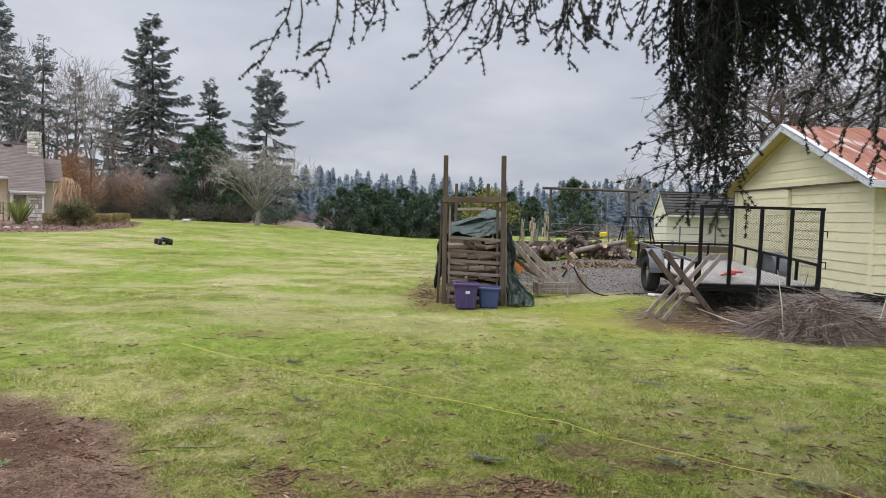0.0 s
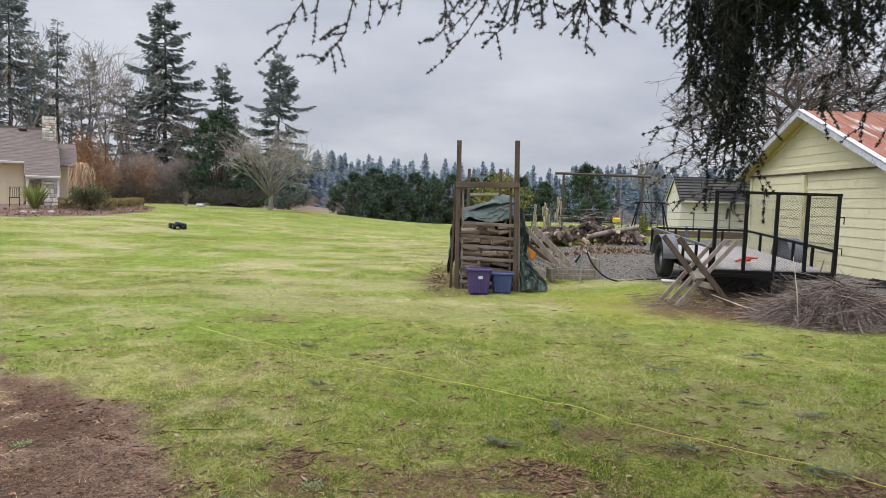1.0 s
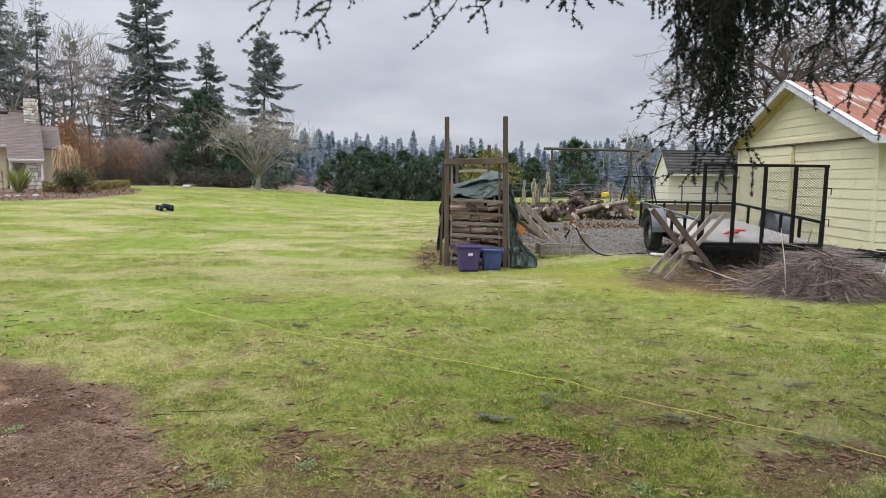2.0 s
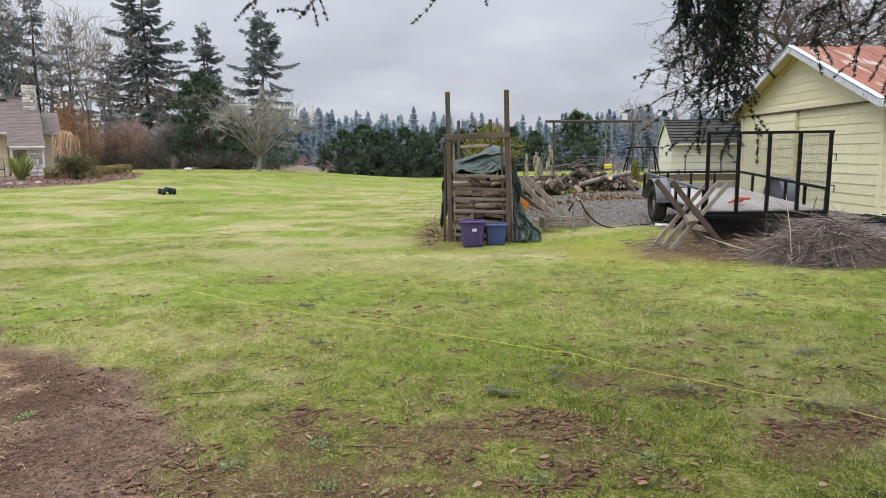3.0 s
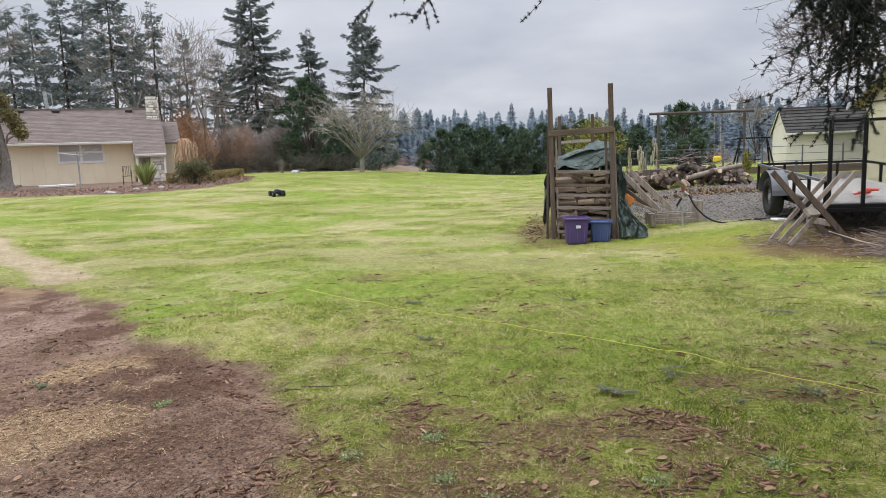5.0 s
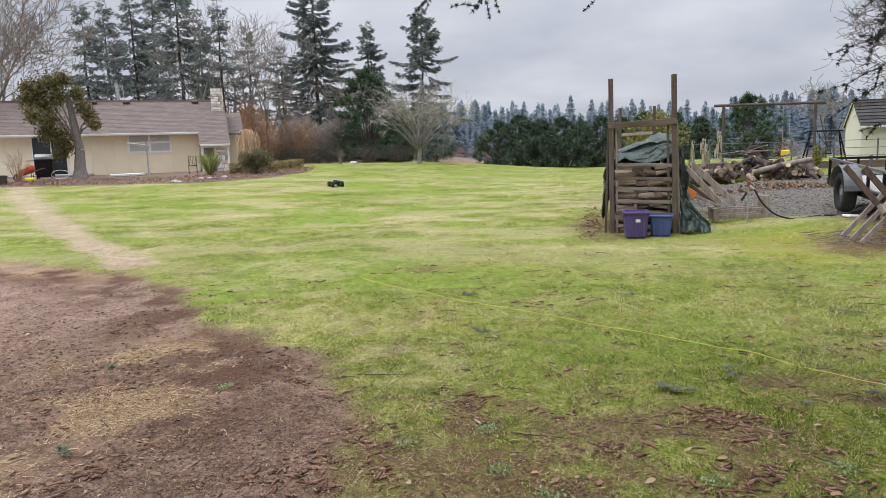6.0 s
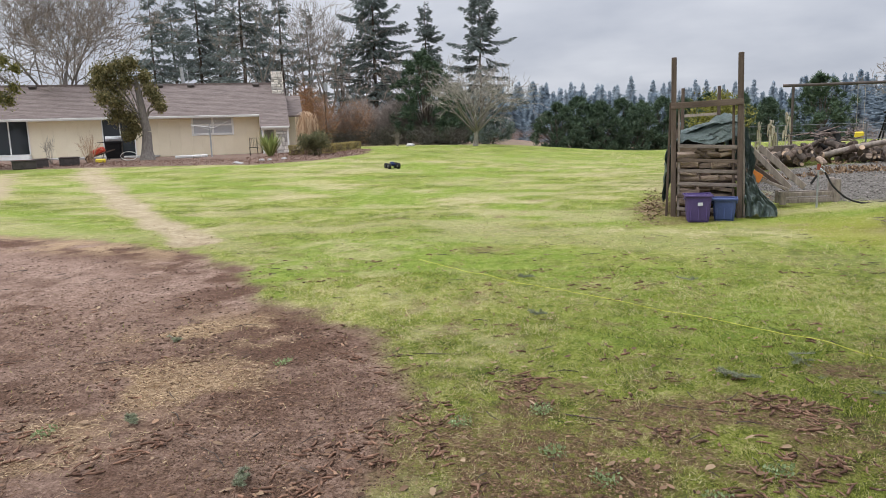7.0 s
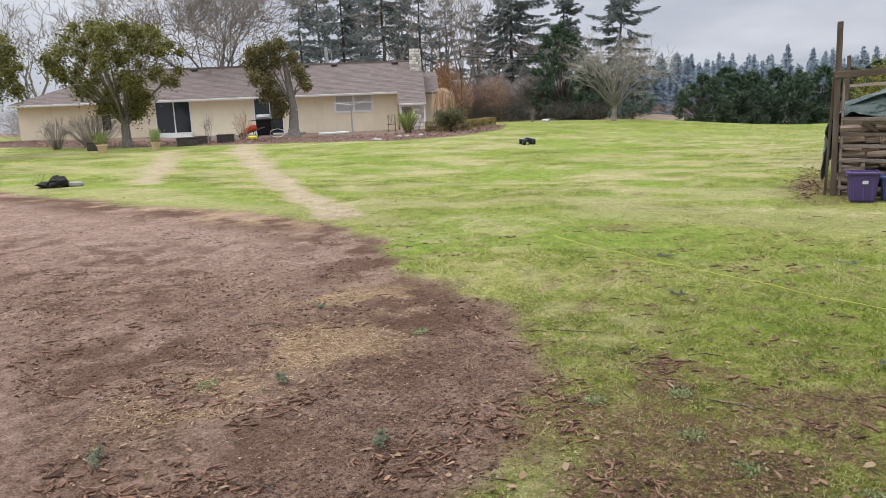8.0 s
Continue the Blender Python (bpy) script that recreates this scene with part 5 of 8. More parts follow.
for x, y, dx, dy, dz in ((4.72, 9.72, -0.10, 0.05, 0.95), (4.55, 10.3, -0.75, 0.2, 0.28), (6.05, 9.9, 0.25, 0.1, 0.65)):
    z = ground_at(x, y)
    v, f = tubes([(x, y, z + 0.05, x + dx * 0.5 + 0.02, y + dy * 0.5, z + dz * 0.5, 0.010, 0.008), (x + dx * 0.5 + 0.02, y + dy * 0.5, z + dz * 0.5, x + dx, y + dy, z + dz, 0.008, 0.004)], 5)
    tagged(link("pale_stick", arrays("pale_stick", v, f, "corn"), None), "pale bare stick poking out of the brush heap", "stick")

# dark mats of pipe and cloth lying along the garage's foot
mat_rows = []
for k in range(26):
    x, y = rng.uniform(7.4, 8.6), rng.uniform(12.6, 13.6)
    mat_rows.append((x, y, ground_at(x, y) + 0.04 + rng.uniform(0, 0.12), x + rng.uniform(0.5, 1.1), y - rng.uniform(0.0, 0.4), ground_at(x, y) + 0.04, 0.018, 0.018))
v, f = tubes(mat_rows, 6)
tagged(link("black_pipe_bundle", arrays("black_pipe_bundle", v, f, "rubber"), None), "bundle of black plastic pipes lying beside the garage", "pipes", kind="stuff")

# leaning boards beside the wood rack
for k, (a, b, w, mat) in enumerate((((1.38, 14.45, 1.12), (2.06, 14.12, 0.36), 0.10, "grey_wood"), ((1.58, 14.55, 1.10), (2.32, 14.25, 0.36), 0.11, "grey_wood"), ((1.36, 14.3, 0.84), (1.98, 14.02, 0.34), 0.07, "old_wood"),
                                    ((1.30, 14.1, 0.64), (2.02, 13.95, 0.34), 0.05, "grey_wood"))):
    tagged(part("board", beam(a, b, 0.03, w, spin=0), mat), "weathered grey board leaning against the firewood", "board", "leaning boards")
tagged(part("orange_board", box((0.28, 0.03, 0.16), (1.42, 13.75, 0.62), (0, 30, 20)), "orange"), "short orange painted board on the leaning boards", "board")
# low timber frame with a pallet end, and the yard tap with its hose
crate = thing("timber_frame", "low broken timber frame lying on the gravel edge", "timber frame", pose(2.42, 14.25, ground_at(2.42, 14.25), 0, 0, 4))
for z in (0.06, 0.18):
    part("rail", beam((-0.48, 0, z), (0.45, 0.02, z + 0.03), 0.04, 0.07), "grey_wood", crate)
    part("rail", beam((-0.48, 0.38, z), (0.45, 0.38, z + 0.02), 0.04, 0.07), "grey_wood", crate)
for x, h in ((-0.46, 0.24), (0.44, 0.46)):
    for y in (0.0, 0.38):
        part("end_post", box((0.10, 0.09, h), (x, y, h / 2)), "grey_wood", crate)
    part("end_board", box((0.035, 0.40, 0.08), (x, 0.19, h - 0.06)), "grey_wood", crate)
tx, ty = 2.44, 13.75
tz = ground_at(tx, ty)
tap = thing("yard_tap", "galvanised standpipe tap with a red handle and black hose", "tap", pose(tx, ty, tz))
part("pipe", rod((0, 0, -0.05), (0, 0, 0.70), 0.017), "galvanised", tap)
part("tap_head", rod((0, 0, 0.66), (0.01, 0, 0.76), 0.026, 0.034), "rust_red", tap, "red tap handle")
part("spout", rod((0.0, 0, 0.70), (0.10, -0.02, 0.62), 0.016), "galvanised", tap)
part("side_valve", rod((-0.02, 0, 0.56), (-0.11, -0.02, 0.42), 0.022), "rubber", tap)
curve = bpy.data.curves.new("garden_hose", "CURVE")
curve.dimensions, curve.bevel_depth, curve.bevel_resolution = "3D", 0.016, 2
sp = curve.splines.new("BEZIER")
hose_pts = [(tx + 0.10, ty - 0.02, tz + 0.62), (tx + 0.26, ty - 0.08, tz + 0.34), (tx + 0.58, ty - 0.12, ground_at(tx + 0.58, ty) + 0.05), (3.65, 13.5, ground_at(3.65, 13.5) + 0.02), (4.6, 13.1, ground_at(4.6, 13.1) + 0.02)]
sp.bezier_points.add(len(hose_pts) - 1)
for bp_, c in zip(sp.bezier_points, hose_pts):
    bp_.co, bp_.handle_left_type, bp_.handle_right_type = c, "AUTO", "AUTO"
curve.materials.append(M["rubber"])
tagged(new("garden_hose", curve), "black rubber hose running from the tap over the gravel", "hose")
tagged(part("white_rag", box((0.34, 0.20, 0.05), (4.02, 13.15, ground_at(4.02, 13.15) + 0.02), (0, 3, 20), bevel=0.02), "clean_white"), "crumpled white sheet lying on the gravel", "rag")


# ---- log pile, swing frame, fence, garden behind the yard ----
def log(name, label, a, b, r, mat="bark", group="log pile", ends="split_wood"):
    a, b = Vector(a), Vector(b)
    t = thing(name, label, "log", Matrix.Translation(a), group)
    d = b - a
    v, f = tubes([(0, 0, 0, *(d * 0.5 + Vector((0, 0, 0.02))), r, r * 0.97), (*(d * 0.5 + Vector((0, 0, 0.02))), *d, r * 0.97, r * 0.9)], 10)
    link("bark", arrays("bark", v, f, mat), None, t, soft=True)
    u = d.normalized()
    for e, rr in ((Vector((0, 0, 0)), r), (d, r * 0.9)):
        part("cut_face", rod(e - u * 0.012, e + u * 0.012, rr * 0.93, sides=10), ends, t)
    return t


def pile_z(x):
    return 0.50 * math.exp(-((x - 4.2) / 1.6) ** 2) + 0.12


for k in range(170):
    x, y = rnd.uniform(2.75, 6.3), rnd.uniform(22.8, 25.0)
    z = ground_at(x, y) + rnd.uniform(0.08, max(0.14, pile_z(x)))
    a = rnd.uniform(0, 6.283) if k % 3 else rnd.uniform(1.2, 1.9)
    ln, r = rnd.uniform(0.18, 0.40), rnd.uniform(0.04, 0.12)
    log("log", "short cut log with bark in a loose pile", (x, y, z), (x + ln * math.cos(a), y + ln * math.sin(a), max(z + rnd.uniform(-0.24, 0.24), 0.3)), r, rnd.choice(("bark", "bark", "fire_wood", "old_wood")), ends=rnd.choice(("split_wood", "fire_wood", "old_wood")))
log("log", "long pale log laid across the log pile", (4.25, 22.9, 0.55), (5.95, 23.3, 0.88), 0.085, "grey_wood")
for x, y, r, h in ((3.35, 24.0, 0.30, 0.62), (2.98, 23.4, 0.24, 0.45), (3.6, 23.3, 0.2, 0.3)):
    z = ground_at(x, y)
    stump = tagged(part("stump", rod((x, y, z - 0.05), (x, y, z + h), r, r * 0.92, 14), "bark"), "upright sawn log round beside the log pile", "log")
tyre = bmesh.new()
prof = [(0.30 + 0.09 * math.cos(a), 0.09 * math.sin(a)) for a in [2 * math.pi * k / 8 for k in range(8)]]
ring = [[tyre.verts.new((r * math.cos(b), r * math.sin(b), z)) for r, z in prof] for b in [2 * math.pi * k / 20 for k in range(20)]]
for k in range(20):
    for j in range(8):
        tyre.faces.new((ring[k][j], ring[(k + 1) % 20][j], ring[(k + 1) % 20][(j + 1) % 8], ring[k][(j + 1) % 8]))
tagged(part("old_tyre", tyre, "rubber", m=pose(4.55, 24.0, 0.98, 68, 0, 10), soft=True), "old black tyre lying on the log pile", "tyre")
brush = []
for k in range(40):
    x, y = rng.uniform(4.0, 5.3), rng.uniform(23.3, 24.5)
    a, z = rng.uniform(0, 6.28), rng.uniform(0.85, 1.2)
    ln = rng.uniform(0.3, 0.9)
    brush.append((x, y, z, x + ln * np.cos(a), y + 0.4 * ln * np.sin(a), z + rng.uniform(-0.1, 0.2), 0.022, 0.010))
v, f = tubes(brush, 5)
tagged(link("cut_branches", arrays("cut_branches", v, f, "twig"), None), "pale cut branches thrown on the log pile", "branches", kind="stuff")
chips, at = [], np.stack([rng.uniform(2.0, 7.0, 3500), rng.uniform(19.5, 23.6, 3500), np.zeros(3500)], 1)
at[:, 2] = height(at[:, 0], at[:, 1]) + 0.02
keep = grain(at[:, 0], at[:, 1], 1.6, 71) > 0.42
v, f = leaves(at[keep], 0.10, rng, 0.2)
tagged(link("wood_chips", arrays("wood_chips", v, f, "brown_leaf"), None), "brown wood chips and dead leaves spread before the log pile", "wood chips", kind="stuff")

swing = thing("swing_frame", "tall rusty pipe swing frame with a yellow child seat", "swing", pose(6.1, 30, 0.35))
part("top_bar", rod((-1.98, 0, 2.50), (2.02, 0, 2.46), 0.055), "rusty_pipe", swing)
for x in (-1.63, 1.68):
    part("upright", rod((x, 0, -0.1), (x, 0, 2.48), 0.05), "rusty_pipe", swing)
seat = part("child_seat", box((0.30, 0.26, 0.24), (0.66, 0, 0.60), bevel=0.05), "yellow_plastic", swing, "yellow plastic child seat")
for x in (0.54, 0.78):
    part("rope", rod((x, 0, 0.70), (x, 0, 2.47), 0.006), "corn", swing)

fence = thing("wire_fence", "green wire fence on thin steel posts", "fence", pose(0, 0, 0))
for k in range(8):
    x = 2.4 + 1.45 * k
    z = ground_at(x, 29)
    part("post", rod((x, 29, z), (x, 29, z + 1.05), 0.03), "grey_steel", fence)
for z in (1.36, 1.08, 0.8):
    part("wire", rod((2.2, 29, z + 0.02), (13.2, 29, z), 0.010, sides=4), "grey_steel", fence)
part("kick_board", box((11, 0.06, 0.26), (7.7, 28.9, 0.50)), "old_wood_x", fence, "weathered board along the foot")

swing2 = thing("small_swing_set", "small dark A-frame play swing behind the fence", "swing", pose(9.1, 33.5, 0.3))
for x in (-0.55, 0.55):
    for y in (-0.35, 0.35):
        part("leg", rod((x * 1.5, y, 0), (x, 0, 1.45), 0.035), "black_steel", swing2)
part("top_bar", rod((-0.7, 0, 1.45), (0.7, 0, 1.45), 0.035), "black_steel", swing2)
for x in (-0.2, 0.25):
    part("chain", rod((x, 0, 0.5), (x, 0, 1.45), 0.01, sides=5), "black_steel", swing2)
part("seat", box((0.55, 0.2, 0.05), (0.02, 0, 0.5)), "black_steel", swing2)

for k, (x, y, tall) in enumerate(((3.05, 28.0, 1.35), (3.45, 28.0, 1.35), (3.95, 28.0, 1.55), (3.55, 28.3, 1.1))):
    t = thing("corn_stalk", "dead straw-coloured corn stalk with drooping leaves", "corn", pose(x, y, ground_at(x, y)), "dead corn stalks")
    v, f = tubes([(0, 0, 0, 0.05, 0, tall * 0.5, 0.022, 0.018), (0.05, 0, tall * 0.5, 0.12, 0, tall, 0.018, 0.01)], 5)
    link("stem", arrays("stem", v, f, "corn"), None, t)
    segs = []
    for j in range(8):
        a, z = rng.uniform(0, 6.28), tall * (0.25 + 0.1 * j)
        c, s = np.cos(a), np.sin(a)
        segs += [(0.06, 0, z, 0.06 + 0.09 * c, 0.08 * s, z + 0.07, 0.022, 0.048), (0.06 + 0.09 * c, 0.08 * s, z + 0.07, 0.06 + 0.12 * c, 0.11 * s, z - 0.20, 0.048, 0.030), (0.06 + 0.12 * c, 0.11 * s, z - 0.20, 0.06 + 0.13 * c, 0.12 * s, z - 0.36, 0.030, 0.006)]
    v, f = tubes(segs, 3)
    link("leaf", arrays("leaf", v, f, "corn"), None, t)


def small_shed():
    """The small cream building beyond the fence, ridge across the view."""
    t = thing("garden_shed", "small cream garden shed with a dark shingle roof", "shed", pose(10.35, 33.0, 0.30, 0, 0, -4))
    L_, D_, H_, P_ = 4.3, 2.6, 1.72, 2.66
    part("wall", box((L_, 0.1, H_), (L_ / 2, 0, H_ / 2)), "pale_yellow", t)
    part("wall", box((L_, 0.1, H_), (L_ / 2, D_, H_ / 2)), "pale_yellow", t)
    for x in (0.05, L_ - 0.05):
        bm = bmesh.new()
        ring = [(0.0, 0.0), (D_, 0.0), (D_, H_), (D_ / 2, P_), (0.0, H_)]
        a, b = [bm.verts.new((x - 0.05, yy, zz)) for yy, zz in ring], [bm.verts.new((x + 0.05, yy, zz)) for yy, zz in ring]
        bm.faces.new(a), bm.faces.new(b[::-1])
        for k in range(5):
            bm.faces.new((a[k], b[k], b[(k + 1) % 5], a[(k + 1) % 5]))
        bmesh.ops.recalc_face_normals(bm, faces=bm.faces[:])
        part("gable_wall", bm, "pale_yellow", t)
    roof_ = part("roof", beam((-0.10, D_ / 2, P_ + 0.04), (L_ + 0.10, D_ / 2, P_ + 0.04), 0.12, 0.06), "dark_shingle", t, "mossy dark shingle roof")
    for s in (0, 1):
        for k in range(8):
            u0, u1 = k / 8, (k + 1) / 8
            y0, y1 = (-0.28 + (D_ / 2 + 0.28) * u0), (-0.28 + (D_ / 2 + 0.28) * u1)
            slope2 = (P_ - H_) / (D_ / 2)
            z0, z1 = H_ + slope2 * y0 + 0.05, H_ + slope2 * y1 + 0.05
            if s:
                y0, y1 = D_ - y0, D_ - y1
            part("shingle_course", beam((L_ / 2, y0, z0 + 0.02), (L_ / 2, y1 + (0.04 if not s else -0.04), z1), L_ + 0.2, 0.03, bevel=0), "dark_shingle", roof_)
    part("fascia", box((L_ + 0.2, 0.03, 0.08), (L_ / 2, -0.29, H_ - 0.17)), "clean_white", t)
    for s in (-1, 1):
        part("barge_board", beam((-0.08, D_ / 2 + s * (D_ / 2 + 0.24), H_ - 0.16), (-0.08, D_ / 2, P_ + 0.0), 0.03, 0.06), "pale_yellow", t)


small_shed()
# raised bed timber and autumn shrub behind the wood rack
bushy_tree("shrub", "yellow-green leafy shrub behind the wood rack", 1.75, 28.0, 2.75, 2.6, 301, "yellow_leaf", 0.11, 5200, 0.05, 0.1, 22, "shrub")
bushy_tree("small_shrub", "bright yellow-green plant by the fence", 7.4, 28.2, 1.0, 0.5, 302, "yellow_leaf", 0.09, 500, 0.02, 0.1, 6, "shrub")

# evergreen screen at the far edge of the lawn


def pine_rows(seed, tall, wide, n):
    """Clumps of a bushy young pine: whorled limbs under a ragged pointed top; rows of x, y, z and radius."""
    g = np.random.default_rng(seed)
    out = []
    for k in range(n):
        u = (k + g.random()) / n
        w = wide / 2 * np.interp(u, (0, 0.12, 0.55, 0.85, 1.0), (0.72, 1.0, 0.86, 0.46, 0.06)) * g.uniform(0.35, 1.08)
        a = g.uniform(0, 6.283)
        out.append((w * math.cos(a), w * math.sin(a), 0.25 + u * (tall - 0.35) + 0.10 * w, g.uniform(0.22, 0.50) * (1.1 - 0.45 * u)))
    return np.array(out)


for k, (az, dist, tall, wide) in enumerate(((-8.2, 64, 3.9, 4.4), (-6.6, 67, 5.0, 4.6), (-5.0, 66, 4.7, 4.2), (-3.4, 68, 5.3, 4.8), (-1.9, 66, 4.8, 4.4), (-0.3, 68, 5.4, 4.8), (1.4, 66, 4.9, 4.4), (3.0, 68, 5.3, 4.6), (5.3, 66, 4.7, 4.0), (7.0, 68, 4.5, 3.6), (10.4, 58, 4.6, 4.4))):
    x, y = polar(az, dist)
    bushy_tree("evergreen_tree", "dense dark green pine in a screening row", x, y, tall + 0.5, wide * 1.2, 320 + k, "hedge_leaf", 0.26, 15500, 0.11, 0.02, 130, needle=True, rows=pine_rows(330 + k, tall + 0.5, wide * 1.2, 130))
x, y = polar(-18.6, 60)
bushy_tree("holly_tree", "broad dark evergreen at the lawn's edge", x, y, 7.6, 6.0, 341, "hedge_leaf", 0.30, 20000, 0.2, 0.02, 150, needle=True, rows=pine_rows(345, 7.6, 6.2, 150))
x, y = polar(-16.2, 58)
bushy_tree("holly_tree", "dark drooping evergreen beside the bare tree", x, y, 4.6, 3.6, 346, "hedge_leaf", 0.28, 9000, 0.12, 0.02, 80, needle=True, rows=pine_rows(347, 4.6, 3.6, 80))
x, y = polar(-13.3, 50)
bushy_tree("evergreen_shrub", "low dark evergreen shrub behind the bare tree", x, y, 1.9, 3.4, 342, "fir", 0.22, 5000, 0.06, 0.05, 50, "shrub", needle=True, rows=pine_rows(348, 1.9, 3.4, 50))
x, y = polar(-14.7, 45.5)
bare_tree("bare_tree", "wide leafless grey tree at the lawn's edge", x, y, 5.8, 351, 0.14, 0.20, 3, 3, 0.55, 0.05, 0.05, "grey_bark", "pale_twig", 15, 0.90, 0.008)
x, y = polar(25.0, 34)
bare_tree("oak_tree", "large leafless oak with dark twisting limbs", x, y, 12.0, 361, 0.34, 0.2, 3, 4, 0.85, 0.0, 0.05, "bark", "oak_twig", 9, 0.95, 0.009, 1500, fork_wob=0.24)
x, y = polar(15.3, 44)
bare_tree("bare_sapling", "thin leafless tree beyond the fence", x, y, 4.4, 362, 0.07, 0.15, 2, 4, 0.7, 0.0, 0.06, "bark", "thin_twig", 5, 0.5, 0.009)
# leafless trees behind the house
for k, (az, dist, tall, stems, tilt, seed) in enumerate(((-45.0, 58, 13.5, 7, 0.75, 371), (-52.5, 70, 13.5, 5, 0.5, 372), (-26.3, 76, 14.6, 5, 0.4, 373), (-28.0, 80, 15.5, 4, 0.35, 374), (-23.8, 72, 9.0, 5, 0.6, 375), (-31.0, 72, 14.0, 4, 0.4, 376), (-20.0, 74, 9.5, 4, 0.5, 377), (-57.5, 60, 11.5, 5, 0.7, 378), (-33.2, 84, 17.0, 5, 0.35, 379), (-29.2, 88, 17.5, 5, 0.35, 380), (-25.2, 86, 14.5, 5, 0.4, 381))):
    x, y = polar(az, dist)
    bare_tree("bare_tree", "tall leafless grey-brown tree behind the house", x, y, tall, seed, 0.24, 0.2, 3 if k == 0 else 2, 4 if k != 1 else 5, 0.6, 0.0, 0.10, "grey_bark", "thin_twig", stems, tilt, 0.016)


def scrub_bank(name, label, az0, az1, dist, tall, seed, mat, count=16000, ragged=0.35, wide=3.2):
    """A bank of leafless bushes of uneven height: fine twigs that fan out from many roots."""
    g = np.random.default_rng(seed)
    n = max(3, int(abs(math.radians(az1 - az0)) * dist / wide * 6))
    ca, cd = np.radians(g.uniform(az0, az1, n)), dist + g.normal(size=n) * 2.6
    ch, cw = tall * (1 - ragged + 1.5 * ragged * g.random(n)), wide * g.uniform(0.5, 1.0, n)
    m = g.choice(n, count, p=ch * cw / np.sum(ch * cw))
    a, q, u = g.uniform(0, 6.283, count), g.random(count) ** 0.5, g.random(count) ** 0.8
    spread = (0.25 + 0.75 * np.sin(np.clip(u * 1.25, 0, 1) * np.pi * 0.62)) * q * cw[m] / 2
    x, y = cd[m] * np.sin(ca[m]) + spread * np.cos(a), cd[m] * np.cos(ca[m]) + spread * np.sin(a)
    z = height(x, y) + u * ch[m] * (1 - 0.35 * q ** 2) * 0.9
    way = np.stack([np.cos(a) * q * 0.5 + g.normal(size=count) * 0.75, np.sin(a) * q * 0.5 + g.normal(size=count) * 0.75, g.uniform(-0.1, 1.3, count)], 1)
    v, f = blades(np.stack([x, y, z], 1), way, g.uniform(0.35, 1.0, count), g.uniform(0.012, 0.034, count), g)
    return tagged(link(name, arrays(name, v, f, mat), None), label, "scrub", kind="stuff")


scrub_bank("scrub", "bank of leafless brown scrub behind the house", -31, -15.5, 64, 4.0, 401, "scrub", 95000, 0.25)
scrub_bank("scrub", "low dark undergrowth under the firs", -33, -13.0, 59, 1.5, 402, "dark_scrub", 16000, 0.4, 2.4)
scrub_bank("autumn_scrub", "rust-coloured shrubs under the firs", -27.6, -23.4, 61, 4.1, 403, "rust_scrub", 4200, 0.3, 2.4)
scrub_bank("autumn_scrub", "tan leafy thicket behind the chimney", -28.8, -27.3, 58, 5.4, 407, "rust_scrub", 5200, 0.3, 2.0)
scrub_bank("scrub", "leafless scrub at the far lawn edge", -15.5, -8.5, 105, 1.7, 404, "red_twig", 8000, 0.5)
scrub_bank("far_scrub", "leafless thicket behind the swing frame", 12.5, 20.0, 78, 3.2, 405, "scrub", 5000, 0.6)
scrub_bank("scrub", "leafless scrub behind the house", -60, -40, 60, 2.5, 406, "scrub", 9000)

# woods across the valley, their haze carried by the pale foliage colour
for name, mat, dist, lo, hi, n, tall, seed in (("far_woods", "far_haze_fir", 300, -16, 26, 260, 24, 411), ("farther_woods", "farther_haze_fir", 420, -30, 40, 380, 26, 412)):
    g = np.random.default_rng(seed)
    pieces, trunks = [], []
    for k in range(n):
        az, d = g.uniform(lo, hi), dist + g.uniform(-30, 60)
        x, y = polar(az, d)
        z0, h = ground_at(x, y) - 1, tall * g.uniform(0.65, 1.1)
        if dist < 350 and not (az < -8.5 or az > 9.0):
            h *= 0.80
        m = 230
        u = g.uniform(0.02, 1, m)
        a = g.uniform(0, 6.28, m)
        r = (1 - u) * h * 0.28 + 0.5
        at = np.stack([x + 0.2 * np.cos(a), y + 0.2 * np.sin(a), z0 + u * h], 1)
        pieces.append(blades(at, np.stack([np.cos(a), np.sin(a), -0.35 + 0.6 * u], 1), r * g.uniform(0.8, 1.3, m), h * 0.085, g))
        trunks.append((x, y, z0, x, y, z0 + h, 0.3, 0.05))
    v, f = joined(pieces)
    tagged(link(name, arrays(name, v, f, mat), None), "wooded hills across the valley, tinted blue-grey for haze", "woods", kind="stuff")

# ---- the house and its planting ----
HX, HY, HZ, HTURN = -44.03, 27.05, 0.62, 31.0
HM = pose(HX, HY, HZ + 0.14, 0, 0.35, HTURN)
house = thing("house", "low cream ranch house with a brown shingle roof", "house", HM)
WL, WH, WD = 23.35, 2.58, 8.6


def hwall(x0, x1, y, z0=0.0, z1=WH, mat="cream_wall", name="wall_panel"):
    """Vertical boarded panels from x0 to x1, each a little apart from the next."""
    n = max(1, round((x1 - x0) / 0.61))
    w = (x1 - x0) / n
    for k in range(n):
        part(name, box((w - 0.006, 0.06, z1 - z0), (x0 + w * (k + 0.5), y, (z0 + z1) / 2), bevel=0.004), mat, front_wall)


front_wall = part("front_wall", box((WL, 0.10, WH - 0.05), (WL / 2, 0.14, WH / 2), bevel=0), "cream_wall", house)
hwall(0.36, 5.0, 0.05)
hwall(5.0, 5.7, 0.05, 0, 0.66), hwall(5.0, 5.7, 0.05, 1.70, WH)
hwall(5.7, 8.33, 0.05)
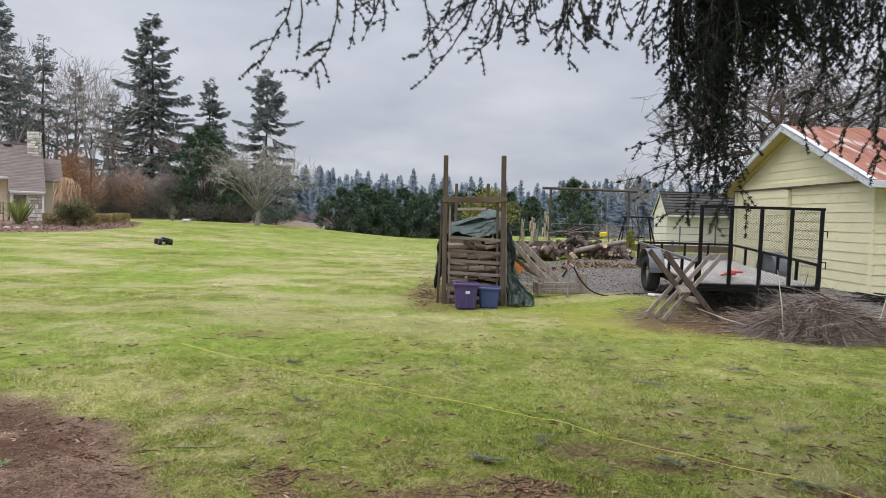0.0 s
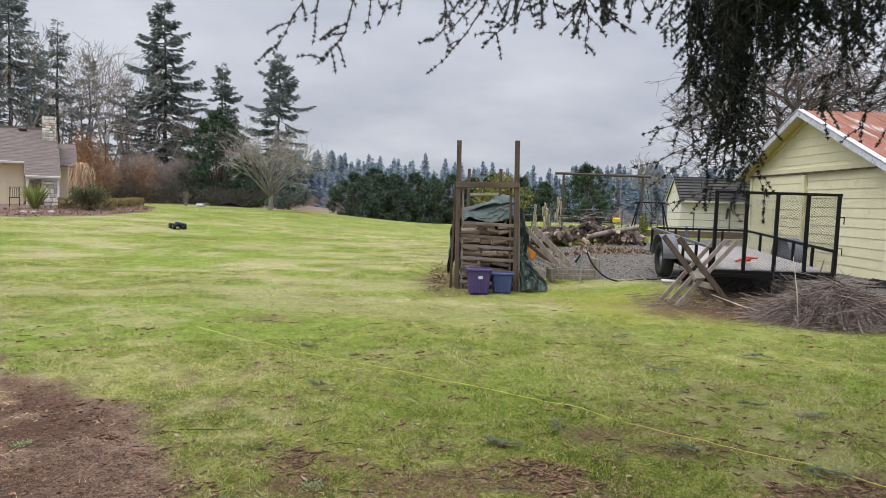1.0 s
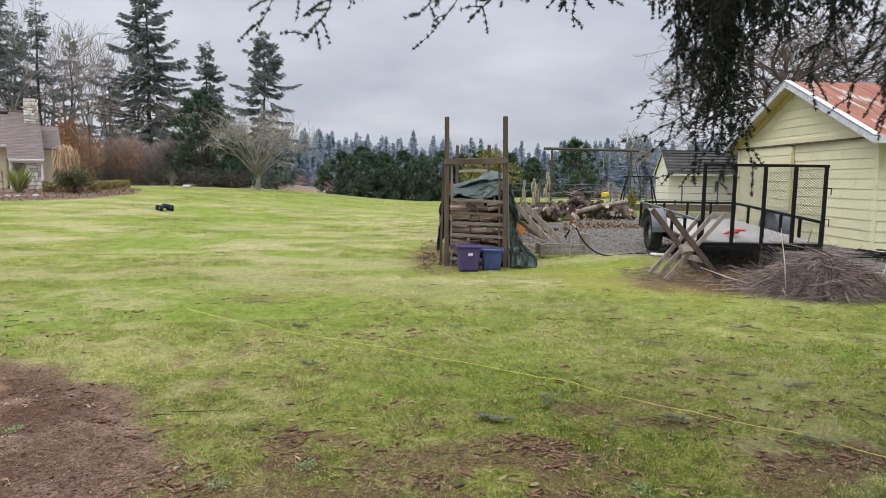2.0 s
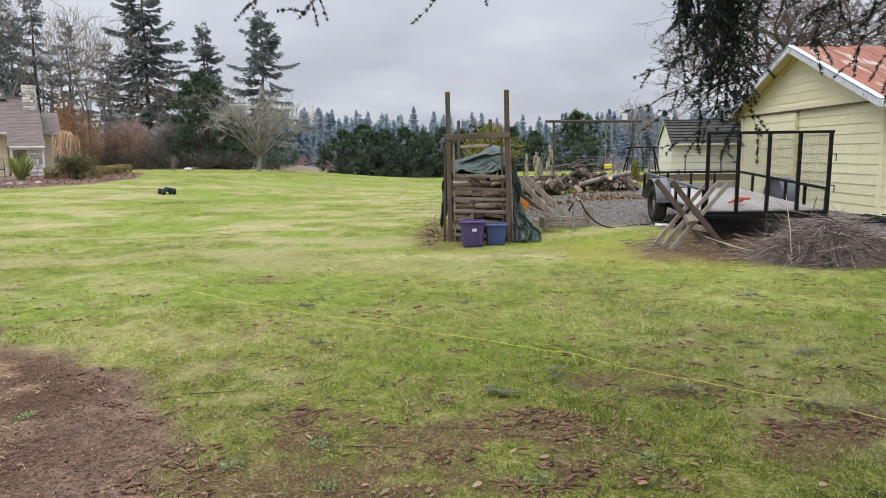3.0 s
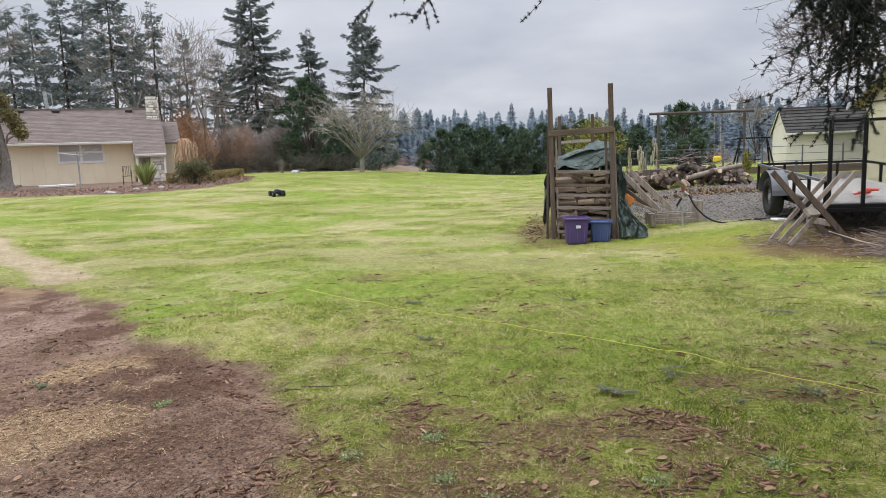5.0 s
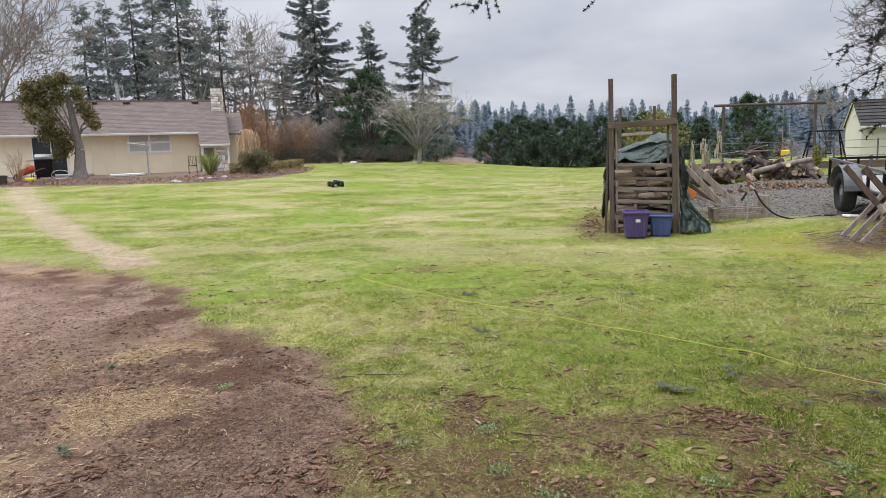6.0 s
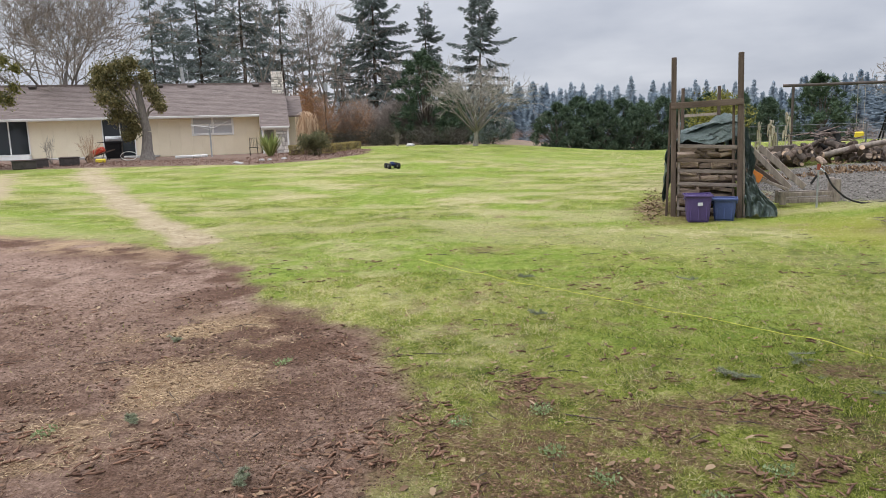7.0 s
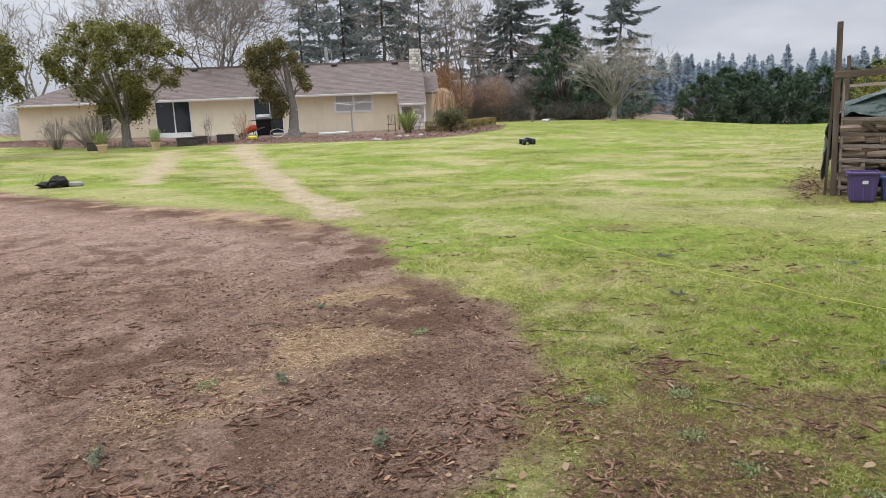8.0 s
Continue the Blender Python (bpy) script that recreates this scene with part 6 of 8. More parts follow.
hwall(8.33, 10.52, 0.05, 2.46, WH)
hwall(10.52, 14.4, 0.05)
hwall(14.4, 16.2, 0.05, 2.46, WH)
hwall(16.2, 19.4, 0.05)
hwall(19.4, 21.85, 0.05, 0, 1.22), hwall(19.4, 21.85, 0.05, 2.46, WH)
hwall(21.85, WL, 0.05)
part("foundation", box((WL + 0.04, 0.12, 0.55), (WL / 2, 0.10, -0.16)), "concrete", house)
for x in (0.05, WL - 0.02):
    part("end_wall", box((0.10, WD, WH), (x, WD / 2 + 0.1, WH / 2)), "cream_wall", house)
part("back_wall", box((WL, 0.10, WH), (WL / 2, WD, WH / 2)), "cream_wall", house)
part("corner_trim", box((0.10, 0.05, WH), (WL - 0.05, 0.0, WH / 2)), "cream_wall", house)


def hwindow(name, x0, x1, z0, z1, mulls, bars, pane="glass", fw=0.07, label=""):
    """A framed window: frame members, glazing bars and panes."""
    w = part(name, box((x1 - x0 - 0.02, 0.03, fw), ((x0 + x1) / 2, -0.005, z0 + fw / 2)), "clean_white", house, label)
    part("frame", box((x1 - x0 - 0.02, 0.03, fw), ((x0 + x1) / 2, -0.005, z1 - fw / 2)), "clean_white", w)
    for x in (x0 + fw / 2, x1 - fw / 2):
        part("frame", box((fw, 0.032, z1 - z0), (x, -0.006, (z0 + z1) / 2)), "clean_white", w)
    edges = [x0] + [x0 + (x1 - x0) * m for m in mulls] + [x1]
    for m in edges[1:-1]:
        part("mullion", box((fw, 0.034, z1 - z0 - 2 * fw), (m, -0.007, (z0 + z1) / 2)), "clean_white", w)
    for b in bars:
        part("glazing_bar", box((x1 - x0 - 2 * fw, 0.036, fw * 0.9), ((x0 + x1) / 2, -0.008, z0 + (z1 - z0) * b)), "clean_white", w)
    for a, b in zip(edges, edges[1:]):
        part("pane", box((b - a - 0.02, 0.01, z1 - z0 - 0.03), ((a + b) / 2, 0.008, (z0 + z1) / 2), bevel=0), pane, w)
    return w


hwindow("window", 19.4, 21.85, 1.22, 2.46, (0.5,), (0.5,), "blind", 0.125, "white-framed window with drawn blinds")
hwindow("window", 5.0, 5.7, 0.66, 1.70, (), (), "glass", 0.07, "narrow dark window")
hwindow("patio_door", 8.33, 10.52, 0.34, 2.46, (0.53,), (), "glass", 0.07, "dark sliding glass door in a white frame")
hwindow("patio_door", 14.4, 16.2, 0.08, 2.46, (0.55,), (), "glass", 0.06, "sliding glass door beside the grill")
part("door_step", box((2.3, 0.35, 0.30), (9.4, -0.20, 0.18)), "clean_white", house, "white wooden step")

# roof: courses of shingles on the front slope, a hip at one end, fascia and gutter
RIDGE, RY_ = 4.45, 4.3
SL = (RIDGE - WH) / RY_
EV = 0.55


def front_roof(x0, x1, y0, y1, n, parent, hip=0.0):
    """Shingle courses from the eave y0 up to y1, thinning at a hip on the low-x end."""
    for k in range(n):
        a, b = y0 + (y1 - y0) * k / n, y0 + (y1 - y0) * (k + 1) / n
        za, zb = WH + SL * a + 0.06, WH + SL * b + 0.06
        xa, xb = x0 + hip * (a - y0), x0 + hip * (b - y0)
        bm = bmesh.new()
        vs = [bm.verts.new(c) for c in ((xa, a, za + 0.003), (x1, a, za + 0.003), (x1, b + 0.05, zb + 0.012), (xb, b + 0.05, zb + 0.012), (xa, a, za - 0.02), (x1, a, za - 0.02), (x1, b + 0.05, zb - 0.03), (xb, b + 0.05, zb - 0.03))]
        for f in ((0, 1, 2, 3), (7, 6, 5, 4), (0, 4, 5, 1), (3, 2, 6, 7), (0, 3, 7, 4), (1, 5, 6, 2)):
            bm.faces.new([vs[j] for j in f])
        bmesh.ops.recalc_face_normals(bm, faces=bm.faces[:])
        part("shingle_course", bm, "shingle", parent)


hroof = part("roof", beam((4.9, RY_, RIDGE + 0.06), (25.1, RY_, RIDGE + 0.06), 0.10, 0.22), "shingle", house, "brown asphalt shingle roof")
front_roof(-0.25, 23.45, -EV, RY_, 24, hroof, 1.0)
front_roof(23.45, 25.1, -2.35, RY_, 33, hroof, 0.0)
for s, pts in (("hip_slope", ((-0.25, -EV), (-0.25, WD + EV), (4.6, RY_))), ("back_slope", ((-0.25, WD + EV), (25.1, WD + EV), (25.1, RY_), (4.6, RY_)))):
    bm = bmesh.new()
    vs = [bm.verts.new((x, y, (RIDGE if y == RY_ else WH - SL * EV) + 0.06)) for x, y in pts]
    bm.faces.new(vs)
    bmesh.ops.solidify(bm, geom=bm.faces[:], thickness=0.05)
    part(s, bm, "shingle", hroof)
part("gutter", box((23.7, 0.10, 0.14), (11.6, -EV - 0.02, WH - SL * EV - 0.02), bevel=0.02), "dull_trim", house, "white eave gutter")
part("soffit", box((23.6, EV, 0.03), (11.6, -EV / 2, WH - SL * EV - 0.06)), "cream_wall", house)
part("gutter", box((1.65, 0.10, 0.13), (24.28, -2.38, WH - SL * 2.35), bevel=0.02), "dull_trim", house)
part("barge_board", beam((25.1, -2.35, WH - SL * 2.35 + 0.0), (25.1, RY_, RIDGE + 0.02), 0.05, 0.12), "shingle", house)
part("barge_board", beam((23.43, -2.35, WH - SL * 2.35 + 0.0), (23.43, -EV, WH - SL * EV), 0.05, 0.12), "shingle", house)
# porch: posts, beam, stone pier
for x in (23.55, 25.0):
    part("porch_post", box((0.10, 0.10, 1.62), (x, -2.2, 0.72)), "clean_white", house)
part("porch_beam", box((1.6, 0.10, 0.14), (24.28, -2.22, 1.50)), "clean_white", house)
part("porch_wall", box((0.08, 2.0, 1.5), (23.6, -1.15, 0.75)), "cream_wall", house)


def stone_block(name, x0, x1, y0, y1, z0, z1, seed, course=0.22):
    """Rough stones laid in courses round a mortar core."""
    g = random.Random(seed)
    core_ = part(name, box((x1 - x0 - 0.06, y1 - y0 - 0.06, z1 - z0), ((x0 + x1) / 2, (y0 + y1) / 2, (z0 + z1) / 2), bevel=0.01), "mortar", house, "pale rough stonework")
    z = z0
    while z < z1 - 0.05:
        h = min(course * g.uniform(0.7, 1.25), z1 - z)
        for face in range(2):
            p, end = (x0, x1) if face == 0 else (y0, y1)
            while p < end - 0.04:
                w = min(g.uniform(0.12, 0.46), end - p)
                if face == 0:
                    part("stone", box((w - 0.025, 0.10, h - 0.022), (p + w / 2, y0 + 0.02 + g.uniform(-0.02, 0.02), z + h / 2), bevel=0.02), "stone", core_)
                else:
                    part("stone", box((0.10, w - 0.025, h - 0.022), (x1 - 0.02 + g.uniform(-0.02, 0.02), p + w / 2, z + h / 2), bevel=0.02), "stone", core_)
                p += w
        z += h
    return core_


stone_block("stone_pier", 24.3, 25.0, -2.15, -1.6, 0.0, 1.52, 5)
stone_block("chimney", 24.27, 25.0, 2.7, 3.5, 2.6, 5.20, 6, 0.17)
part("chimney_cap", box((0.66, 0.72, 0.05), (24.63, 3.1, 5.21)), "concrete", house)
# rear wing with its own gable roof
part("rear_wing", box((1.8, 4.0, 2.3), (25.2, 6.0, 1.15)), "cream_wall", house)
part("wing_roof", beam((25.7, 2.6, 2.35), (25.7, 5.6, 3.78), 0.95, 0.06, bevel=0), "shingle", house)
part("wing_fascia", box((0.05, 0.14, 0.18), (25.2, 2.55, 2.35)), "clean_white", house)
part("wing_fascia", box((0.95, 0.06, 0.10), (25.7, 2.55, 2.32)), "shingle", house)
for x in (9.9, 14.6, 17.3, 19.2, 23.3):
    part("roof_vent", box((0.42, 0.30, 0.16), (x, RY_ - 0.35, RIDGE + 0.02), (23, 0, 0), bevel=0.03), "dark_pot", house)
part("flue_pipe", rod((18.72, RY_ + 0.6, 3.9), (18.6, RY_ + 0.6, 5.7), 0.11), "galvanised", house)
part("service_mast", rod((19.0, RY_ + 0.8, 3.9), (18.95, RY_ + 0.8, 5.6), 0.025), "galvanised", house)
part("patio_slab", box((9, 2.0, 0.10), (13, -1.0, 0.10)), "concrete", house)


def at_range(az, dist):
    x, y = polar(az, dist)
    return x, y, ground_at(x, y)


# evergreen magnolia and laurel in the bed
def crown_rows(az, seed, n, profile, deep=0.8):
    """Clumps of a crown whose half-width follows its height; rows of x, y, z and radius."""
    g = np.random.default_rng(seed)
    hs, ws = zip(*profile)
    across, along = (math.cos(radians(az)), -math.sin(radians(az))), (math.sin(radians(az)), math.cos(radians(az)))
    out = []
    for k in range(n):
        h = hs[0] + (hs[-1] - hs[0]) * ((k + g.random()) / n) ** 0.8
        w = np.interp(h, hs, ws)
        a, q = g.uniform(0, 2 * math.pi), g.uniform(0.35, 1.0)
        u, v = w * q * math.cos(a), w * q * math.sin(a) * deep
        out.append((u * across[0] + v * along[0], u * across[1] + v * along[1], h, g.uniform(0.28, 0.62)))
    return np.array(out)


x, y = polar(-51.8, 37.0)
mg = bushy_tree("magnolia_tree", "broad round evergreen tree with dull green leaves", x, y, 5.8, 7.0, 501, "magnolia", 0.115, 44000, 0.20, 0.10, 46, bark="grey_bark", up=-0.3,
                rows=crown_rows(-51.8, 504, 96, ((1.5, 0.6), (2.2, 1.4), (3.0, 2.5), (4.0, 3.25), (4.9, 2.8), (5.6, 1.7))))
x, y = polar(-60.3, 35.5)
bushy_tree("magnolia_tree", "dense evergreen tree beside the house", x, y, 5.0, 3.8, 502, "magnolia", 0.115, 18000, 0.20, 0.20, 26, up=-0.3,
           rows=crown_rows(-60.3, 505, 44, ((1.9, 1.0), (3.0, 2.0), (4.0, 1.9), (5.1, 0.9))))
LAZ = -39.75
x, y = polar(LAZ, 40.3)
lobes = ((-1.6, 4.55, 0.66), (-0.9, 4.75, 0.60), (-2.2, 4.0, 0.50), (-1.5, 3.8, 0.72), (-0.75, 4.1, 0.55), (-2.0, 3.25, 0.45), (-1.3, 3.0, 0.62), (-1.45, 2.35, 0.48), (-0.85, 2.25, 0.50),
         (-0.6, 1.65, 0.42), (-0.9, 1.35, 0.30), (0.50, 3.6, 0.40), (0.78, 3.15, 0.36), (0.25, 4.3, 0.36), (0.95, 2.75, 0.30), (-0.35, 4.95, 0.36), (-2.1, 4.5, 0.36))
cl, sl = math.cos(radians(LAZ)), -math.sin(radians(LAZ))
gl_ = np.random.default_rng(506)
lrows = np.array([(0.88 * u * cl + d * sl, 0.88 * u * sl - d * cl, h, q * 0.92) for u, h, q in lobes for d in gl_.normal(size=2) * 0.45])
lt = bushy_tree("laurel_tree", "leaning evergreen tree with drooping brown-green leaves", x, y, 5.2, 3.2, 503, "laurel", 0.13, 26000, 0.14, 0.30, 18, bark="grey_bark", up=-0.8, rows=lrows)
v, f = tubes([(0.0, 0, -0.1, 0.02 * cl, 0.02 * sl, 0.5, 0.46, 0.29), (0.02 * cl, 0.02 * sl, 0.5, 0.10 * cl, 0.10 * sl, 1.5, 0.29, 0.22), (0.10 * cl, 0.10 * sl, 1.5, -0.06 * cl, -0.06 * sl, 2.9, 0.22, 0.18), (-0.06 * cl, -0.06 * sl, 2.9, -0.2 * cl, -0.2 * sl, 4.3, 0.18, 0.10)], 10)
link("main_stem", arrays("main_stem", v, f, "grey_bark"), None, lt, "thick pale trunk", soft=True)


def spiky(name, label, x, y, n, tall, mat, seed, width=0.07, spread=0.8, droop=0.0, category="plant"):
    """A clump of sword leaves fanning from one root."""
    g = np.random.default_rng(seed)
    t = thing(name, label, category, pose(x, y, ground_at(x, y)))
    rows_v, rows_f = [], []
    a = g.uniform(0, 6.28, n)
    w = np.stack([np.cos(a) * spread * g.uniform(0.1, 1, n), np.sin(a) * spread * g.uniform(0.1, 1, n), g.uniform(0.7, 1.1, n)], 1)
    w /= np.linalg.norm(w, axis=1, keepdims=True)
    at = np.stack([0.12 * np.cos(a), 0.12 * np.sin(a), np.zeros(n)], 1) * g.uniform(0, 1, (n, 1))
    ln = tall * g.uniform(0.6, 1.0, n)
    side = np.stack([-np.sin(a), np.cos(a), np.zeros(n)], 1) * width / 2
    mid = at + w * ln[:, None] * 0.6
    end = at + w * ln[:, None] - np.array([0, 0, 1.0]) * droop * ln[:, None] * g.uniform(0.1, 1.4, (n, 1))
    verts = np.stack([at - side, at + side, mid + side, mid - side, end], 1).reshape(-1, 3)
    k = np.arange(n)[:, None] * 5
    v2 = np.concatenate([k + np.array([[0, 1, 2]]), k + np.array([[0, 2, 3]]), k + np.array([[3, 2, 4]])])
    link("leaves", arrays("leaves", verts, v2, mat), None, t)
    return t


def fountain(name, label, x, y, n, tall, wide, mat, seed):
    """A clump of long dry leaves that rise, arch over and hang to the ground."""
    g = np.random.default_rng(seed)
    t = thing(name, label, "plant", pose(x, y, ground_at(x, y)))
    pieces, k5 = [], 6
    for k in range(n):
        a, q, h = g.uniform(0, 6.283), wide * g.uniform(0.25, 1.0), tall * g.uniform(0.45, 1.0)
        fall = g.uniform(0.10, 0.62)
        c, sn = math.cos(a), math.sin(a)
        p = [np.array((0.10 * c, 0.10 * sn, 0.0)), np.array((0.22 * q * c, 0.22 * q * sn, 0.62 * h)), np.array((0.48 * q * c, 0.48 * q * sn, 0.95 * h)), np.array((0.74 * q * c, 0.74 * q * sn, 0.93 * h)),
             np.array((0.93 * q * c, 0.93 * q * sn, h * (0.90 - 0.45 * fall))), np.array((q * c, q * sn, h * (0.82 - 0.80 * fall)))]
        p = [c0 + g.normal(size=3) * 0.05 * (j > 0) for j, c0 in enumerate(p)]
        w = np.array((-sn, c, 0.0)) * g.uniform(0.005, 0.016)
        ws = (0.5, 0.8, 1.0, 1.2, 1.4, 0.4)
        verts = np.concatenate([[p[j] - w * ws[j], p[j] + w * ws[j]] for j in range(k5)])
        pieces.append((verts, np.array([(2 * j, 2 * j + 1, 2 * j + 3, 2 * j + 2) for j in range(k5 - 1)])))
    v, f = joined(pieces)
    link("leaves", arrays("leaves", v, f, mat), None, t)
    return t


x, y, _ = at_range(-30.9, 37.0)
spiky("yucca", "spiky yellow-green yucca by the porch", x, y, 150, 1.45, "yucca_leaf", 511, 0.06, 0.75, 0.12)
x, y, _ = at_range(-27.95, 37.0)
fountain("pampas_grass", "tall dry pampas grass with drooping tan plumes", x, y, 900, 2.25, 0.66, "plume", 512)
x, y, _ = at_range(-27.5, 35.6)
bushy_tree("rhododendron", "rounded olive-green shrub in the mulch bed", x, y, 1.25, 2.0, 513, "shrub_leaf", 0.085, 5200, 0.05, 0.12, 22, "shrub")
for k, (az, d) in enumerate(((-26.40, 38.0), (-25.55, 41.0), (-24.85, 44.0), (-24.30, 47.0), (-28.9, 37.6))):
    x, y, z = at_range(az, d)
    t = thing("clipped_hedge", "low clipped box hedge with yellowing leaves", "hedge", pose(x, y, z, 0, 0, 30), "clipped hedges")
    g = np.random.default_rng(520 + k)
    p = g.uniform(-1, 1, (2200, 3))
    side_ = g.integers(0, 3, 2200)
    p[np.arange(2200), side_] = np.sign(p[np.arange(2200), side_]) * g.uniform(0.9, 1.0, 2200)
    p *= np.array([0.36, 0.30, 0.23])
    p[:, 2] += 0.26
    v, f = leaves(p, 0.055, g)
    link("leaves", arrays("leaves", v, f, "box_leaf"), None, t)
    v, f = tubes([(0, 0, 0, 0, 0, 0.3, 0.03, 0.03)] + [(0, 0, 0.1, *(p[j] * 0.9), 0.015, 0.008) for j in range(40)], 4)
    link("stems", arrays("stems", v, f, "bark"), None, t)


def stems_bush(name, label, az, dist, tall, wide, n, mat, seed):
    """A leafless shrub of many upright stems."""
    g = np.random.default_rng(seed)
    x, y, z = at_range(az, dist)
    segs = []
    for k in range(n):
        a, q = g.uniform(0, 6.28), g.uniform(0, 1) ** 0.5
        b = np.array([0.10 * wide * q * np.cos(a), 0.10 * wide * q * np.sin(a), 0])
        m = np.array([0.36 * wide * q * np.cos(a), 0.36 * wide * q * np.sin(a), tall * g.uniform(0.3, 0.55)]) + g.normal(size=3) * 0.05
        e = np.array([0.5 * wide * q * np.cos(a), 0.5 * wide * q * np.sin(a), tall * (1.05 - 0.45 * q * q) * g.uniform(0.75, 1.0)]) + g.normal(size=3) * 0.08
        segs += [(*b, *m, 0.011, 0.008), (*m, *e, 0.008, 0.004)]
        for _ in range(3):
            u = g.uniform(0.1, 0.8)
            p = m + (e - m) * u
            segs.append((*p, *(p + (e - m) * 0.4 + g.normal(size=3) * 0.13), 0.006, 0.003))
    v, f = tubes(segs, 4)
    ob = link(name, arrays(name, v, f, mat), None, None, m=pose(x, y, z))
    return tagged(ob, label, "shrub", kind="")


stems_bush("bare_shrub", "leafless brown shrub against the house wall", -56.3, 38.5, 1.4, 1.6, 60, "thin_twig", 531)
stems_bush("bare_shrub", "wide leafless grey shrub against the house wall", -53.9, 38.5, 1.7, 3.0, 150, "thin_twig", 532)
stems_bush("bare_shrub", "leafless upright stems by the patio", -43.6, 39.5, 1.5, 1.3, 40, "plume", 533)
stems_bush("bare_shrub", "small leafless shrub by the patio door", -46.0, 39.0, 1.3, 0.6, 16, "thin_twig", 534)
stems_bush("bare_sapling", "small leafless sapling on the lawn's edge", -20.9, 52.0, 1.2, 0.9, 14, "thin_twig", 535)


def pot(label, az, dist, r, h, mat, plant=None, seed=0):
    x, y, z = at_range(az, dist)
    t = thing("plant_pot", label, "plant pot", pose(x, y, z), "garden pots")
    part("pot", rod((0, 0, 0), (0, 0, h), r * 0.72, r, 16), mat, t)
    part("rim", rod((0, 0, h - 0.05), (0, 0, h + 0.01), r * 1.08, r * 1.08, 16), mat, t)
    part("soil", rod((0, 0, h), (0, 0, h + 0.015), r * 0.9, r * 0.9, 12), "mulch", t)
    if plant:
        g = np.random.default_rng(seed)
        n = 260
        at = np.stack([g.normal(size=n) * 0.12, g.normal(size=n) * 0.12, h + g.uniform(0, 0.45, n)], 1)
        v, f = blades(at, np.stack([g.normal(size=n) * 0.5, g.normal(size=n) * 0.5, np.ones(n)], 1), 0.2, 0.035, g)
        tagged(link("plant", arrays("plant", v, f, plant), None, t), kind="stuff")


pot("pale terracotta pot with a grassy plant", -53.5, 34.0, 0.22, 0.36, "terracotta", "yucca_leaf", 541)
pot("pale terracotta pot with a small grassy plant", -49.9, 33.6, 0.20, 0.34, "terracotta", "yucca_leaf", 542)
for az, d, w in ((-47.7, 35.5, 0.9), (-46.7, 36.3, 0.6), (-44.9, 36.8, 0.8), (-53.9, 36.0, 0.7)):
    x, y, z = at_range(az, d)
    t = thing("planter_trough", "dark brown planter trough in the bark bed", "planter", pose(x, y, z, 0, 0, 50), "planter troughs")
    part("trough", box((w, 0.42, 0.36), (0, 0, 0.18), bevel=0.03), "dark_pot", t)
    part("rim", box((w + 0.06, 0.48, 0.05), (0, 0, 0.36), bevel=0.015), "dark_pot", t)
    part("soil", box((w - 0.08, 0.34, 0.03), (0, 0, 0.385)), "mulch", t)

# barbecue grill
x, y, z = at_range(-41.9, 41.0)
grill = thing("barbecue_grill", "black and silver gas barbecue on the patio", "grill", pose(x, y, z + 0.06, 0, 0, HTURN))
part("cabinet", box((0.75, 0.5, 0.72), (0, 0, 0.44), bevel=0.02), "black_steel", grill)
part("cabinet_door", box((0.66, 0.02, 0.55), (0, -0.262, 0.44), bevel=0.005), "black_steel", grill)
part("firebox", box((0.80, 0.52, 0.16), (0, 0, 0.88), bevel=0.03), "black_steel", grill)
lid = part("lid", rod((-0.38, 0.02, 1.0), (0.38, 0.02, 1.0), 0.22, sides=16), "galvanised", grill, "domed silver lid")
part("lid_handle", rod((-0.25, -0.24, 1.06), (0.25, -0.24, 1.06), 0.018), "galvanised", lid)
for s in (-1, 1):
    part("side_shelf", box((0.36, 0.46, 0.04), (s * 0.58, 0, 0.90)), "black_steel", grill)
    for yy in (-0.2, 0.2):
        part("wheel", rod((s * 0.34 - 0.02, yy, 0.05), (s * 0.34 + 0.02, yy, 0.05), 0.06, sides=12), "rubber", grill)
# things on the patio
x, y, z = at_range(-43.0, 40.0)
barrow = thing("wheelbarrow", "red wheelbarrow tipped up beside the grill", "wheelbarrow", pose(x, y, z, 0, 0, HTURN))
part("tray", box((0.65, 0.5, 0.28), (0, 0, 0.52), (0, -25, 0), bevel=0.06), "red_plastic", barrow)
part("wheel", rod((-0.45, -0.04, 0.18), (-0.45, 0.04, 0.18), 0.18, sides=16), "rubber", barrow)
for s in (-1, 1):
    part("handle", rod((-0.45, s * 0.2, 0.2), (0.75, s * 0.26, 0.6), 0.02), "old_wood", barrow)
    part("leg", rod((0.2, s * 0.2, 0.0), (0.2, s * 0.2, 0.42), 0.015), "black_steel", barrow)
x, y, z = at_range(-42.9, 38.5)
tagged(part("yellow_toy", box((0.45, 0.3, 0.2), (x, y, z + 0.1), (0, 0, 40), bevel=0.05), "yellow_plastic"), "small yellow plastic toy in the bed", "toy")
x, y, z = at_range(-41.0, 40.6)
ring = bmesh.new()
for k in range(20):
    a, b = 2 * math.pi * k / 20, 2 * math.pi * (k + 1) / 20
    rod((0.4 * math.cos(a), 0.02, 0.24 + 0.22 * math.sin(a)), (0.4 * math.cos(b), 0.02, 0.24 + 0.22 * math.sin(b)), 0.018, sides=5, bm=ring)
tagged(part("coiled_hose", ring, "clean_white", m=pose(x, y, z, 0, 0, HTURN)), "pale hose coiled by the glass door", "hose")
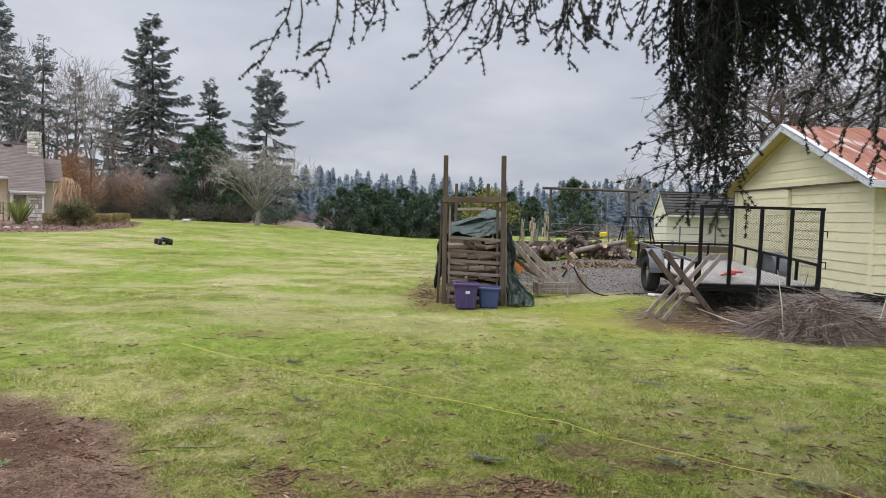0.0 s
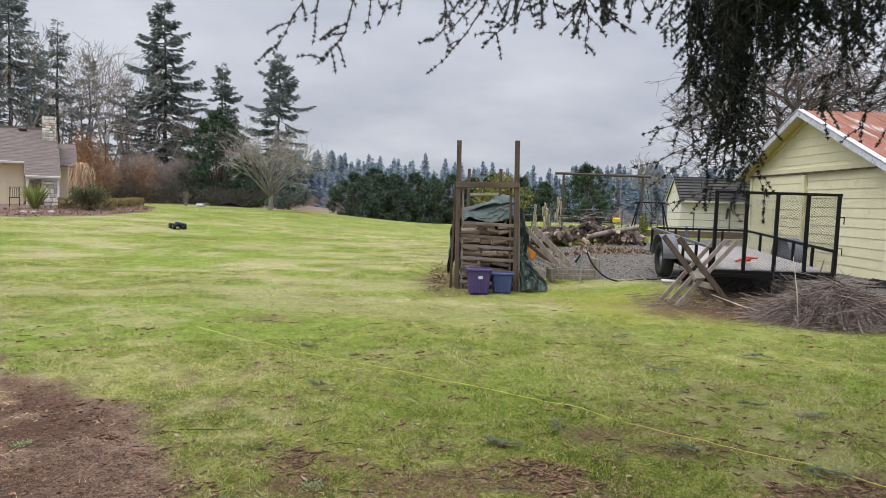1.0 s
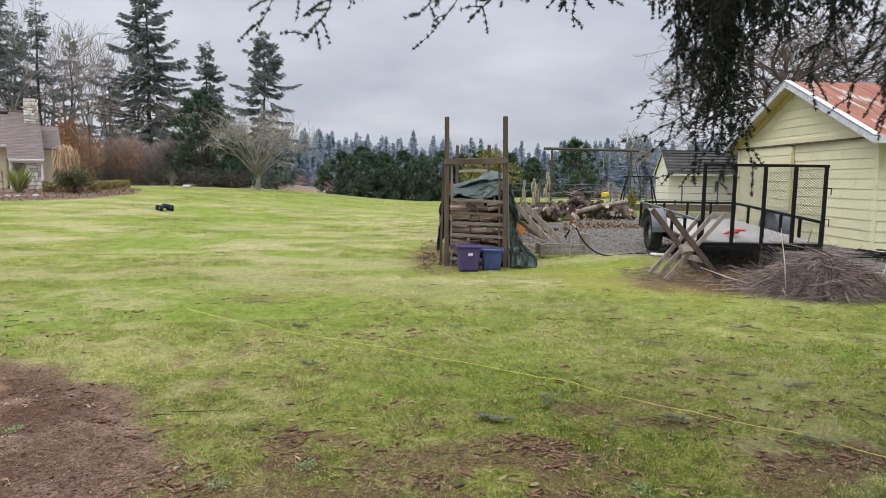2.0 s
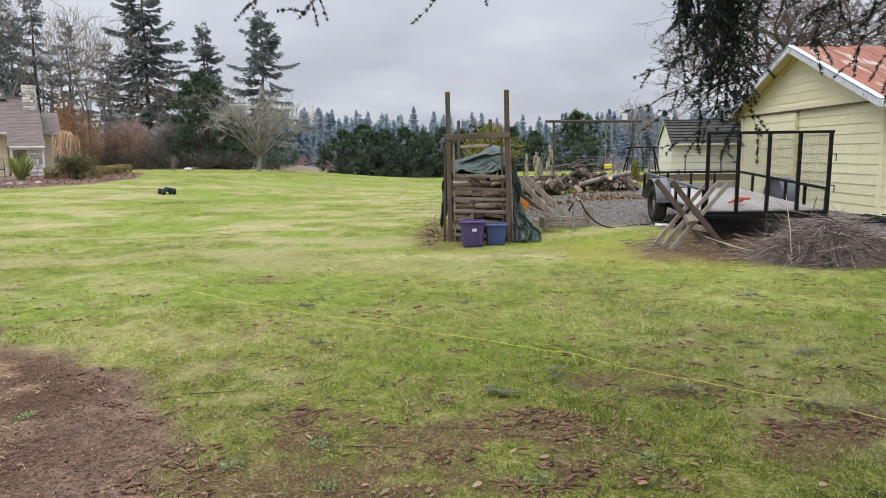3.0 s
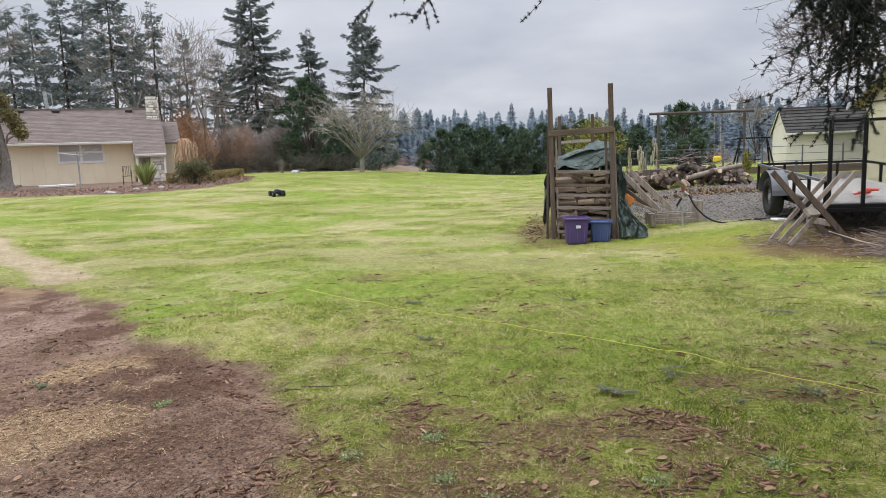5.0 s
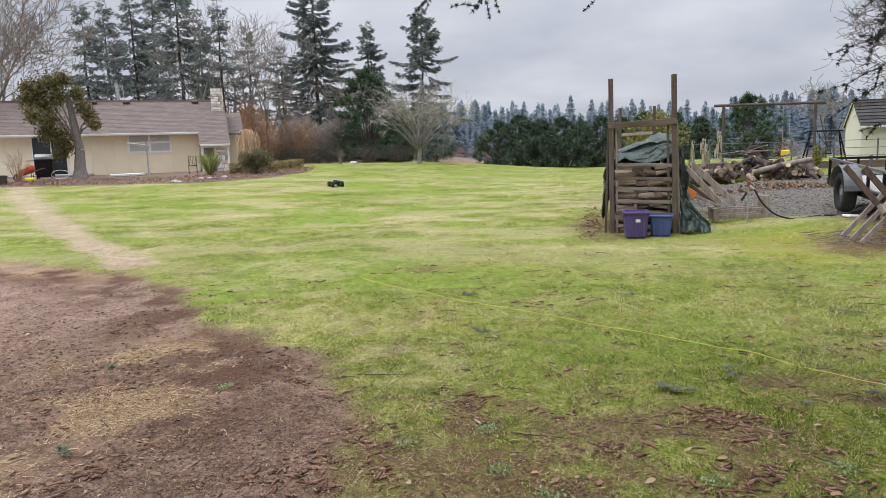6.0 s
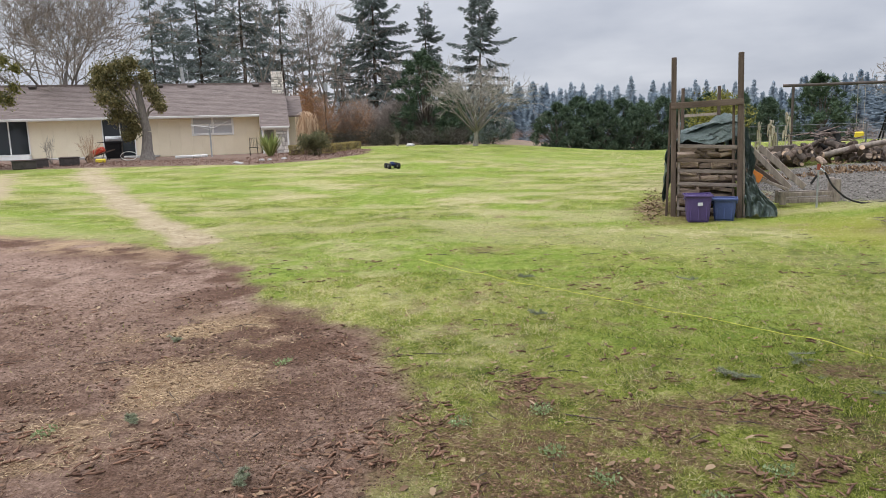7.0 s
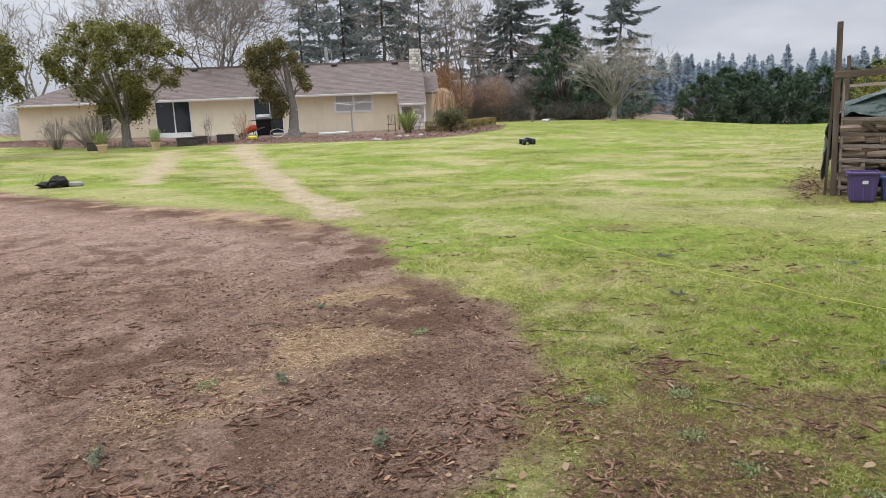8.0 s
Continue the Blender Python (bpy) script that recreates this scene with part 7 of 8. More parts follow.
for az, d, w in ((-37.2, 41.0, 0.9), (-36.0, 41.5, 0.7), (-36.5, 41.2, 0.8)):
    x, y, z = at_range(az, d)
    tagged(part("white_slab", box((w, 0.35, 0.14), (x, y, z + 0.07), (0, 0, HTURN), bevel=0.03), "clean_white"), "white slab lying along the house wall", "slab")
x, y, z = at_range(-35.2, 41.0)
dryer = thing("rotary_dryer", "white rotary clothes dryer with folded-out arms", "clothes dryer", pose(x, y, z, 0, 0, HTURN))
part("pole", rod((0, 0, 0), (0, 0, 1.75), 0.04), "galvanised", dryer)
for s, up_ in ((-1, 0.30), (1, 0.42), (0.4, 0.5)):
    part("arm", rod((0, 0, 1.45), (s * 0.95, -0.2, 1.45 + up_), 0.016), "dull_trim", dryer)
part("cross_arm", rod((-0.9, -0.2, 1.72), (0.2, -0.05, 1.56), 0.02), "clean_white", dryer)
x, y, z = at_range(-32.1, 40.0)
chair = thing("garden_chair", "dark metal garden chair by the porch", "chair", pose(x, y, z, 0, 0, 30))
part("seat", box((0.45, 0.42, 0.03), (0, 0, 0.43)), "black_steel", chair)
for sx in (-0.2, 0.2):
    part("leg", rod((sx, -0.18, 0), (sx, -0.18, 0.43), 0.012), "black_steel", chair)
    part("leg", rod((sx, 0.18, 0), (sx, 0.22, 0.95), 0.012), "black_steel", chair)
for k in range(5):
    part("back_rod", rod((-0.16 + 0.08 * k, 0.19, 0.45), (-0.16 + 0.08 * k, 0.215, 0.9), 0.008), "black_steel", chair)
part("back_rail", rod((-0.2, 0.22, 0.93), (0.2, 0.22, 0.93), 0.012), "black_steel", chair)
for az, d, s in ((-33.5, 31.5, 0.17), (-33.2, 31.3, 0.13), (-31.6, 33.0, 0.14), (-29.9, 33.5, 0.14), (-19.9, 50.5, 0.34), (-31.0, 33.2, 0.12)):
    x, y, z = at_range(az, d)
    bm = bmesh.new()
    bmesh.ops.create_icosphere(bm, subdivisions=2, radius=s)
    for vv in bm.verts:
        vv.co *= 1 + 0.35 * noise.noise(vv.co * 3 / s * 0.4 + Vector((az, d, 0)))
        vv.co.z *= 0.5
    tagged(part("rock", bm, "concrete", m=pose(x, y, z + 0.1 * s)), "pale rock at the edge of the lawn", "rock")
# bark chips along the bed
g = np.random.default_rng(551)
at = np.stack([g.uniform(-44, -14, 60000), g.uniform(20, 48, 60000), np.zeros(60000)], 1)
inbed = (signed(at[:, 0], at[:, 1], BED) > -0.1) & (signed(at[:, 0], at[:, 1], BED) < 5)
at = at[inbed]
at[:, 2] = height(at[:, 0], at[:, 1]) + 0.02
v, f = leaves(at, 0.065 * g.uniform(0.5, 1.5, len(at)), g, 0.1)
tagged(link("bark_mulch", arrays("bark_mulch", v, f, "bark_chip"), None), "reddish bark mulch over the planting bed", "mulch", kind="stuff")
# utility pole and its wires
x, y = polar(-26.4, 58)
z = ground_at(x, y)
pole = thing("utility_pole", "grey wooden utility pole with wires among the trees", "utility pole", pose(x, y, z))
part("pole", rod((0, 0, -0.2), (0, 0, 6.0), 0.075, 0.055, 10), "bark", pole)
part("cross_arm", box((1.6, 0.1, 0.1), (0, 0, 5.7)), "grey_wood", pole)
part("transformer", rod((0.22, -0.2, 4.4), (0.22, -0.2, 5.0), 0.16), "galvanised", pole)
for k in range(3):
    p0 = Vector((0, 0, 5.75 - 0.25 * k))
    p1 = Vector((10.5, 8, 5.2 - 0.25 * k))
    pts = [p0.lerp(p1, j / 12) + Vector((0, 0, -0.3 * math.sin(math.pi * j / 12))) for j in range(13)]
    wire = bpy.data.curves.new("wire", "CURVE")
    wire.dimensions, wire.bevel_depth, wire.bevel_resolution = "3D", 0.016, 0
    ws = wire.splines.new("POLY")
    ws.points.add(len(pts) - 1)
    for q, c in zip(ws.points, pts):
        q.co = (*c, 1)
    wire.materials.append(M["black_steel"])
    ob = new("wire", wire)
    ob.parent = pole

# the model car on the lawn
CX, CY = -9.70, 24.6
car = thing("model_car", "small blue and black radio-controlled truck on the lawn", "toy car", pose(CX, CY, ground_at(CX, CY) + 0.01, 0, 0, -52) @ Matrix.Scale(1.05, 4))
for sx in (-0.19, 0.19):
    for sy in (-0.17, 0.17):
        c = Vector((sx, sy, 0.085))
        w = part("wheel", rod(c - Vector((0, 0.045, 0)), c + Vector((0, 0.045, 0)), 0.098, sides=18), "rubber", car)
        part("rim", rod(c - Vector((0, 0.048, 0)), c + Vector((0, 0.048, 0)), 0.045, sides=12), "grey_steel", w)
    part("axle", rod((sx, -0.15, 0.085), (sx, 0.15, 0.085), 0.012), "grey_steel", car)
    part("bumper", box((0.04, 0.16, 0.03), (sx * 1.45, 0, 0.10), bevel=0.01), "black_steel", car)
part("chassis", box((0.40, 0.14, 0.05), (0, 0, 0.12), bevel=0.01), "black_steel", car)
cabm = box((0.40, 0.13, 0.05), (0, 0, 0.145), bevel=0.02)
part("body", cabm, "car_blue", car)
cabin = box((0.18, 0.14, 0.07), (-0.02, 0, 0.195), bevel=0.02)
for vv in cabin.verts:
    if vv.co.z > 0.20:
        vv.co.x = -0.02 + (vv.co.x + 0.02) * 0.7
part("cabin", cabin, "car_blue", car)
part("spoiler", box((0.06, 0.2, 0.015), (0.2, 0, 0.20)), "black_steel", car)

# dark sheet and debris on the grass by the dirt
dbx, dby = -17.8, 11.55
bm = bmesh.new()
bmesh.ops.create_icosphere(bm, subdivisions=4, radius=1.0)
for vv in bm.verts:
    c = vv.co.copy()
    w = noise.noise(c * 2.1 + Vector((5, 2, 1))) * 0.4 + noise.noise(c * 5.0) * 0.15
    vv.co = Vector((c.x * 0.40, c.y * 0.25, max(0.0, 0.07 + c.z * 0.14 * (1.5 if c.x > 0 else 0.6)))) * (1 + w)
    vv.co.z = max(0.0, vv.co.z)
tagged(part("black_sheet", bm, "rubber", m=pose(dbx, dby, ground_at(dbx, dby), 0, 0, 30)), "crumpled black plastic sheet lying on the grass", "plastic sheet")
tagged(part("pale_block", box((0.38, 0.18, 0.12), (dbx + 0.48, dby + 0.30, ground_at(dbx, dby) + 0.06), (0, 0, 20), bevel=0.03), "concrete"), "pale concrete block beside the black sheet", "block")
for dx in (-0.9, -0.7, -1.1):
    v, f = tubes([(dbx + dx, dby + 0.1, ground_at(dbx, dby), dbx + dx + 0.1, dby + 0.2, ground_at(dbx, dby) + 0.35, 0.007, 0.004), (dbx + dx + 0.04, dby + 0.14, ground_at(dbx, dby) + 0.12, dbx + dx - 0.08, dby + 0.1, ground_at(dbx, dby) + 0.40, 0.005, 0.003)], 5)
    tagged(link("weed_stalk", arrays("weed_stalk", v, f, "thin_twig"), None), "dry weed stalk at the lawn's edge", "weed")

# ---- the cedar overhead: trunk beside the path, limbs across, shoots hanging into view ----
TX, TY = 4.7, 0.2
cedar = thing("cedar_tree", "old cedar with dark drooping branches over the lawn", "tree", pose(TX, TY, ground_at(TX, TY) - 0.05))
v, f = tubes([(0, 0, 0, 0, 0, 0.5, 0.55, 0.44), (0, 0, 0.5, 0.05, 0, 3.0, 0.44, 0.40), (0.05, 0, 3.0, 0.1, 0, 6.0, 0.40, 0.32), (0.1, 0, 6.0, 0.1, 0, 9.5, 0.32, 0.12)], 14)
link("trunk", arrays("trunk", v, f, "bark"), None, cedar, soft=True)
inv = Vector((TX, TY, ground_at(TX, TY) - 0.05))
BOUGHS = (((0, 0, 4.6), (-1.4, 2.9, 3.9), (-2.9, 3.9, 3.42), (-4.7, 4.2, 3.25), (-6.0, 4.4, 3.10)),
          ((0, 0, 5.2), (-0.9, 2.2, 4.3), (-1.7, 4.0, 3.55), (-2.3, 5.4, 3.35)),
          ((0, 0, 4.2), (-0.4, 2.0, 3.9), (-0.9, 4.3, 3.5), (-1.0, 5.6, 3.3)))
for pts in BOUGHS:
    n = len(pts)
    v, f = tubes([(*a, *b, 0.13 * (1 - k / n) + 0.012, 0.13 * (1 - (k + 1) / n) + 0.012) for k, (a, b) in enumerate(zip(pts, pts[1:]))], 8)
    link("bough", arrays("bough", v, f, "bark"), None, cedar, soft=True)


# the unseen crown above and behind, added to shade the near lawn
g = np.random.default_rng(602)
p = np.array((3.4, 0.6, 6.4)) + g.normal(size=(200, 3)) * np.array((2.1, 1.9, 1.5))
far = np.hypot(p[:, 0], p[:, 1])
p = p[(p[:, 2] > 2.7 + 0.40 * np.maximum(far, 2.0)) & (p[:, 2] < 9.2)]
segs = []
for c in p[::3]:
    root = np.array((TX + 0.08, TY, min(8.8, c[2] * 0.8 + 0.6)))
    bend = (root + c) / 2 + np.array((0, 0, 0.3))
    segs += [(*root, *bend, 0.07, 0.045), (*bend, *c, 0.045, 0.012)]
v, f = tubes(segs, 5)
tagged(link("upper_limbs", arrays("upper_limbs", v - np.array(inv), f, "bark"), None, cedar, soft=True), kind="stuff")
at = np.repeat(p, 110, 0) + g.normal(size=(len(p) * 110, 3)) * np.array((0.42, 0.42, 0.16))
w = g.normal(size=at.shape) * np.array((1, 1, 0.4))
v, f = blades(at, w, g.uniform(0.12, 0.30, len(at)), 0.06, g)
tagged(link("crown", arrays("crown", v - np.array(inv), f, "cedar_needle"), None, cedar), kind="stuff")


def shoot(start, tip, g, fill=1.0, mat="cedar_needle", parent=None, sag=0.25, flat=False, needle=0.022, name="hanging_branch", stem=0.005, side=0.34):
    """A drooping cedar shoot: stem, side twigs and rosettes of needles along them."""
    a, b = np.array(start, float), np.array(tip, float)
    ln = np.linalg.norm(b - a)
    steps = max(5, int(ln / 0.07))
    pts = []
    bow = g.normal(size=3) * 0.06 * ln
    for k in range(steps + 1):
        u = k / steps
        p = a + (b - a) * u
        if not flat:
            p = p + np.array([(b - a)[0] * -sag * math.sin(math.pi * u), 0, -0.05 * math.sin(math.pi * u)])
        pts.append(p + bow * math.sin(math.pi * u) + g.normal(size=3) * 0.006)
    segs, roots, dirs = [], [], []

    def dress(p, q, density):
        m = max(1, int(np.linalg.norm(q - p) / 0.020 * density))
        for j in range(m):
            c = p + (q - p) * (j + g.random()) / m
            n_ = 24
            w = g.normal(size=(n_, 3))
            w /= np.linalg.norm(w, axis=1, keepdims=True)
            d = (q - p) / (np.linalg.norm(q - p) + 1e-9)
            if flat:
                w[:, 2] = np.abs(w[:, 2]) * 0.5
            dirs.append(w + d * 0.45)
            roots.append(np.repeat(c[None], n_, 0))

    for k in range(steps):
        r = stem * (1 - 0.75 * k / steps)
        segs.append((*pts[k], *pts[k + 1], r, r * 0.95))
        if k > steps * 0.08:
            dress(pts[k], pts[k + 1], 0.75 * fill)
        for _ in range(g.poisson(1.05 * fill)):
            d = (pts[k + 1] - pts[k]) / np.linalg.norm(pts[k + 1] - pts[k])
            o = g.normal(size=3)
            if flat:
                o[2] *= 0.1
            o -= d * (o @ d)
            o /= np.linalg.norm(o) + 1e-9
            w = d * g.uniform(0.3, 0.9) + o * g.uniform(0.7, 1.2) + np.array([0, 0, 0 if flat else -0.15])
            w /= np.linalg.norm(w)
            l2 = g.uniform(0.06, side) * min(1, ln) * (1 - 0.4 * k / steps)
            p = pts[k]
            q = p + w * l2 * 0.5
            e = q + (w + np.array([0, 0, 0.0 if flat else -0.35])) * l2 * 0.5
            segs += [(*p, *q, 0.003, 0.0025), (*q, *e, 0.0025, 0.0015)]
            dress(p, q, 0.8)
            dress(q, e, 1.0)
    ofs = np.array(inv if parent is not None else (0, 0, 0))
    v, f = tubes(segs, 4)
    ob = link(name, arrays(name, v - ofs, f, "grey_bark" if flat else "bark"), None, parent)
    roots, dirs = np.concatenate(roots), np.concatenate(dirs)
    v, f = blades(roots, dirs, needle * g.uniform(0.7, 1.15, len(roots)), 0.0042, g)
    link("needles", arrays("needles", v - ofs, f, mat), None, ob)
    return ob


g = np.random.default_rng(601)
# thin outer shoots: start x, tip x, tip height, distance
OUTER = ((-0.40, -0.52, 2.62, 4.2), (-0.46, -0.40, 2.70, 4.3), (0.05, -0.12, 2.64, 4.2), (-0.85, -1.14, 2.42, 4.3), (-0.92, -0.90, 2.50, 4.3), (-0.66, -0.84, 2.33, 4.2), (-0.58, -0.62, 2.62, 4.4), (-0.30, -0.55, 2.76, 4.2), (-0.16, -0.07, 2.55, 4.2), (0.14, -0.27, 2.50, 4.2),
         (0.22, -0.22, 2.34, 4.2), (0.33, 0.10, 2.50, 4.3), (0.46, 0.28, 2.66, 4.3), (0.62, 0.72, 2.48, 4.3), (0.52, 0.60, 2.70, 4.4), (0.74, 0.82, 2.66, 4.2), (0.86, 1.00, 2.60, 4.3), (0.95, 1.10, 2.72, 4.2))
for x0, x1, z1, d in OUTER:
    shoot((x0, d, 3.10), (x1, d + g.uniform(-0.15, 0.15), z1), g, 1.0, parent=cedar)
# the heavy hanging curtain and its trailing ends
CURTAIN = ((1.32, 1.42, 2.05, 4.2), (1.48, 1.52, 1.62, 4.2), (1.40, 1.30, 1.86, 4.3), (1.55, 1.62, 1.75, 4.4), (1.20, 1.20, 2.42, 4.3), (1.60, 1.66, 2.10, 4.3),
           (1.45, 1.40, 1.52, 4.1), (1.50, 1.48, 2.0, 4.5), (1.26, 1.28, 2.30, 4.4), (1.42, 1.50, 2.2, 4.2))
for x0, x1, z1, d in CURTAIN:
    for k in range(3):
        shoot((1.53 + 0.6 * (x0 - 1.45) + g.normal() * 0.05, d + g.normal() * 0.1, 3.25), (1.53 + 0.6 * (x1 - 1.45) + g.normal() * 0.04, d + g.normal() * 0.12, z1 + abs(g.normal()) * 0.26), g, 1.7, parent=cedar, sag=0.05, stem=0.006, side=0.21)
for k in range(96):
    x0 = g.uniform(1.45, 3.45)
    d = g.uniform(4.0, 5.0)
    shoot((x0, d, 3.5), (x0 + g.normal() * 0.12, d + g.normal() * 0.1, g.uniform(2.60, 2.95)), g, 1.9, parent=cedar, sag=0.1)
for k in range(16):
    x0, d = 0.15 + 0.068 * k + g.normal() * 0.03, g.uniform(4.1, 4.5)
    shoot((x0 + 0.10, d, 3.15), (x0, d + g.normal() * 0.1, g.uniform(2.58, 2.82)), g, 1.25, parent=cedar, sag=0.15)
for k in range(20):
    x0 = g.uniform(1.4, 3.0)
    d = g.uniform(4.1, 4.9)
    shoot((x0, d, 3.35), (x0 + g.normal() * 0.10, d + g.normal() * 0.1, g.uniform(2.35, 2.75)), g, 1.3, parent=cedar, sag=0.1)
for x0, x1, z1, d in ((2.05, 2.06, 2.16, 4.2), (2.50, 2.36, 2.02, 4.3), (2.62, 2.55, 1.98, 4.2), (2.30, 2.34, 2.25, 4.4), (1.92, 1.85, 2.38, 4.3), (2.72, 2.78, 2.2, 4.5), (1.62, 1.80, 1.66, 4.2)):
    shoot((x0, d, 3.3), (x1, d, z1), g, 1.2, parent=cedar, sag=0.15)

for x1, z1 in ((0.96, 1.82), (1.06, 1.70), (1.16, 1.60), (1.02, 2.02), (1.12, 2.20)):
    shoot((1.52, 4.2, z1 + 0.50), (x1 + 0.05, 4.2 + g.normal() * 0.1, z1), g, 0.8, parent=cedar, sag=0.3)

# ---- what lies on the ground ----


def ground_z(x, y):
    """Height of the sheet with its small relief, near the camera."""
    j = np.clip(np.searchsorted(gx, x) - 1, 0, len(gx) - 2)
    i = np.clip(np.searchsorted(gy, y) - 1, 0, len(gy) - 2)
    u, w = (x - gx[j]) / (gx[j + 1] - gx[j]), (y - gy[i]) / (gy[i + 1] - gy[i])
    return (GZ[i, j] * (1 - u) + GZ[i, j + 1] * u) * (1 - w) + (GZ[i + 1, j] * (1 - u) + GZ[i + 1, j + 1] * u) * w


def fan(n, r0, r1, g, az0=-62, az1=37, power=0.55):
    """Random places in the fan of ground before the camera, thinning with distance."""
    r = r0 + (r1 - r0) * g.random(n) ** (1 / power) if power < 1 else r0 + (r1 - r0) * g.random(n)
    a = np.radians(g.uniform(az0, az1, n))
    return r * np.sin(a), r * np.cos(a), r


# fallen cedar sprigs
for x0, y0, x1, y1 in ((0.70, 5.02, 1.10, 4.38), (2.62, 5.35, 2.92, 5.45), (2.15, 4.22, 2.35, 4.10), (0.22, 4.55, 0.46, 4.50), (0.02, 7.45, 0.22, 7.42), (-1.60, 7.42, -1.44, 7.36), (2.32, 5.70, 2.52, 5.62), (1.9, 6.9, 2.15, 6.8), (-1.2, 5.9, -1.05, 5.8), (1.45, 4.6, 1.6, 4.5), (2.9, 4.0, 3.1, 4.1), (-2.05, 2.75, -1.95, 2.6), (-3.25, 2.02, -3.12, 1.92), (-3.9, 4.6, -3.75, 4.55), (-3.05, 3.15, -2.95, 3.1), (3.1, 7.6, 3.4, 7.5)):
    za, zb = float(ground_z(np.array(x0), np.array(y0))) + 0.03, float(ground_z(np.array(x1), np.array(y1))) + 0.03
    ob = shoot((x0, y0, za), (x1, y1, zb), g, 1.9, "fallen_needle", None, 0, True, 0.028, "fallen_sprig", 0.006)
    tagged(ob, "fallen blue-green cedar sprig lying in the grass", "sprig", "fallen sprigs")

# grass blades
g = np.random.default_rng(611)


def grass(n, r0, r1, seed, name, tall, thick, q):
    """Mown blades, thinning with distance."""
    g = np.random.default_rng(seed)
    r = (r0 ** q + (r1 ** q - r0 ** q) * g.random(n)) ** (1 / q)
    a = np.radians(g.uniform(-62, 37, n))
    x, y = r * np.sin(a), r * np.cos(a)
    d, li, st, gr, mu, mo = cover(x, y)
    clump = grain(x, y, 0.14, 81, 3)
    keep = g.random(n) > np.clip(1.2 * d + 0.72 * li * (1 - 0.3 * d) + 1.3 * gr + 1.3 * mu + 0.35 * np.clip(st, 0, 1), 0, 0.985)
    keep &= clump > 0.30 * g.random(n) + 0.10
    keep &= ~((np.abs(x - 0.6) < 0.62) & (y > 12.6) & (y < 23.5))
    x, y, r, st, mo, li, clump = x[keep], y[keep], r[keep], st[keep], mo[keep], li[keep], clump[keep]
    m = len(x)
    at = np.stack([x, y, ground_z(x, y) - 0.004], 1)
    h = tall * (0.35 + 1.5 * clump ** 2) * g.uniform(0.5, 1.4, m) * (1 - 0.4 * np.clip(st, 0, 1)) * (1 - 0.3 * li)
    lean = np.stack([g.normal(size=m) * 0.8, g.normal(size=m) * 0.8, np.ones(m) * 0.75], 1)
    v, f = blades(at, lean, h, (thick + 0.00036 * r) * (0.7 + 0.7 * g.random(m)), g)
    mesh = arrays(name, v, f, GRASS)
    # tone rises with y in two steps, besides patches, straw and chance
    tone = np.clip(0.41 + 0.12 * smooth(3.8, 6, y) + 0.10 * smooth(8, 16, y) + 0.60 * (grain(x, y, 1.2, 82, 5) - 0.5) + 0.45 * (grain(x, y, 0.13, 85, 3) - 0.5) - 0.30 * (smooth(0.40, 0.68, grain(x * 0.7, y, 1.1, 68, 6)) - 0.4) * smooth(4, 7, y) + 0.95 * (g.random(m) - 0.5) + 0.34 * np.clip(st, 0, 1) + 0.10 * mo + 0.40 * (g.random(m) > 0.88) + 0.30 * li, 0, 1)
    mesh.attributes.new("tone", "FLOAT", "POINT").data.foreach_set("value", np.repeat(tone, 3).astype(np.float32))
    tagged(new(name, mesh), "short mown grass, green with dry tips", "grass", kind="stuff")


GRASS = bpy.data.materials.new("grass_blade")
GRASS.use_nodes = True
gn, gl = GRASS.node_tree.nodes, GRASS.node_tree.links
ga, gr_ = gn.new("ShaderNodeAttribute"), gn.new("ShaderNodeValToRGB")
ga.attribute_name = "tone"
e = gr_.color_ramp.elements
for k, (p, c) in enumerate(((0.02, (0.050, 0.070, 0.010)), (0.34, (0.205, 0.265, 0.029)), (0.60, (0.430, 0.460, 0.088)), (0.95, (0.80, 0.70, 0.43)))):
    el = e[k] if k < 2 else e.new(p)
    el.position, el.color = p, (*c, 1)
gl.new(ga.outputs["Fac"], gr_.inputs[0])
gb = gn["Principled BSDF"]
gl.new(gr_.outputs[0], gb.inputs["Base Color"])
gb.inputs["Roughness"].default_value, gb.inputs["Specular IOR Level"].default_value = 0.7, 0.2
gt, gm = gn.new("ShaderNodeBsdfTranslucent"), gn.new("ShaderNodeMixShader")
gm.inputs[0].default_value = 0.25
gl.new(gr_.outputs[0], gt.inputs[0])
gl.new(gb.outputs[0], gm.inputs[1])
gl.new(gt.outputs[0], gm.inputs[2])
gl.new(gm.outputs[0], gn["Material Output"].inputs[0])
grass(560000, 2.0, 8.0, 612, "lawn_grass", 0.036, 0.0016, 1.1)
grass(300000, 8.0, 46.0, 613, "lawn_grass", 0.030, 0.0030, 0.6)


def flat_bits(n, r0, r1, seed, mat, weight, length, width, name, label):
    """Dead needles and straw lying loosely on the ground."""
    g = np.random.default_rng(seed)
    x, y, r = fan(n, r0, r1, g, power=0.6)
    keep = g.random(n) < weight(x, y)
    x, y, r = x[keep], y[keep], r[keep]
    m = len(x)
    a = g.uniform(0, 6.28, m)
    at = np.stack([x, y, ground_z(x, y) + g.uniform(0.002, 0.014, m)], 1)
    v, f = blades(at, np.stack([np.cos(a), np.sin(a), g.normal(size=m) * 0.22], 1), length * g.uniform(0.5, 1.4, m), width * (0.6 + 0.16 * r), g)
    tagged(link(name, arrays(name, v, f, mat), None), label, "litter", kind="stuff")


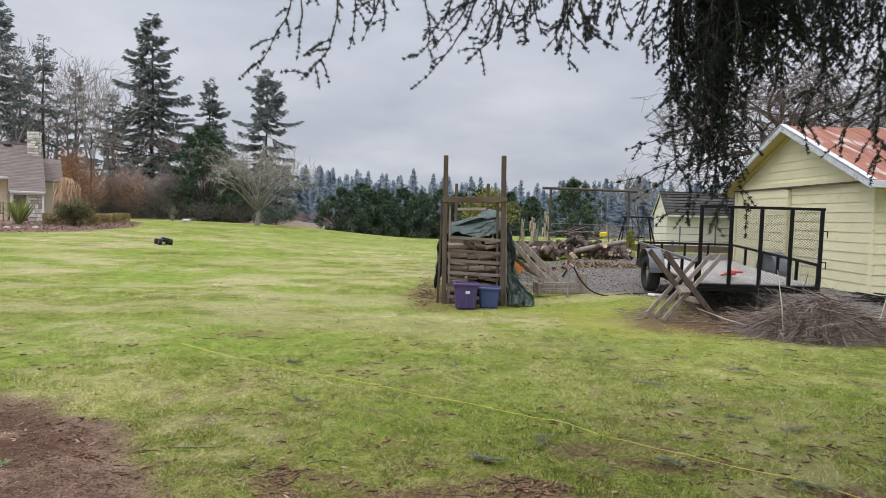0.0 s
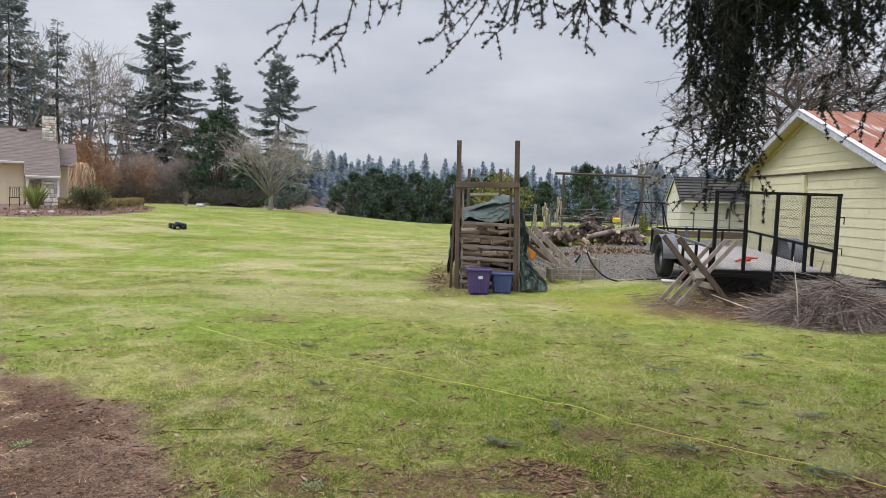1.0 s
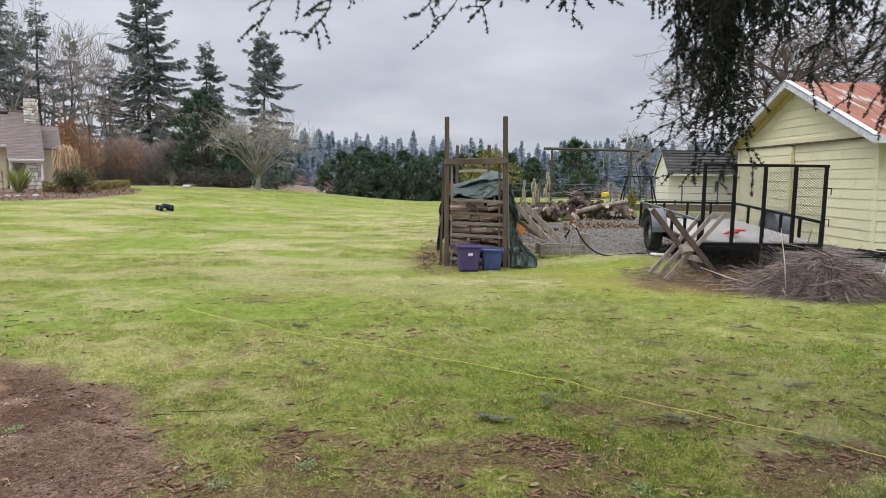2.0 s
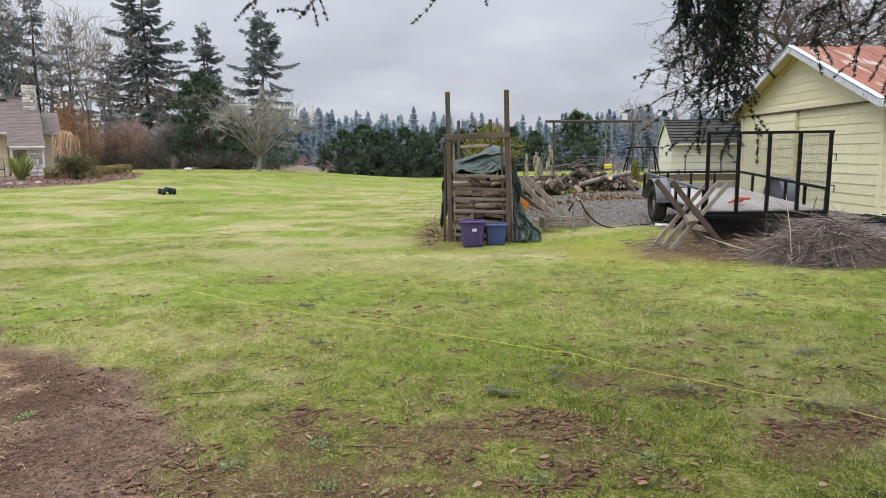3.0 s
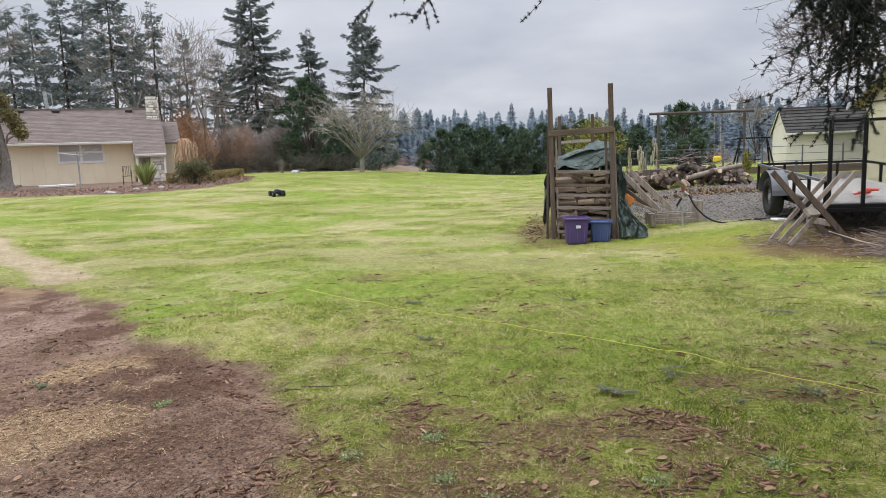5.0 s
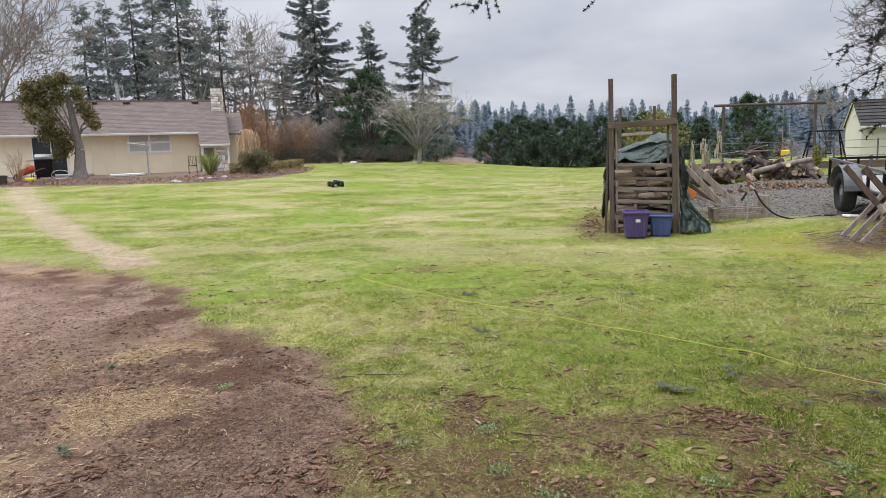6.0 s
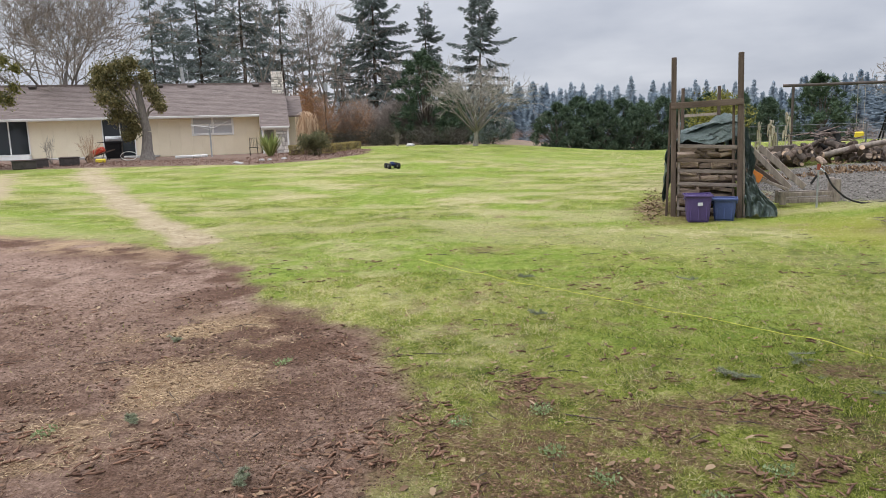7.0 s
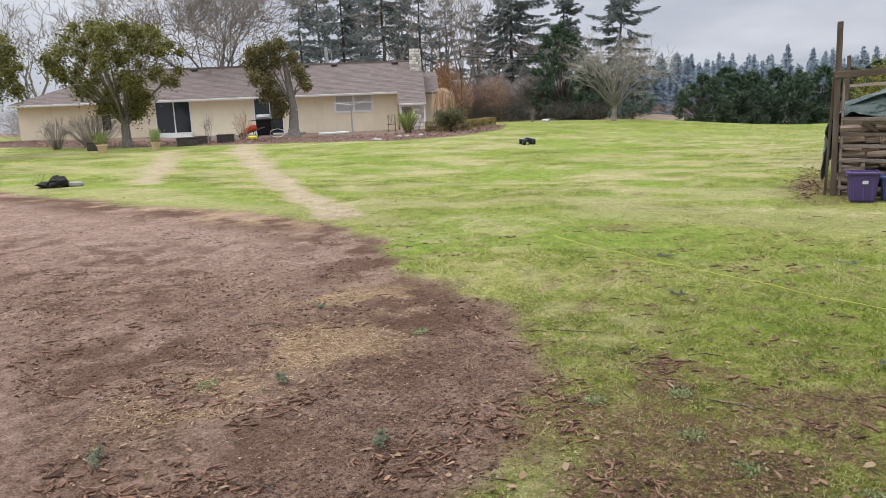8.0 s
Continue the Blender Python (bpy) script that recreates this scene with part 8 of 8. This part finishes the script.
flat_bits(110000, 2.1, 14, 661, "thatch", lambda x, y: 0.55 * (1 - cover(x, y)[0]) * smooth(0.40, 0.62, grain(x, y, 0.35, 99)), 0.04, 0.0030, "dry_grass_litter", "dry grass stalks lying among the green blades")
flat_bits(190000, 2.1, 9, 662, "duff", lambda x, y: np.clip(0.9 * cover(x, y)[1] + 0.80 * cover(x, y)[0] * smooth(0.38, 0.58, grain(x, y, 0.45, 66, 5)), 0, 1), 0.026, 0.0026, "needle_litter", "brown dead needles matted on the ground")
flat_bits(260000, 2.2, 6.5, 663, "hay", lambda x, y: np.clip(1.2 * hay(x, y) * cover(x, y)[0], 0, 1), 0.05, 0.0030, "hay_litter", "tan dead grass lying on the bare soil")

# fallen cedar catkins: short curved brown cones
g = np.random.default_rng(621)
x, y, r = fan(34000, 2.1, 9.5, g, power=0.6)
d, li, st, gr, mu, mo = cover(x, y)
clus = grain(x, y, 0.45, 91, 3)
want = np.clip(li * 0.6 * (1 - 0.5 * d) + 0.30 * d * smooth(1.0, 4.0, 8.5 - r) + 0.05, 0, 1) * smooth(0.46, 0.64, clus)
keep = g.random(len(x)) < want
x, y = x[keep], y[keep]
n = len(x)
a = g.uniform(0, 6.28, n)
ln, r = g.uniform(0.020, 0.044, n), g.uniform(0.0045, 0.0082, n)
bend = g.normal(size=n) * 0.5
z = ground_z(x, y) + r * 0.9 + g.uniform(0, 0.006, n)
p0 = np.stack([x, y, z], 1)
p1 = p0 + np.stack([np.cos(a), np.sin(a), g.normal(size=n) * 0.12], 1) * ln[:, None]
p2 = p1 + np.stack([np.cos(a + bend), np.sin(a + bend), g.normal(size=n) * 0.12], 1) * ln[:, None]
v1, f1 = tubes(np.concatenate([p0, p1, (r * 0.7)[:, None], r[:, None]], 1), 6)
v2, f2 = tubes(np.concatenate([p1, p2, r[:, None], (r * 0.6)[:, None]], 1), 6)
v, f = joined([(v1, f1), (v2, f2)])
tagged(link("fallen_cones", arrays("fallen_cones", v, f, "cone"), None), "small curved brown cedar cones littering the ground", "cones", kind="stuff")


def scatter_leaves(n, r0, r1, size, seed, mat, weight, name, label, up=1.2):
    g = np.random.default_rng(seed)
    x, y, r = fan(n, r0, r1, g, power=0.6)
    keep = g.random(n) < weight(x, y)
    x, y = x[keep], y[keep]
    at = np.stack([x, y, ground_z(x, y) + 0.012], 1)
    m = len(x)
    a = g.uniform(0, 6.28, m)
    w = np.stack([np.cos(a), np.sin(a), g.uniform(-0.1, 0.35, m)], 1)
    sd = np.stack([-np.sin(a), np.cos(a), g.uniform(-0.4, 0.4, m)], 1)
    s = (size * g.uniform(0.5, 1.25, m))[:, None]
    curl = np.zeros((m, 3))
    curl[:, 2] = g.uniform(0.0, 0.25, m)
    sh = g.uniform(0.5, 1.2, (4, m, 1))
    verts = np.stack([at, at + w * s * 0.22 + sd * s * 0.26 * sh[0] + curl * s * 0.6, at + w * s * 0.68 + sd * s * 0.27 * sh[1] + curl * s, at + w * s + curl * s * 0.3, at + w * s * 0.70 - sd * s * 0.25 * sh[2] + curl * s * 0.5, at + w * s * 0.25 - sd * s * 0.28 * sh[3] + curl * s * 0.2], 1).reshape(-1, 3)
    k = np.arange(m)[:, None] * 6
    faces = np.concatenate([k + np.array([[0, 1, 2]]), k + np.array([[0, 2, 3]]), k + np.array([[0, 3, 4]]), k + np.array([[0, 4, 5]])])
    tagged(link(name, arrays(name, verts, faces, mat), None), label, "leaves", kind="stuff")


scatter_leaves(480, 2.4, 12, 0.026, 635, "dry_leaf", lambda x, y: 0.75 + 0 * x, "leaf_scraps", "small curled tan leaf scraps on lawn and soil")
scatter_leaves(700, 2.4, 26, 0.048, 631, "dry_leaf", lambda x, y: 0.75 + 0 * x, "fallen_leaves", "scattered tan dead leaves on lawn and dirt")
scatter_leaves(26000, 2.2, 10, 0.020, 632, "duff", lambda x, y: np.clip(0.8 * cover(x, y)[0] + cover(x, y)[1], 0.05, 1) * smooth(0.45, 0.62, grain(x, y, 0.6, 95)), "leaf_crumbs", "crumbled leaf and bark bits on the soil")
scatter_leaves(150000, 11.5, 22, 0.062, 633, "brown_leaf", lambda x, y: 0.9 * smooth(1.0, 0.1, np.hypot((x + 0.34) / (0.36 + 0.5 * (grain(x, y, 0.6, 92) - 0.5)), (y - 15.0) / 3.8)) + smooth(0.7, 0.2, np.hypot((x - 1.7) / 0.6, (y - 16.0) / 1.8)), "leaf_drift", "drift of dead leaves along the wood rack")
scatter_leaves(9000, 2.6, 40, 0.040, 634, "duff", lambda x, y: 0.35 + 0 * x, "dark_leaf_bits", "dark leaf scraps in the grass")

# loose twigs
g = np.random.default_rng(641)
x, y, r = fan(300, 2.2, 11, g, power=0.7)
segs = []
for a, b in zip(x, y):
    t_, l_, q = g.uniform(0, 6.28), g.uniform(0.04, 0.22) * (2.0 if g.random() < 0.08 else 1), g.uniform(0.0015, 0.004)
    zz = float(ground_z(np.array(a), np.array(b))) + 0.008
    m_ = (a + 0.5 * l_ * math.cos(t_), b + 0.5 * l_ * math.sin(t_), zz + g.uniform(0, 0.012))
    segs += [(a, b, zz, *m_, q, q), (*m_, m_[0] + 0.5 * l_ * math.cos(t_ + 0.3), m_[1] + 0.5 * l_ * math.sin(t_ + 0.3), zz, q, q * 0.6)]
v, f = tubes(segs, 4)
tagged(link("loose_twigs", arrays("loose_twigs", v, f, "bark"), None), "thin dead twigs lying on lawn and soil", "twigs", kind="stuff")

# clods and pebbles on the bare soil, stones of the gravel
OCT = np.array([[1, 0, 0], [-1, 0, 0], [0, 1, 0], [0, -1, 0], [0, 0, 1], [0, 0, -1]], float)
OCF = np.array([[0, 2, 4], [2, 1, 4], [1, 3, 4], [3, 0, 4], [2, 0, 5], [1, 2, 5], [3, 1, 5], [0, 3, 5]])


def stones(x, y, size, g, flat=0.6):
    n = len(x)
    s = size * g.uniform(0.5, 1.4, (n, 1, 1)) * g.uniform(0.6, 1.2, (n, 6, 1))
    a = g.uniform(0, 6.28, n)
    p = OCT[None] * s
    c, si = np.cos(a)[:, None], np.sin(a)[:, None]
    px, py = p[:, :, 0] * c - p[:, :, 1] * si, p[:, :, 0] * si + p[:, :, 1] * c
    v = np.stack([px + x[:, None], py + y[:, None], p[:, :, 2] * flat + ground_z(x, y)[:, None] + 0.1 * size], -1).reshape(-1, 3)
    return v, (np.arange(n)[:, None, None] * 6 + OCF[None]).reshape(-1, 3)


M["clod"] = leaf_material("clod", (0.045, 0.025, 0.016), (0.25, 0.165, 0.120), 0.95, 0.0)
M["pebble"] = leaf_material("pebble", (0.070, 0.062, 0.055), (0.30, 0.275, 0.25), 0.9, 0.0)
x, y, r = fan(120000, 2.1, 12, g, power=0.6)
d = cover(x, y)[0]
keep = g.random(len(x)) < d * 0.9 * smooth(0.36, 0.62, grain(x, y, 0.4, 97))
v, f = stones(x[keep], y[keep], 0.0062, g)
tagged(link("soil_crumbs", arrays("soil_crumbs", v, f, "clod"), None), "brown clods and crumbs on the bare soil", "soil", kind="stuff")
# soil debris whose dark colour also stands in for shade in trodden relief
x, y, r = fan(17000, 2.1, 13, g, power=0.7)
keep = g.random(len(x)) < cover(x, y)[0] * smooth(0.50, 0.66, grain(x, y, 0.22, 98, 3))
v, f = stones(x[keep], y[keep], 0.013, g, 0.5)
x2, y2, r2 = fan(11000, 5.0, 17, g, -66, -20, 0.8)
keep2 = g.random(len(x2)) < smooth(0.0, 0.3, signed(x2, y2, DIRT)) * (0.12 + 0.7 * smooth(0.46, 0.70, grain(x2, y2, 0.5, 93, 5)))
v, f = joined([(v, f), stones(x2[keep2], y2[keep2], 0.017, g, 0.45)])
tagged(link("soil_clods", arrays("soil_clods", v, f, "clod"), None), "dark clods turned up on the bare soil", "soil", kind="stuff")
x, y = g.uniform(1.5, 10, 17000), g.uniform(12.4, 25, 17000)
keep = g.random(len(x)) < cover(x, y)[3] * 0.8
v, f = stones(x[keep], y[keep], 0.028, g)
tagged(link("gravel_stones", arrays("gravel_stones", v, f, "pebble"), None), "loose grey gravel of the yard", "gravel", kind="stuff")

# small weeds
for k, (x, y) in enumerate(((-0.62, 3.25), (-0.35, 3.05), (0.12, 2.95), (-0.75, 3.75), (-3.4, 2.9), (-2.7, 4.3), (-1.15, 3.5), (0.4, 3.3), (1.0, 3.5))):
    g = np.random.default_rng(651 + k)
    n = 90
    a, q = g.uniform(0, 6.28, n), g.uniform(0, 1, n) ** 0.6 * 0.07
    px, py = x + q * np.cos(a), y + q * np.sin(a)
    at = np.stack([px, py, ground_z(px, py) + g.uniform(0.005, 0.03, n)], 1)
    v, f = leaves(at, 0.020, g, 0.6)
    tagged(link("weed", arrays("weed", v, f, "clover"), None), "small green clover-like weed in the worn grass", "weed", "small weeds")

# the yellow marking cord across the lawn
cord = bpy.data.curves.new("yellow_cord", "CURVE")
cord.dimensions, cord.bevel_depth, cord.bevel_resolution = "3D", 0.0023, 1
sp = cord.splines.new("POLY")
line = [(-3.04, 8.26), (-1.58, 7.07), (-0.45, 6.40), (0.56, 5.63), (1.20, 5.22), (1.80, 4.69), (2.37, 4.13), (3.2, 3.35)]
pts = []
for (ax, ay), (bx, by) in zip(line, line[1:]):
    for k in range(14):
        u = k / 14
        x, y = ax + (bx - ax) * u, ay + (by - ay) * u
        y += 0.006 * math.sin(x * 7.0) + 0.004 * math.sin(x * 23)
        pts.append((x, y, float(ground_z(np.array(x), np.array(y))) + 0.018 + 0.006 * math.sin(x * 9) + 0.008 * math.sin(x * 3.3)))
sp.points.add(len(pts) - 1)
for q, c in zip(sp.points, pts):
    q.co = (*c, 1)
cord.materials.append(M["yellow_cord"])
tagged(new("marking_line", cord), "thin yellow marking line stretched across the grass", "marking line")
